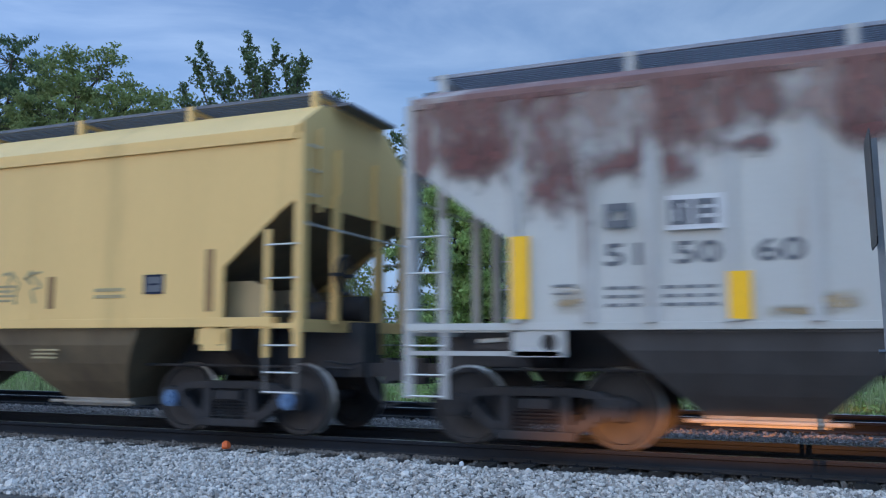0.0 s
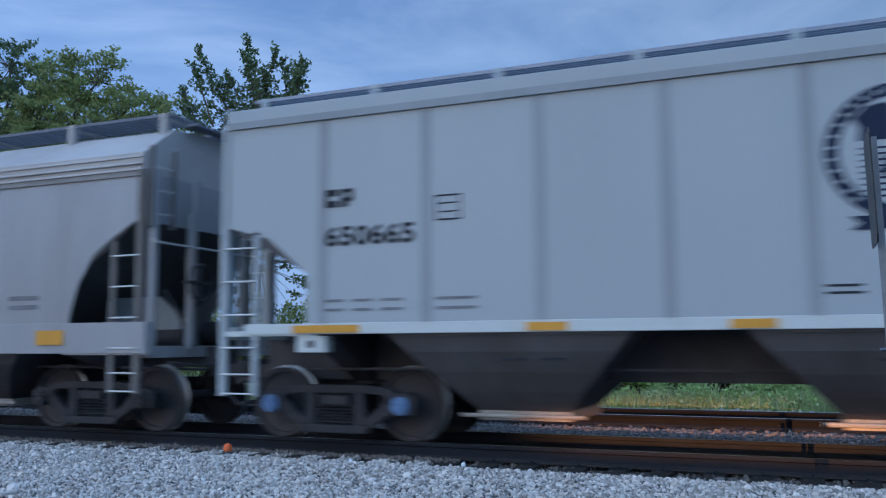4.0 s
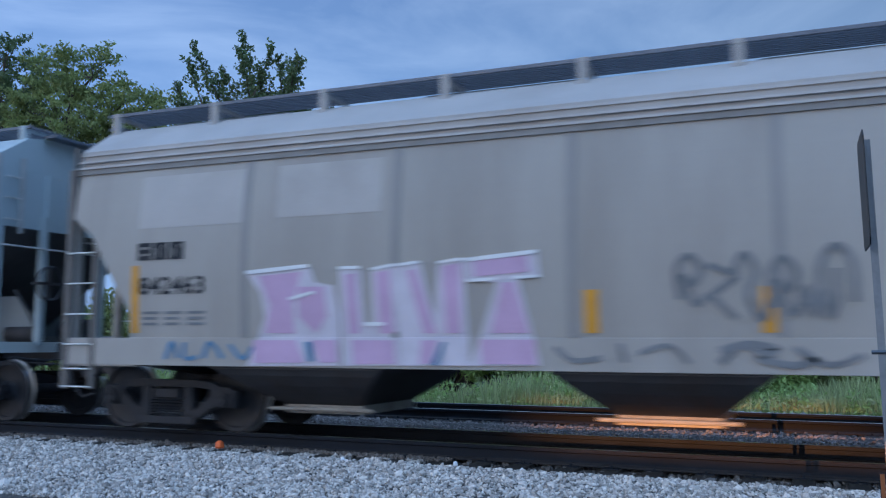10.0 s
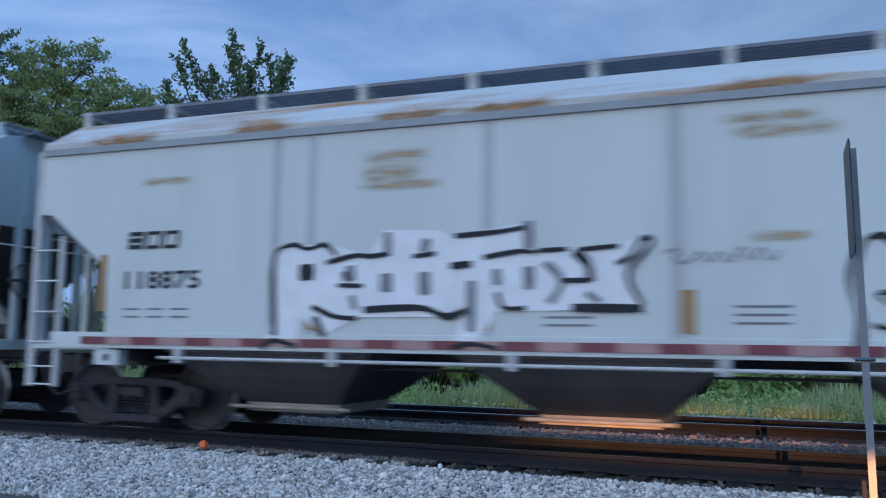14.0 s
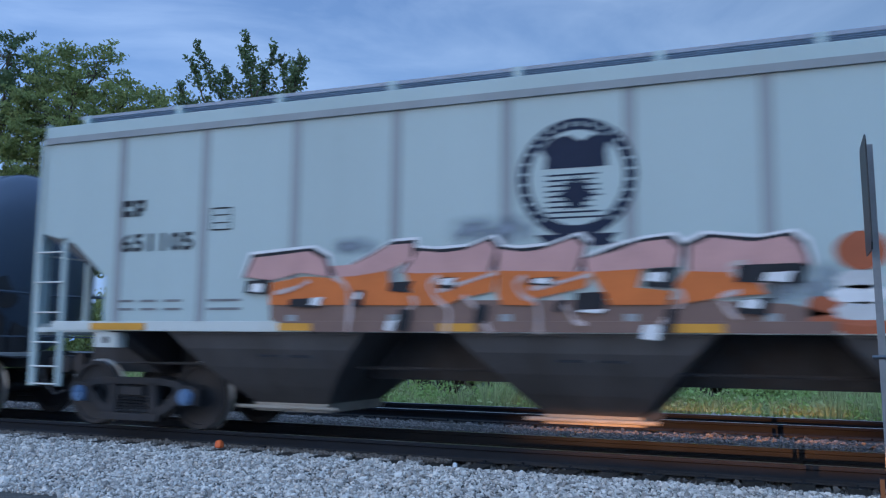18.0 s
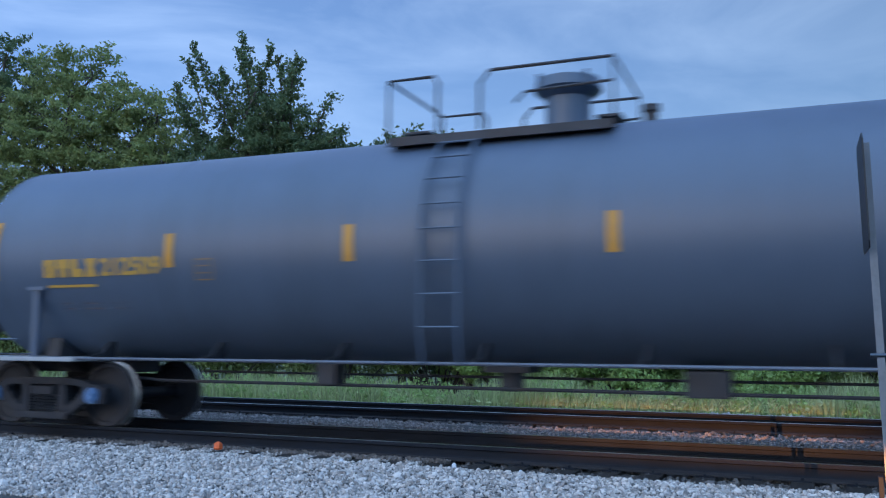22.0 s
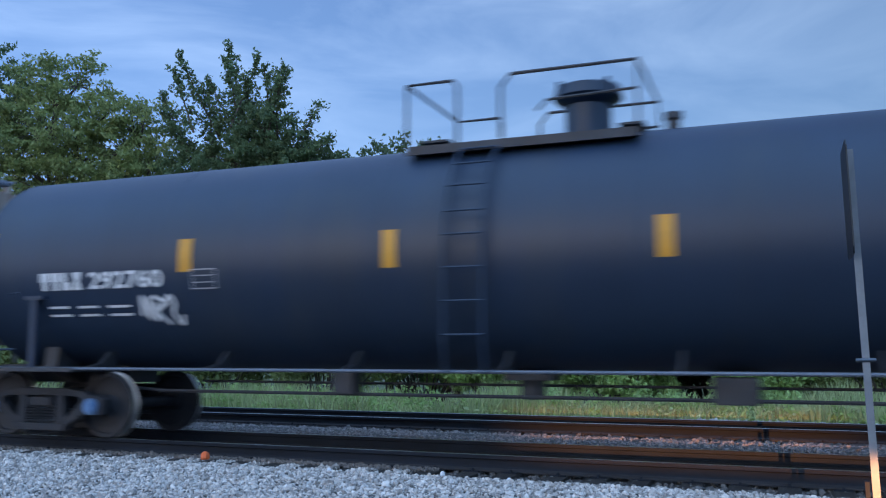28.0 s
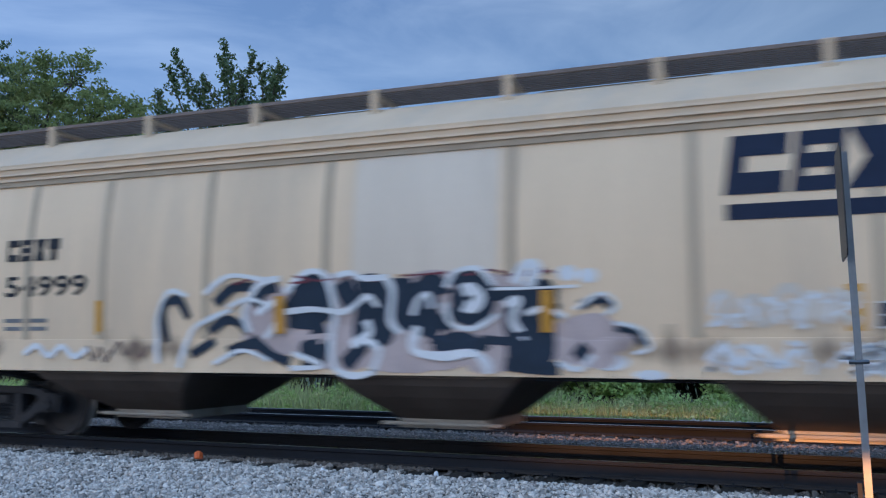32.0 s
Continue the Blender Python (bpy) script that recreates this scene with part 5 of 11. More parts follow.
            part("pad_hole", Shape().tube((x, -hw(1.3) + 0.012, s0 - 0.12), (x, -hw(1.3) + 0.03, s0 - 0.12), 0.05, 12), M_BLACK, jp)
    TRAIN.append((car, centre))
    return car, sd, half


TRAIN = []


def tape(sd, mat, half, specs, label="amber reflective strip", lean=0.0, proud=0.012):
    for d, z0, z1, w in specs:
        sd.bar("reflective_strip", mat, d - half, d - half + w, z0, z1, proud=proud, label=label, lean=lean)


def striped_sill(sd, half, d0, d1, z0, z1, step=0.42, amber=(), pale=None):
    x, k = d0, 0
    while x < d1 - 0.05:
        red = k % 2 == 0
        s = sd.plate(Shape(), x - half, min(x + step, d1) - half, z0, z1, proud=0.016, thick=0.005)
        part("red_sill_tape" if red else "white_sill_tape", s, M_STRIPE_RED if red else pale or M_STRIPE_WHITE, sd.owner)
        x, k = x + step, k + 1
    for a, b in amber:
        sd.bar("amber_sill_tape", M_AMBER, a - half, b - half, z0 - 0.005, z1 + 0.02, proud=0.022, label="amber reflective strip on the sill")


def band(a, b, c, d):
    return [(a, c), (b, c), (b, d), (a, d)]


def slotted(cuts):
    """A solid unit block, sliced into bands round closed slots (x0, x1, z0, z1), given from the foot up."""
    out, z = [], 0.0
    for a, b, c, d in cuts:
        out += [band(0, 1, z, c), band(0, a, c, d), band(b, 1, c, d)]
        z = d
    return out + [band(0, 1, z, 1)]


# plain block shapes in a unit cell, by the slots and notches they have; t is the thickness round a slot
BLOCK_SHAPES = {
    "ring": lambda t: slotted([(t, 1 - t, t, 1 - t)]),
    "open": lambda t: slotted([(t, 1, t + 0.06, 1 - t - 0.06)]),
    "slits": lambda t: slotted([(t * 0.8, 1 - t * 0.8, 0.24, 0.38), (t * 0.8, 1 - t * 0.8, 0.62, 0.76)]),
    "waist": lambda t: [[(0, 0), (1, 0), (0.74, 0.5), (0.26, 0.5)], [(0.26, 0.5), (0.74, 0.5), (1, 1), (0, 1)]],
    "comb": lambda t: slotted([(t, 0.86, 0.24, 0.40), (t, 0.86, 0.62, 0.76)]),
    "posts": lambda t: slotted([(0.28, 0.42, 0.14, 0.66), (0.58, 0.72, 0.66, 0.86)]),
    "arch": lambda t: slotted([(0.40, 0.60, 0.12, 0.32), (t, 1 - t, 0.55, 0.76)]),
    "flag": lambda t: [band(0, 0.6, 0, 0.3)] + [[(a, 0.3 + 0.7 * c) for a, c in p] for p in slotted([(t, 1 - t, 0.3, 0.7)])],
    "foot": lambda t: [band(0, 1, 0, 0.45), band(0, 0.55, 0.45, 1)],
    "tee": lambda t: [band(0.22, 0.78, 0, 0.5), band(0, 1, 0.5, 1)],
}


def blocks(sd, name, mat, x, z, w, h, kinds, label, lean=0.0, thick=0.30, proud=0.01, fill=0.84):
    """A wordmark as a row of plain block shapes, one kind for each."""
    s, n = Shape(), len(kinds)
    for k, kind in enumerate(kinds):
        a, cw = x + w * k / n, w / n * fill
        for poly in BLOCK_SHAPES[kind](thick):
            s.add([(a + cw * u + lean * h * v, sd.y(z + h * v, proud), z + h * v) for u, v in poly], [(0, 1, 2, 3)])
    return part(name, s, mat, sd.owner, label)


def emblem(sd, x, z, r, ring, field, label):
    """A round emblem as plain shapes: a ticked ring, a dark crest, ruled lines with a leaf shape, a ribbon."""
    sd.disc("emblem_ring", ring, x, z, r, proud=0.008, label=label)
    sd.disc("emblem_field", field, x, z, r * 0.80, proud=0.010)
    s = Shape()
    for k in range(26):
        a = math.radians(-50 + 280 * k / 25)
        c, d = math.cos(a), math.sin(a)
        q = [(x + r * k1 * c - k2 * d, z + r * k1 * d + k2 * c) for k1, k2 in ((0.86, -0.016), (0.94, -0.016), (0.94, 0.016), (0.86, 0.016))]
        s.add([(a2, sd.y(b2, 0.011), b2) for a2, b2 in q], [(0, 1, 2, 3)])
    part("emblem_beading", s, field, sd.owner)["kind"] = "stuff"
    crest = [(-0.52, 0.16), (0.52, 0.16), (0.50, 0.42), (0.58, 0.62), (0.30, 0.70), (0.10, 0.60), (-0.15, 0.72), (-0.42, 0.66), (-0.60, 0.50), (-0.50, 0.36)]
    sd.flat("emblem_crest", ring, [[(x + r * a, z + r * b) for a, b in crest]], proud=0.014)
    sd.lines("emblem_ruling", ring, x - r * 0.5, x + r * 0.5, z - r * 0.68, z + r * 0.12, 9, seed=2, proud=0.013, label="", fill=0.35)
    leaf = [(0, 0.36), (0.09, 0.20), (0.20, 0.24), (0.17, 0.08), (0.30, 0.02), (0.12, -0.14), (0.14, -0.24), (0, -0.20), (-0.14, -0.24), (-0.12, -0.14), (-0.30, 0.02), (-0.17, 0.08), (-0.20, 0.24), (-0.09, 0.20)]
    sd.flat("emblem_leaf", ring, [[(x + r * a, z + r * (b - 0.30)) for a, b in leaf]], proud=0.016)
    sd.flat("emblem_ribbon", ring, [[(x + r * a, z + r * b) for a, b in ((-0.68, -1.14), (0.68, -1.14), (0.55, -1.05), (0.68, -0.94), (-0.68, -0.94), (-0.55, -1.05))]], proud=0.014)

# ---------------------------------------------------------------- tank wagons


def tank(label, centre, spacing, paint, *, r=1.46, zc=2.43, caps=None, head_paint=None, deck=(-1.355, 1.525), rungs=(-0.615, -0.145), man=0.765, valve=1.815, rail=4.56):
    car = thing("tank_wagon", label, "railway wagon", "wagons of the train")
    half = spacing / 2 + 2.05
    walk_at = 0.0
    xt = half - 1.16          # where the heads begin
    n = 56
    def ring(x, k):
        return [(x, k * r * math.cos(2 * math.pi * i / n), zc + k * r * math.sin(2 * math.pi * i / n)) for i in range(n)]
    part("tank_shell", Shape().rings([ring(-xt + 2 * xt * k / 10, 1.0) for k in range(11)], caps=False), paint, car, smooth=True)
    for e in (-1, 1):
        prof = [(0.0, 1.0), (0.04, 0.993), (0.085, 0.970), (0.15, 0.92), (0.23, 0.83), (0.31, 0.72), (0.35, 0.56), (0.375, 0.38), (0.388, 0.2), (0.392, 0.02)]
        part("tank_head", Shape().rings([ring(e * (xt + d), k) for d, k in prof]), head_paint or paint, car, "domed tank end", smooth=True)
        part("weld_band", Shape().rings([ring(e * (xt - 0.05), 1.003), ring(e * (xt + 0.02), 1.004)], caps=False), paint, car)
    for k in range(1, 5):
        x = -xt + 2 * xt * k / 5
        part("weld_band", Shape().rings([ring(x - 0.02, 1.0), ring(x, 1.004), ring(x + 0.02, 1.0)], caps=False), paint, car)
    def hw(z):
        return math.sqrt(max(0.02, r * r - (z - zc) ** 2))
    sd = Side(car, hw, 0.10)
    # side rail along the running gear, stub sills, brackets
    for q in (-1, 1):
        part("side_rail", Shape().tube((-half + 0.9, q * 1.42, 0.985), (half - 0.9, q * 1.42, 0.985), 0.022, 8), M_GRATING, car, "long dull handrail low along the tank")
        for k in range(7):
            x = -half + 3.2 + (2 * half - 6.4) * k / 6
            part("rail_bracket", stored("rail_bracket", lambda: Shape().prism_x([(-1.42, 0.97), (-1.42, 1.02), (-1.20, 1.06), (-1.02, 1.22), (-0.92, 1.22), (-0.92, 0.97)], -0.02, 0.02).mesh("rail_bracket", M_FRAME)), None, car, at=pose(x, 0, 0, 0, 0, 0 if q < 0 else 180))
    for e in (-1, 1):
        xs = e * spacing / 2
        a, b = sorted((xs - e * 0.9, e * (half - 0.45)))
        sill = part("stub_sill", Shape().box(a, b, -0.34, 0.34, 0.76, 1.02), M_BLACK, car)
        part("tank_saddle", Shape().prism_x([(-0.95, 1.0), (-0.90, 1.30), (-0.6, 1.14), (0, 1.04), (0.6, 1.14), (0.90, 1.30), (0.95, 1.0), (0.4, 0.76), (-0.4, 0.76)], xs - 0.12, xs + 0.12), M_BLACK, car)
        a, b = sorted((e * (half - 0.55), xs - e * 0.9))
        part("end_deck", Shape().box(a, b, -1.46, 1.46, 0.94, 1.0), M_SEAM if paint is M_TANK_GREY else M_BLACK, car, bevel=0.01)
        part("side_post", Shape().box(xs - e * 0.15 - 0.05, xs - e * 0.15 + 0.05, -1.46, -1.40, 1.0, 1.95).box(xs - e * 0.15 - 0.16, xs - e * 0.15 + 0.16, -1.47, -1.36, 1.94, 1.99), paint, car)
        # end railing round the head
        x = e * (half - 0.60)
        part("end_railing", Shape().path([(xs + e * 0.2, -1.40, 2.05), (x, -1.28, 1.95), (x + e * 0.02, 0, 1.92), (x, 1.28, 1.95), (xs + e * 0.2, 1.40, 2.05)], 0.022).path([(x, -1.3, 1.0), (x, -1.28, 1.95)], 0.028).path([(x, 1.3, 1.0), (x, 1.28, 1.95)], 0.028).path([(xs + e * 0.2, -1.42, 1.25), (x, -1.30, 1.25), (x, 1.30, 1.25)], 0.014), paint, car)
        part("coupler", stored("coupler", coupler_mesh), None, car, at=pose(e * (half - 0.02), 0, 0, 0, 0, 0 if e > 0 else 180))
        truck(car, xs, caps or M_FRAME, centre)
    # brake reservoir, placard board and gear at the leading end
    xs = spacing / 2
    part("air_reservoir", Shape().rings([[(xs + 0.10 + d, -1.22 + 0.21 * k * math.cos(t), 1.30 + 0.21 * k * math.sin(t)) for t in [2 * math.pi * i / 20 for i in range(20)]] for d, k in ((0, 0.1), (0.03, 0.7), (0.10, 1.0), (0.78, 1.0), (0.85, 0.7), (0.88, 0.1))]).box(xs + 0.2, xs + 0.3, -1.4, -1.0, 1.0, 1.12).box(xs + 0.6, xs + 0.7, -1.4, -1.0, 1.0, 1.12).tube((xs + 0.5, -1.22, 1.5), (xs + 0.5, -1.22, 1.56), 0.04, 8), M_TANK_GREY if paint is M_TANK_GREY else M_TANK_BROWN, car, "horizontal brake air reservoir", smooth=True)
    part("brake_stand", Shape().box(half - 0.98, half - 0.86, -0.75, -0.62, 1.0, 2.1).tube((half - 0.86, -0.68, 1.95), (half - 0.80, -0.68, 1.95), 0.26, 18).box(half - 1.05, half - 0.85, -0.5, -0.2, 1.0, 1.75), M_BLACK, car)
    # pipes and bottom fittings between the trucks
    part("brake_pipe", Shape().path([(-half + 0.6, -0.3, 0.86), (-half + 3.6, -0.35, 0.66), (half - 3.6, -0.35, 0.66), (half - 0.6, -0.3, 0.86)], 0.025).path([(-half + 3.8, 0.3, 0.78), (half - 3.8, 0.3, 0.78)], 0.02), M_BLACK, car)
    part("bottom_outlet", Shape().tube((walk_at, 0, 0.62), (walk_at, 0, 1.02), 0.16, 14), M_BLACK, car)
    part("outlet_skid", Shape().box(walk_at - 0.3, walk_at + 0.3, -0.3, 0.3, 0.86, 0.98), M_BLACK, car)
    part("brake_valve", Shape().box(walk_at + 2.2, walk_at + 2.7, -0.55, -0.1, 0.62, 0.92), M_BLACK, car, bevel=0.02)
    part("slack_adjuster", Shape().box(walk_at - 2.6, walk_at - 2.3, -0.5, -0.2, 0.66, 0.95), M_BLACK, car, bevel=0.02)
    # top platform, railing, manway and valves
    x0, x1 = deck
    zt = zc + r
    plat = part("top_platform", Shape().box(x0, x1, -0.95, -0.50, zt - 0.20, zt - 0.16).box(x0, x1, 0.50, 0.95, zt - 0.20, zt - 0.16).box(x0, x0 + 0.4, -0.5, 0.5, zt + 0.02, zt + 0.05).box(x1 - 0.3, x1, -0.5, 0.5, zt + 0.02, zt + 0.05).box(x0, x1, -0.96, -0.93, zt - 0.24, zt - 0.13), M_BLACK, car, "dark walkway on top of the tank")
    h = rail
    u0, u1 = rungs[0] - 0.06, rungs[1] + 0.03
    for q in (-1, 1):
        y = q * 0.93
        part("railing", Shape().path([(x0, y, zt - 0.1), (x0, y, h), (u0 - 0.06, y, h), (u0, y, h - 0.08), (u0, y, zt - 0.1)], 0.022), M_BLACK, plat)
        part("railing", Shape().path([(u1, y, zt - 0.1), (u1, y, h - 0.15), (u1 + 0.13, y, h), (x1, y, h), (x1, y, zt - 0.1)], 0.022), M_BLACK, plat)
        part("middle_rail", Shape().path([(u1 + 0.45, y, zt + 0.18), (u1 + 0.58, y, zt + 0.30), (x1, y, zt + 0.33)], 0.018), M_BLACK, plat)
    for x in (x0, x1):
        part("end_rail", Shape().path([(x, -0.93, h), (x, 0.93, h)], 0.02), M_BLACK, plat)
    if man is None:
        part("manway", Shape().tube((0.45, 0, zt - 0.05), (0.45, 0, zt + 0.10), 0.26, 20).tube((0.45, 0, zt + 0.10), (0.45, 0, zt + 0.15), 0.29, 20), paint, car, smooth=True)
    else:
        part("manway", Shape().tube((man, 0, zt - 0.05), (man, 0, zt + 0.42), 0.29, 24).tube((man, 0, zt + 0.42), (man, 0, zt + 0.52), 0.30, 24, 0.44).tube((man, 0, zt + 0.52), (man, 0, zt + 0.66), 0.44, 24, 0.41).tube((man - 0.3, -0.3, zt + 0.5), (man - 0.3, -0.3, zt + 0.70), 0.03, 8).tube((man + 0.3, -0.3, zt + 0.5), (man + 0.3, -0.3, zt + 0.70), 0.03, 8), paint, car, smooth=True)
    part("safety_valve", Shape().tube((valve, 0, zt - 0.02), (valve, 0, zt + 0.16), 0.08, 12).tube((valve, 0, zt + 0.16), (valve, 0, zt + 0.24), 0.11, 12), M_BLACK, car)
    # ladder up the side
    stile = lambda x: Shape().path([(x, -1.50, 0.98), (x, -1.58, 1.3)] + [(x, -1.59, z) for z in (1.7, 2.1, 2.5)] + [(x, -(1.59 * math.cos(a)), zc + 1.55 * math.sin(a)) for a in (0.2, 0.4, 0.6, 0.8, 0.95)], 0.022)
    lad = part("ladder", stile(rungs[0]), paint, car, "ladder bent round the tank's side")
    part("stile", stile(rungs[1]), paint, lad)
    for y, z in [(-1.6, z) for z in (1.4, 1.78, 2.16, 2.54)] + [(-1.60 * math.cos(a), zc + 1.56 * math.sin(a)) for a in (0.25, 0.47, 0.7, 0.92)]:
        part("rung", Shape().tube((rungs[0], y, z), (rungs[1], y, z), 0.014, 6), paint, lad)
    TRAIN.append((car, centre))
    return car, sd, half


def placard(sd, x, z, border, label):
    y = -1.52
    s = Shape().prism_y([(x - 0.22, z), (x, z - 0.22), (x + 0.22, z), (x, z + 0.22)], y - 0.02, y)
    p = part("placard", s, border, sd.owner, label)
    part("placard_face", Shape().prism_y([(x - 0.14, z), (x - 0.03, z - 0.12), (x + 0.03, z - 0.12), (x + 0.14, z), (x + 0.03, z + 0.12), (x - 0.03, z + 0.12)], y - 0.026, y - 0.018), M_SPRAY_WHITE, p)
    part("placard_print", Shape().box(x - 0.16, x + 0.16, y - 0.032, y - 0.024, z + 0.05, z + 0.065).box(x - 0.16, x + 0.16, y - 0.032, y - 0.024, z - 0.065, z - 0.05), M_BLACK_INK, p)
    part("placard_stand", Shape().box(x - 0.03, x + 0.03, y, y + 0.05, 1.0, z), M_BLACK, p)

# ---------------------------------------------------------------- the train, leading wagon first


def bulged(z):
    """Rounded side of the centre-flow wagons."""
    t = (z - 2.3) / 1.5
    return 1.60 - 0.11 * t * t - (0.05 * max(0.0, t) ** 2)


def rust_blotches(sd, half, spots, seed, mat=None):
    """Stacks of flat rust stains inside cells (d0, d1, z0, z1, count); each stain a part of its own."""
    rng = random.Random(seed)
    for d0, d1, z0, z1, n in spots:
        for k in range(n):
            zz = z0 + (z1 - z0) * (k + 0.5) / n + rng.uniform(-0.04, 0.04)
            ww, hh = (d1 - d0) * rng.uniform(0.75, 1.25), rng.uniform(0.07, 0.15)
            x = (d0 + d1) / 2 - half + rng.uniform(-0.12, 0.12)
            sd.flat("rust_stain", mat or M_RUST_STAIN, [[(x - ww / 2, zz - hh), (x + ww / 2, zz - hh), (x + ww / 2, zz + hh), (x - ww / 2, zz + hh)]], 0.004 + 0.0008 * (k % 4), "horizontal streak of rust")


def rusty_white_wagon():
    car, sd, half = hopper("covered hopper wagon in white paint half eaten by maroon rust", 4.06, 13.9, M_RUSTY_WHITE, M_RUST_EAVE, top=3.98, roof_edge=4.06, peak=4.36, board=4.53, sill=(1.34, 1.42), cut=((0.8, 3.2), (1.96, 2.31)), bays=(4.5, 1.6, 0.6), slope_foot=3.4, posts=8, bay_foot=0.45,
                           seams=[1.99, 2.82, 3.47] + [4.26 + 0.79 * k for k in range(15)], seam_w=0.13, seam_proud=0.04, seam_mat=M_RUSTY_RIB, ladder_mat=M_LADDER, box_jack=False, grating=M_WALK_PALE, eave_mat=M_RUST_EAVE, bracket_mat=M_RUSTY_RIB, jack=(1.95, 2.55, 1.05, 1.36, M_RUSTY_RIB))
    rng = random.Random(3)
    wash = [(2.2, 5.0, 3.05, 3.98), (4.2, 7.4, 3.1, 3.98), (6.8, 10.6, 3.0, 3.98), (10.0, 13.6, 3.1, 3.98), (13.0, 16.9, 2.9, 3.98)]
    hang = [(0.78, 2.2, 2.88, 3.98), (1.95, 2.8, 2.8, 3.98), (3.45, 4.2, 2.85, 3.98), (4.0, 4.95, 3.2, 3.98), (5.15, 6.1, 2.9, 3.98), (6.8, 7.6, 2.7, 3.98), (8.3, 9.4, 3.0, 3.98), (10.6, 11.4, 2.8, 3.98), (12.4, 13.8, 3.0, 3.98), (14.6, 16.8, 2.9, 3.98)]
    blot = [(1.15, 2.0, 2.85, 3.75), (2.0, 2.9, 2.40, 3.40), (2.8, 3.4, 2.8, 3.45), (3.27, 3.47, 2.6, 3.9), (3.55, 4.1, 2.65, 3.4), (4.1, 4.8, 3.05, 3.35), (5.2, 5.9, 2.9, 3.6), (6.9, 7.5, 2.3, 3.2), (9.0, 9.6, 2.5, 3.3), (12.8, 13.4, 2.5, 3.4), (15.0, 16.0, 2.6, 3.4)]
    for mat, cells, lift in ((M_RUST_WASH, wash, 0.043), (M_HANGING_RUST, hang, 0.0455), (M_MAROON_RUST, blot, 0.048)):
        for d0, d1, z0, z1 in cells:
            sd.flat("rust_patch", mat, [[(d0 - half, z0), (d1 - half, z0), (d1 - half, z1), (d0 - half, z1)]], lift + rng.uniform(0, 0.002), "patch of maroon rust")
    sd.flat("rust_patch", M_RUST_WASH, [[(0.77 - half, 2.98), (2.3 - half, 2.8), (2.3 - half, 3.98), (0.77 - half, 3.98)]], 0.0425, "patch of maroon rust")
    sd.flat("rust_patch", M_RUST_EAVE, [[(0.765 - half, 3.22), (0.92 - half, 3.10), (1.02 - half, 3.3), (0.98 - half, 3.6), (1.06 - half, 3.93), (0.765 - half, 3.93)]], 0.006, "rust along the body corner")
    for q in (-1, 1):
        y0, y1 = sorted((q * 1.45, q * 1.59))
        for e in (-1, 1):
            x0, x1 = sorted((e * (half - 0.70), e * (half - 2.5)))
            part("lower_rail", Shape().box(x0, x1, y0, y1, 1.06, 1.11), M_RUSTY_RIB, car, "rusty white rail under the platform")
            x0, x1 = sorted((e * (half - 1.45), e * (half - 1.92)))
            valve = part("brake_valve", Shape().box(x0, x1, min(q * 1.1, q * 1.4), max(q * 1.1, q * 1.4), 1.12, 1.36), M_BLACK, car, "grimy brake valve box on the platform", bevel=0.03)
            part("pipe", Shape().tube((x0 + 0.05, q * 1.43, 1.22), (x1 - 0.1, q * 1.43, 1.24), 0.025, 8), M_RUNG, valve)
    sd.bar("print_patch", M_SPRAY_DARK, 2.42 - half, 2.66 - half, 1.80, 1.83, proud=0.01, label="dark stencil line")
    sd.bar("print_patch", M_SPRAY_DARK, 2.42 - half, 2.66 - half, 1.72, 1.74, proud=0.01, label="dark stencil line")
    for d0, d1, z0, z1 in ((2.4, 2.85, 1.46, 1.85), (5.0, 5.5, 1.45, 1.75), (4.5, 5.3, 1.43, 1.6), (8.0, 9.0, 1.43, 1.8), (13.0, 14.0, 1.43, 1.9)):
        sd.flat("rust_stain", M_RUST_PALE, [[(d0 - half, z0), (d1 - half, z0), (d1 - half, z1), (d0 - half, z1)]], 0.006, "tan rust stain low on a panel")
    tape(sd, M_BRIGHT_AMBER, half, [(1.96, 1.46, 2.37, 0.21), (4.24, 1.44, 1.92, 0.22)], "bright amber reflective strip", proud=0.05)
    for d0, d1 in ((3.01, 3.35), (3.68, 4.19)):
        blocks(sd, "reporting_mark", M_SEAM_DARK, d0 - half, 2.41, d1 - d0, 0.26, ("ring",) if d0 < 3.3 else ("posts", "comb"), "black stencilled mark", proud=0.054)
    for d0, d1, t in ((2.99, 3.38, "51"), (3.72, 4.18, "50"), (4.51, 4.97, "60")):
        sd.text("wagon_number", M_SEAM_DARK, t, d0 - half, 2.01, d1 - d0, 0.24)
    sd.lines("small_print", M_SPRAY_DARK, 3.0 - half, 3.40 - half, 1.58, 1.85, 3, 5, cols=2, fill=0.4)
    sd.lines("small_print", M_SPRAY_DARK, 3.6 - half, 4.18 - half, 1.58, 1.85, 3, 6, cols=3, fill=0.4)
    sd.bar("pale_patch", M_WHITE_INK, 3.66 - half, 4.22 - half, 2.36, 2.72, proud=0.05, label="white repaint patch behind the mark")


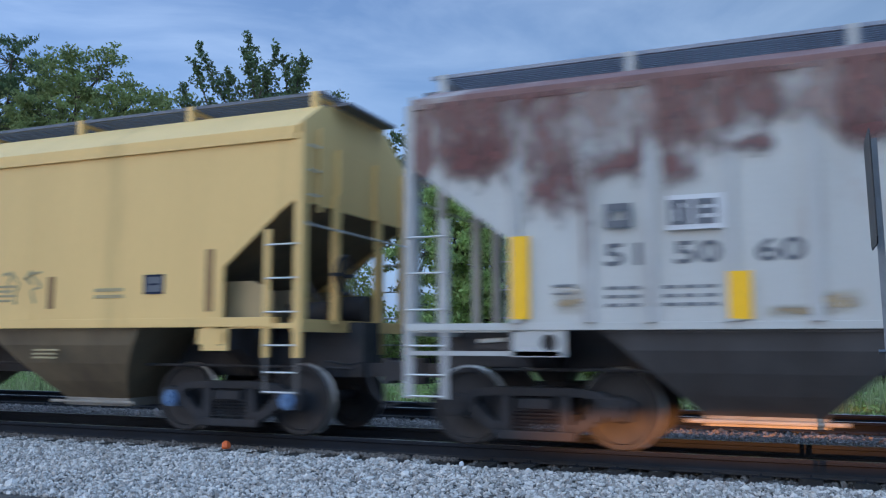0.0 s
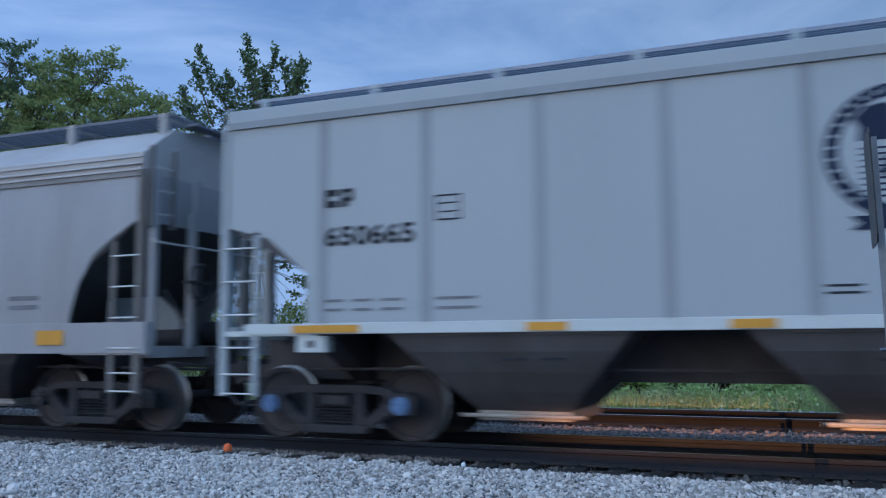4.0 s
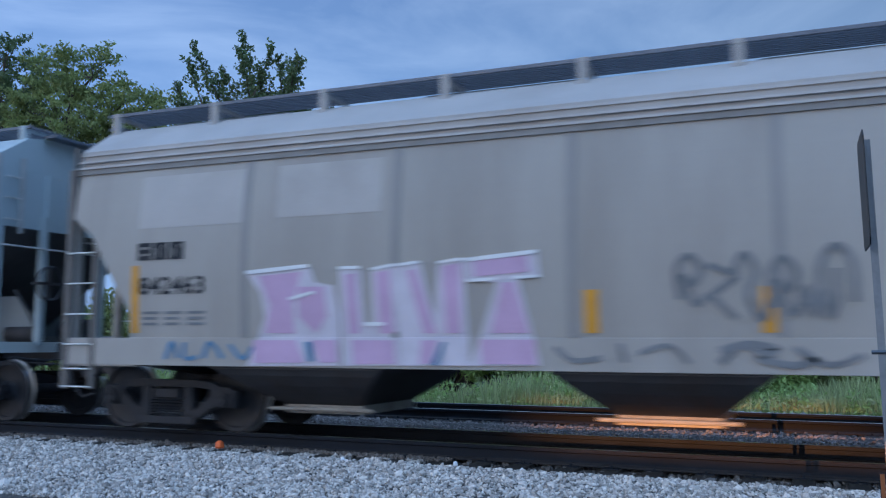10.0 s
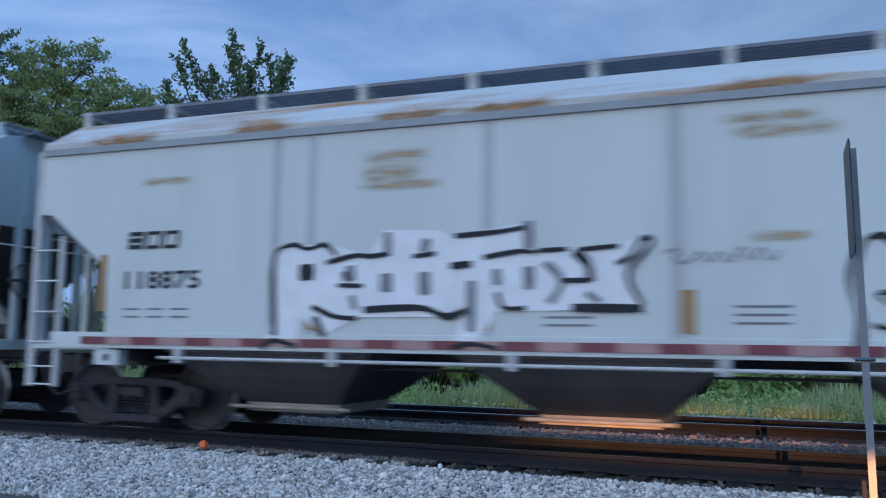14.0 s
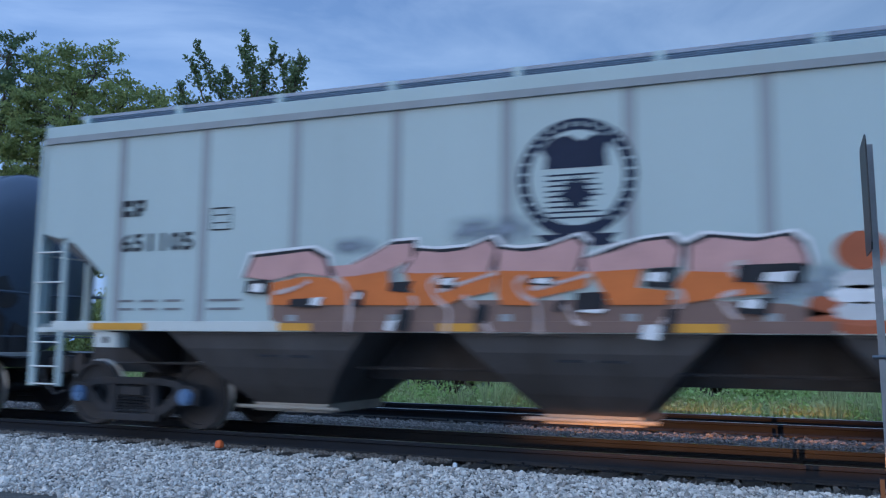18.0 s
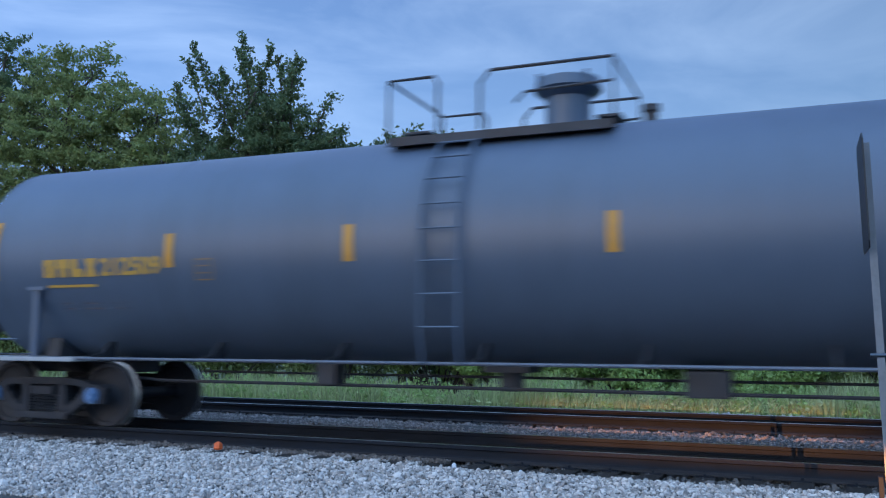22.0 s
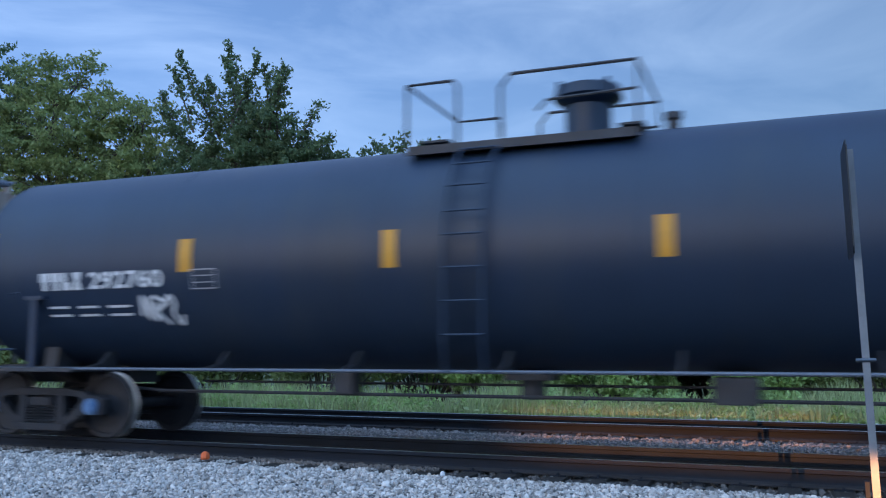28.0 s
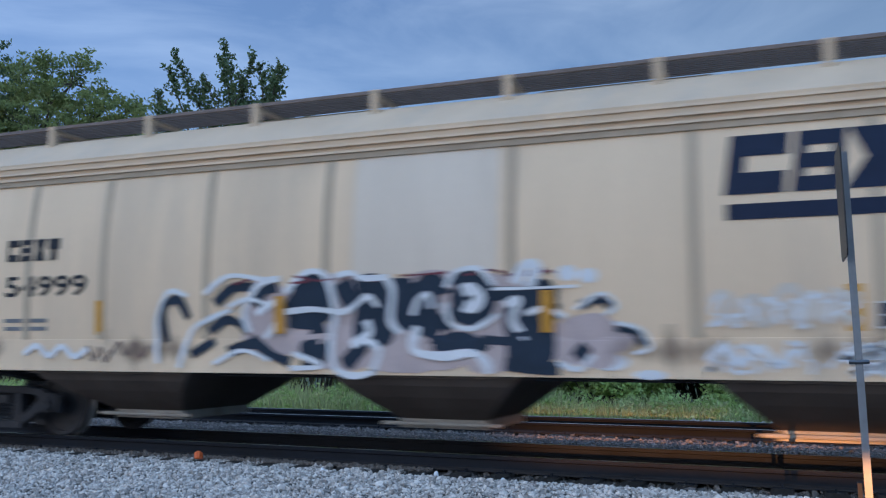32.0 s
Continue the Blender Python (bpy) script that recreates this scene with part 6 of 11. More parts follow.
def yellow_wagon():
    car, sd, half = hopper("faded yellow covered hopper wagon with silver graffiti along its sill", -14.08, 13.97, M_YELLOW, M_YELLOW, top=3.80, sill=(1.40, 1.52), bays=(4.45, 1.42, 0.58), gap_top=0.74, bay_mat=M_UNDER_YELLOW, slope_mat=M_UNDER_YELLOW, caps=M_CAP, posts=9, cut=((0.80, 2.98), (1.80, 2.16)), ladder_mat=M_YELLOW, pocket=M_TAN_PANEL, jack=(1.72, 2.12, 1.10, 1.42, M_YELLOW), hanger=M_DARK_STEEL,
                           seams=[4.52, 7.81, 10.31, 13.0], seam_w=0.05, seam_proud=0.003)
    blocks(sd, "company_mark", M_BLACK_INK, 2.50 - half, 2.69, 0.90, 0.31, ("ring", "posts", "comb"), "black company mark")
    sd.text("wagon_number", M_BLACK_INK, "51305", 2.47 - half, 2.17, 1.31, 0.30)
    sd.print_box("print_box", M_BLACK_INK, 4.08 - half, 4.36 - half, 2.45, 2.70)
    sd.lines("small_print", M_BLACK_INK, 2.64 - half, 3.43 - half, 1.77, 1.99, 2, 4, cols=2)
    tape(sd, M_OLD_AMBER, half, [(2.07, 1.79, 2.62, 0.09), (5.0, 1.76, 2.1, 0.09), (10.44, 1.76, 2.14, 0.13), (13.29, 1.67, 2.12, 0.13), (16.0, 1.6, 2.4, 0.12)], "faded brown reflective strip")
    mauve = M_SPRAY_MAUVE
    spray(sd, half, M_SPRAY_WHITE, 0.012, "white sprayed letter body", [(0.36, [(4.93, 2.14), (4.95, 1.57)]), (0.192, [(5.15, 1.99), (5.65, 2.13), (5.89, 2.36)]), (0.391, [(5.41, 1.82), (5.54, 1.64)]), (0.33, [(5.59, 1.73), (6.39, 1.73), (7.01, 1.84), (7.38, 1.96)]), (0.263, [(6.7, 1.62), (7.38, 1.61)]), (0.238, [(7.95, 1.9), (7.97, 1.64)]), (0.39, [(8.72, 1.87), (9, 1.92), (9.03, 1.54)]), (0.156, [(9.83, 1.6), (10.09, 2.02), (10.38, 1.59)]), (0.149, [(4.83, 1.61), (7.88, 1.58), (10.49, 1.56)])])
    spray(sd, half, M_SPRAY_LAVENDER, 0.016, "lavender sprayed letter body", [(0.363, [(5.92, 2.06), (5.91, 2.34), (6.14, 2.53), (6.38, 2.41), (6.4, 2.01)]), (0.273, [(9.14, 2.41), (9.41, 2.4), (9.48, 2.25)]), (0.225, [(9.17, 2.07), (9.54, 2.08), (9.55, 1.61)])])
    spray(sd, half, M_SPRAY_SILVER, 0.02, "silver-green sprayed letter body", [(0.388, [(6.61, 2.5), (6.63, 2.14)]), (0.372, [(6.94, 2.56), (7, 2.29)]), (0.279, [(6.7, 2.05), (7.3, 2.17), (7.78, 2.08)]), (0.362, [(7.49, 2.41), (8.02, 2.43), (8.41, 2.32), (8.51, 2.01)]), (0.26, [(8.71, 2.41), (8.84, 2.17)])])
    fills(sd, half, M_YELLOW, 0.026, "bare yellow inside a letter", [[(6.24, 2.26), (6.22, 2.16), (6.17, 2.1), (6.11, 2.1), (6.06, 2.16), (6.04, 2.26), (6.06, 2.36), (6.11, 2.42), (6.17, 2.42), (6.22, 2.35)], [(8.27, 2.05), (8.25, 1.98), (8.22, 1.94), (8.18, 1.94), (8.14, 1.98), (8.13, 2.05), (8.14, 2.12), (8.18, 2.16), (8.22, 2.16), (8.25, 2.12)]])
    spray(sd, half, mauve, 0.03, "brown outline stroke", [(0.061, [(4.79, 2.26), (5.17, 2.29), (5.15, 2.04), (5.65, 2.14), (5.97, 2.58), (6.3, 2.61), (6.47, 2.45)]), (0.054, [(6.49, 2.56), (6.88, 2.61), (7.07, 2.67), (7.21, 2.48)]), (0.097, [(7.3, 2.48), (7.67, 2.53), (8.17, 2.58), (8.52, 2.31)]), (0.081, [(8.84, 2.53), (9.24, 2.59), (9.53, 2.5), (9.59, 2.28), (9.4, 2.16)]), (0.091, [(9.1, 2.11), (9.67, 2.15), (9.68, 1.85), (9.54, 1.61)]), (0.072, [(6.3, 2.11), (6.4, 1.94), (6.85, 1.93), (7.32, 2.05), (7.47, 1.68)]), (0.076, [(5.5, 2.03), (5.74, 1.75), (6.28, 1.66)]), (0.14, [(8.09, 2.22), (8.16, 2.01)]), (0.126, [(8.07, 1.82), (8.32, 1.82)]), (0.052, [(9.1, 1.98), (9.43, 1.92)])])
    spray(sd, half, mauve, 0.03, "brown outline stroke", [(0.104, [(9.16, 1.75), (9.12, 1.6)]), (0.042, [(9.83, 1.65), (10.09, 2.07), (10.28, 1.94), (10.39, 1.7)]), (0.069, [(10.03, 1.8), (10.16, 1.83)]), (0.054, [(6.86, 1.79), (6.87, 1.68), (7.01, 1.72)]), (0.07, [(4.83, 1.63), (5.24, 1.67)]), (0.047, [(8.7, 1.59), (8.97, 1.64)])])
    sd.scrawl("faint_tag", M_YELLOW_DULL, 11.5 - half, 13.2 - half, 1.7, 2.3, 8, 0.05, 46, label="faint grey worn drawing")
    sd.lines("small_print", M_YELLOW_DULL, 12.1 - half, 12.75 - half, 1.78, 2.05, 4, 8)
    sd.lines("small_print", M_YELLOW_DULL, 14.15 - half, 14.75 - half, 1.80, 1.98, 2, 9)
    sd.bar("print_panel", M_SEAM_DARK, 15.0 - half, 15.33 - half, 1.84, 2.10, proud=0.008, label="dark stencil panel")
    sd.print_box("print_box", M_NAVY, 15.0 - half, 15.33 - half, 1.84, 2.10, w=0.03, rows=1, proud=0.012)
    for d in (4.1, 8.5, 13.0):
        sd.lines("hopper_print", M_YELLOW_DULL, d - half, d + 0.55 - half, 0.98, 1.14, 3, 7, proud=-0.06)


def new_grey_wagon(centre, spacing, paint, label, number):
    car, sd, half = hopper(label, centre, spacing, paint, paint, top=4.02, roof_edge=4.22, peak=4.46, board=4.54, grating=M_WALK_PALE, sill=(1.33, 1.46), cut=((1.17, 2.70), (1.95, 2.06)), bays=(4.0, 1.45, 0.55), gap_top=0.74, caps=M_CAP, posts=10, bay_foot=0.44, bay_mat=M_UNDER,
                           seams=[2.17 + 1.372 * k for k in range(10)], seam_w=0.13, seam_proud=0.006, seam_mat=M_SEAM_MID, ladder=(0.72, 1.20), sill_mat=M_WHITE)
    blocks(sd, "company_mark", M_BLACK_INK, 2.2 - half, 2.86, 0.42, 0.22, ("open", "flag"), "black company mark")
    sd.text("wagon_number", M_BLACK_INK, number, 2.2 - half, 2.38, 1.2, 0.25, bold=0.03)
    sd.print_box("print_box", M_BLACK_INK, 3.66 - half, 3.98 - half, 2.62, 2.92, w=0.02, rows=2)
    sd.lines("small_print", M_SPRAY_DARK, 2.2 - half, 3.35 - half, 1.60, 1.82, 2, 4, cols=3, fill=0.3)
    sd.lines("small_print", M_SPRAY_DARK, 3.66 - half, 4.22 - half, 1.60, 1.82, 2, 6, fill=0.3)
    for d, w, z in ((7.75, 0.42, 1.66), (9.15, 0.36, 1.66), (12.7, 0.5, 1.75), (15.0, 0.26, 1.75)):
        sd.lines("small_print", M_BLACK_INK, d - half, d + w - half, z, z + 0.14, 2, int(d), fill=0.35)
    sd.lines("small_print", M_BLACK_INK, 13.55 - half, 14.25 - half, 1.86, 2.1, 3, 7, fill=0.3)
    emblem(sd, 8.45 - half, 3.02, 0.66, M_NAVY, paint, "round dark blue company emblem")
    for a, b in ((1.77, 2.68), (4.74, 5.20), (6.86, 7.30), (9.46, 9.95), (11.72, 12.2), (14.21, 15.12)):
        sd.bar("amber_sill_tape", M_AMBER, a - half, b - half, 1.345, 1.435, proud=0.02, label="amber reflective strip on the sill")
    for d in (4.4, 8.2, 12.2):
        sd.lines("hopper_print", M_BLACK_INK, d - half, d + 0.9 - half, 1.02, 1.08, 1, 7, proud=-0.07, fill=0.5, cols=2)
    return car, sd, half


def centre_flow(centre, spacing, paint, roof, label, cut=((0.75, 2.91), (1.10, 2.64), (1.45, 2.10), (1.77, 1.61), (1.80, 1.30)), end=0.75, ladder=(0.68, 1.15), grating=None, slope_mat=None, sill=(0.90, 1.26), bays=(4.35, 1.2, 0.56), cap=None, bay_mat=None, seams=None, seam_mat=None, ladder_mat=None):
    return hopper(label, centre, spacing, paint, roof, top=3.58, roof_edge=3.86, peak=4.36, board=4.53, sill=sill, cut=cut, end=end, grating=grating, slope_mat=slope_mat, bays=bays, hw=bulged, posts=10, caps=cap, gap_top=0.89, ridges=((3.60, 0.03, 0.06), (3.69, 0.03, 0.06), (3.79, 0.035, 0.06)),
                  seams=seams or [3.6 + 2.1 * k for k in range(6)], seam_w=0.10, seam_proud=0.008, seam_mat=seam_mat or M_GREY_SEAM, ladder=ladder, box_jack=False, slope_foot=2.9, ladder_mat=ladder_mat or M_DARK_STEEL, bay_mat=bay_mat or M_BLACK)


def old_grey_wagon():
    car, sd, half = centre_flow(-48.56, 13.61, M_GREY, M_GREY_PALE, "weathered grey round-sided covered hopper wagon with cyan graffiti", cut=((0.89, 2.90), (1.27, 2.68), (1.61, 2.44), (1.87, 2.05), (2.03, 1.61), (2.05, 1.50)), end=0.88, ladder=(0.84, 1.28), sill=(1.10, 1.52))
    sd.text("wagon_number", M_SPRAY_DARK, "850195", 3.43 - half, 2.02, 1.47, 0.27, bold=0.03)
    sd.bar("mark_patch", M_GREY_PALE, 3.30 - half, 4.37 - half, 2.58, 2.88, proud=0.006, label="pale paint patch behind the company mark")
    blocks(sd, "company_mark", M_SPRAY_MAUVE, 3.40 - half, 2.60, 0.80, 0.24, ("slits", "posts", "posts"), "smudged dark company mark", proud=0.012)
    for a, b, z in ((2.04, 3.31, 2.70), (2.04, 2.61, 2.30), (4.4, 4.9, 2.68)):
        s = Shape()
        sd.stroke(s, [(a - half, z), ((a + b) / 2 - half, z - 0.01), (b - half, z + 0.02)], 0.022, 0.008)
        part("scratch", s, M_BLACK_INK, car, "long dark scratch")
    sd.strokes(["loop", "wave", "wave", "hook", "wave"], row(half, (1.2, 1.7, 2.75, 3.12), (1.3, 2.0, 2.85, 3.1), (1.2, 1.95, 2.6, 2.85), (1.4, 1.9, 2.3, 2.65), (1.6, 2.05, 2.22, 2.4)), [(M_SPRAY_PALE, 0.09)], name="tag_stroke", label="faint white sprayed scribble")
    sd.balloons(puffs(half, (3.64, 3.95, 1.60, 1.78),), [("graffiti_dot", M_SPRAY_BALL, 0.0)], 14, label="rust-orange sprayed dot")
    sd.strokes(["wave", "wave", "zig"], row(half, (2.48, 2.9, 1.63, 1.84), (2.85, 3.3, 1.62, 1.86), (3.2, 3.5, 1.62, 1.82)), [(M_SPRAY_WHITE, 0.10)], base=0.014, name="tag_stroke", label="white sprayed tag")
    sd.strokes(["wave"], row(half, (3.75, 4.2, 1.58, 1.70)), [(M_SPRAY_WHITE, 0.10)], base=0.016, name="tag_stroke", label="white sprayed tag")
    sd.bar("amber_sill_tape", M_BRIGHT_AMBER, 2.12 - half, 2.57 - half, 1.28, 1.46, proud=0.02, label="amber reflective strip")
    sd.bar("amber_sill_tape", M_AMBER, 15.11 - half, 15.60 - half, 1.22, 1.42, proud=0.02, label="amber reflective strip")
    sd.bar("amber_sill_tape", M_AMBER, 12.5 - half, 12.85 - half, 1.16, 1.24, proud=0.05, label="amber reflective strip")
    sd.bar("pale_patch", M_GREY_PALE, 1.80 - half, 2.04 - half, 1.14, 1.50, proud=0.016, label="pale bracket plate on the sill")
    sd.balloons(puffs(half, (4.0, 4.9, 1.12, 1.5), (4.7, 5.2, 1.7, 2.2), (5.2, 6.0, 1.6, 2.42), (6.3, 7.4, 1.5, 2.4), (7.6, 8.7, 1.4, 2.4), (8.9, 10.0, 1.4, 2.4), (10.2, 11.2, 1.5, 2.42), (11.3, 12.3, 1.5, 2.44), (12.2, 13.0, 1.3, 2.1)), [("graffiti_glow", M_SPRAY_BALL, 0.02)], 12, wob=0.12, label="rust-orange sprayed cloud")
    sd.strokes(["arch", "loop", "arch", "zig", "arch", "hammer", "arch"], row(half, (4.6, 5.6, 1.22, 2.1), (5.9, 6.7, 1.22, 2.15), (6.95, 7.8, 1.22, 2.15), (8.1, 8.9, 1.22, 2.15), (9.2, 10.0, 1.22, 2.15), (10.3, 11.1, 1.22, 2.15), (11.4, 12.2, 1.22, 2.15)), [(M_SPRAY_CREAM, 0.50), (M_SPRAY_NAVY, 0.43), (M_SPRAY_CYAN, 0.36)], base=0.014, label="fat cyan letter edged in navy and cream")
    sd.balloons(puffs(half, (11.2, 12.2, 1.12, 1.5), (12.0, 13.15, 1.12, 1.46)), [("graffiti_fill", M_SPRAY_CYAN, 0.0)], 17, base=0.03, label="cyan sprayed foot of a letter")
    sd.strokes(["hook", "wave", "wave"], row(half, (12.6, 12.95, 1.75, 2.1), (12.75, 13.3, 1.65, 1.85), (13.1, 13.6, 1.7, 1.8)), [(M_SPRAY_BLACK, 0.03)], name="tag_stroke", label="thin black sprayed tag")
    sd.bar("print_patch", M_BLACK_INK, 13.78 - half, 14.29 - half, 1.74, 2.02, proud=0.006, label="black stencilled box")
    sd.print_box("print_box", M_WHITE_INK, 13.75 - half, 14.32 - half, 1.71, 2.05, w=0.025, rows=1, proud=0.012)
    sd.bar("pale_patch", M_GREY_PALE, 13.37 - half, 13.90 - half, 1.14, 1.46, proud=0.016, label="pale paint patch")
    sd.lines("small_print", M_SPRAY_DARK, 14.55 - half, 15.2 - half, 1.72, 1.98, 2, 5)
    sd.lines("small_print", M_SPRAY_DARK, 3.5 - half, 4.1 - half, 1.22, 1.4, 2, 5, proud=0.016)


RED_WORD = [(1.69, 2.28, 1.0, 1), (2.36, 2.95, 1.0, 2), (3.07, 3.70, 1.0, 2), (3.74, 4.20, 0.72, 2), (4.25, 4.42, 0.95, 0), (4.50, 4.68, 1.0, 0)]


def red_wordmark(sd, half, back):
    """The slanted red wordmark as plain blocks: (d0, d1, share of the height, kind of opening)."""
    z0, lean = 2.84, 0.20
    for d0, d1, k, opening in RED_WORD:
        h, a, b = 0.61 * k, d0 - half - 0.02, d1 - half - 0.10
        pts = [(a + 0.06, z0), (b - 0.05, z0), (b, z0 + 0.06), (b + lean * h, z0 + h - 0.06), (b + lean * h - 0.05, z0 + h), (a + lean * h + 0.08, z0 + h), (a + lean * h, z0 + h - 0.08), (a, z0 + 0.06)]
        ob = sd.flat("red_letter_shape", M_RED_INK, [pts], 0.012, "slanted red block of a company wordmark")
        if opening:
            m0, m1 = a + (b - a) * 0.36, b + 0.02 if opening == 1 else b - (b - a) * 0.26
            za, zb = (z0 + 0.20 * k, z0 + 0.41 * k) if opening == 1 else (z0 + 0.34 * k, z0 + 0.45 * k)
            s = Shape().add([(m0 + lean * (za - z0), sd.y(za, 0.016), za), (m1 + lean * (za - z0), sd.y(za, 0.016), za), (m1 + lean * (zb - z0), sd.y(zb, 0.016), zb), (m0 + lean * (zb - z0), sd.y(zb, 0.016), zb)], [(0, 1, 2, 3)])
            part("letter_opening", s, back, ob)
            if opening == 2:
                s = Shape().add([(a + (b - a) * 0.40, sd.y(z0, 0.016), z0 - 0.002), (a + (b - a) * 0.66, sd.y(z0, 0.016), z0 - 0.002), (a + (b - a) * 0.70 + 0.04, sd.y(z0 + 0.2, 0.016), z0 + 0.2 * k), (a + (b - a) * 0.45 + 0.04, sd.y(z0 + 0.2, 0.016), z0 + 0.2 * k)], [(0, 1, 2, 3)])
                part("letter_opening", s, back, ob)


WHITE_CUT = ((0.75, 2.93), (0.95, 2.91), (1.97, 2.12), (1.97, 1.33))


def white_wagon(centre, spacing, label, paint, roof):
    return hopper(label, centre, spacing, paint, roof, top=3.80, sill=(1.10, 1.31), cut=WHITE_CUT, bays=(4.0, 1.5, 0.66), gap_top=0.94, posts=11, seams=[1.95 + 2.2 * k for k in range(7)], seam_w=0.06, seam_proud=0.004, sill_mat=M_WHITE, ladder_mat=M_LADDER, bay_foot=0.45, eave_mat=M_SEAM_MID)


def rail_brand_wagon():
    car, sd, half = white_wagon(-65.65, 12.73, "white covered hopper wagon with red lettering and stacked rust stains", M_WHITE, M_WHITE_RUSTY)
    red_wordmark(sd, half, M_WHITE)
    blocks(sd, "company_mark", M_SPRAY_DARK, 2.20 - half, 2.35, 0.74, 0.27, ("slits", "ring", "ring"), "worn grey company mark", thick=0.20)
    sd.print_box("print_box", M_SPRAY_DARK, 4.09 - half, 4.35 - half, 2.25, 2.49, w=0.02)
    rust_blotches(sd, half, [(1.5, 2.7, 2.5, 3.4, 4), (3.4, 4.9, 2.4, 2.9, 3), (3.4, 4.6, 3.3, 3.7, 2), (5.49, 6.76, 2.55, 3.7, 6), (7.69, 9.0, 2.21, 3.41, 8), (9.69, 11.32, 2.12, 3.62, 10), (11.9, 13.42, 2.52, 3.57, 6)], 5)
    rust_blotches(sd, half, [(5.6, 6.6, 2.7, 3.1, 2), (7.8, 8.9, 2.6, 3.2, 4), (9.8, 11.2, 2.6, 3.2, 4), (12.0, 13.3, 2.9, 3.2, 2)], 6, M_RUST_DEEP)
    striped_sill(sd, half, 2.8, 14.3, 1.14, 1.225, 0.44, pale=M_STRIPE_DULL, amber=[(1.87, 2.77), (4.37, 4.84), (8.33, 8.79), (10.86, 11.32), (13.6, 14.1)])
    k = M_SPRAY_BLACK
    spray(sd, half, k, 0.012, "black spiky sprayed stroke", [(0.07, [(2.02, 1.94), (2.14, 1.66), (2.16, 1.38)]), (0.064, [(2.17, 1.61), (2.35, 1.84)]), (0.075, [(2.57, 1.75), (2.72, 1.51), (2.81, 1.37), (2.85, 1.6)]), (0.037, [(2.64, 2.06), (3.03, 2.08)]), (0.06, [(2.79, 2.07), (2.87, 1.91), (3.1, 1.93)]), (0.073, [(3.01, 1.77), (3.2, 1.57), (3.35, 1.5)]), (0.065, [(3.09, 2.05), (3.25, 1.75)]), (0.073, [(3.4, 1.97), (3.49, 1.76), (3.7, 1.43), (3.84, 1.39)]), (0.049, [(3.36, 1.76), (3.67, 1.79)]), (0.061, [(3.91, 2.02), (3.87, 1.77)]), (0.061, [(4.01, 1.68), (3.95, 1.51), (4.21, 1.43), (4.08, 1.31)]), (0.047, [(4.1, 1.71), (4.28, 1.65)]), (0.065, [(4.27, 1.97), (4.4, 1.71), (4.58, 1.67)])])
    spray(sd, half, k, 0.012, "black spiky sprayed stroke", [(0.059, [(4.57, 2), (4.66, 1.8), (4.81, 1.82)]), (0.071, [(4.5, 1.54), (4.73, 1.61), (4.76, 1.36)]), (0.038, [(4.85, 2.06), (5.04, 2.07)]), (0.059, [(4.87, 2.04), (4.95, 1.6)]), (0.065, [(4.78, 1.76), (5.12, 1.81), (5.08, 1.48)]), (0.066, [(5.28, 1.76), (5.6, 1.65)]), (0.062, [(5.37, 1.6), (5.44, 1.43), (5.3, 1.35)])])
    sd.lines("small_print", M_SPRAY_DARK, 2.25 - half, 3.3 - half, 1.92, 2.06, 1, 4, cols=6, fill=0.9)
    sd.strokes(["hook", "wave", "fork", "zig", "wave"], row(half, (6.7, 7.2, 1.9, 2.4), (6.85, 7.3, 1.58, 1.9), (7.3, 7.6, 1.5, 1.9), (7.6, 7.9, 1.65, 1.95), (7.9, 8.2, 1.6, 1.95)), [(M_SPRAY_DARK, 0.04)], name="tag_stroke", label="thin grey-blue sprayed tag")
    spray(sd, half, M_SPRAY_DARK, 0.012, "dark grey looping letter stroke", [(0.096, [(8.28, 1.24), (8.31, 1.66), (8.24, 2), (8.38, 2.14), (8.51, 2), (8.48, 1.62), (8.72, 1.47), (8.84, 1.54)]), (0.096, [(8.59, 1.79), (8.62, 2.05), (8.82, 2.09), (8.91, 1.91), (8.87, 1.61)]), (0.085, [(8.94, 1.98), (9.09, 2.17), (9.28, 2.11), (9.32, 1.77)]), (0.097, [(9.35, 1.9), (9.42, 2.13), (9.65, 2.16), (9.81, 1.96), (9.77, 1.63), (9.58, 1.57)]), (0.08, [(9.79, 2.09), (9.97, 2.18), (10.12, 2.08), (10.12, 1.88)]), (0.098, [(10.25, 1.91), (10.29, 2.17), (10.5, 2.17), (10.67, 1.93), (10.74, 1.61)]), (0.065, [(10.04, 1.81), (10.29, 1.89), (10.54, 1.81), (10.71, 1.61)]), (0.07, [(9.11, 1.71), (9.37, 1.63)])])
    spray(sd, half, M_SPRAY_DARK, 0.012, "dark grey looping letter stroke", [(0.058, [(9.92, 1.69), (10.09, 1.58)]), (0.054, [(10.21, 1.62), (10.37, 1.58)]), (0.052, [(10.73, 1.55), (10.96, 1.53), (11.1, 1.34)]), (0.12, [(9.17, 1.87), (9.28, 1.82)])])
    spray(sd, half, M_SPRAY_PALE, 0.009, "pale grey fill of a looping letter", [(0.145, [(9.57, 2.03), (9.61, 1.66)]), (0.14, [(8.74, 1.99), (8.75, 1.61)]), (0.155, [(9.13, 2.04), (9.16, 1.77)]), (0.128, [(8.39, 2), (8.4, 1.52)]), (0.14, [(10.46, 2.06), (10.6, 1.68)]), (0.186, [(8.59, 1.38), (10.76, 1.33)])])
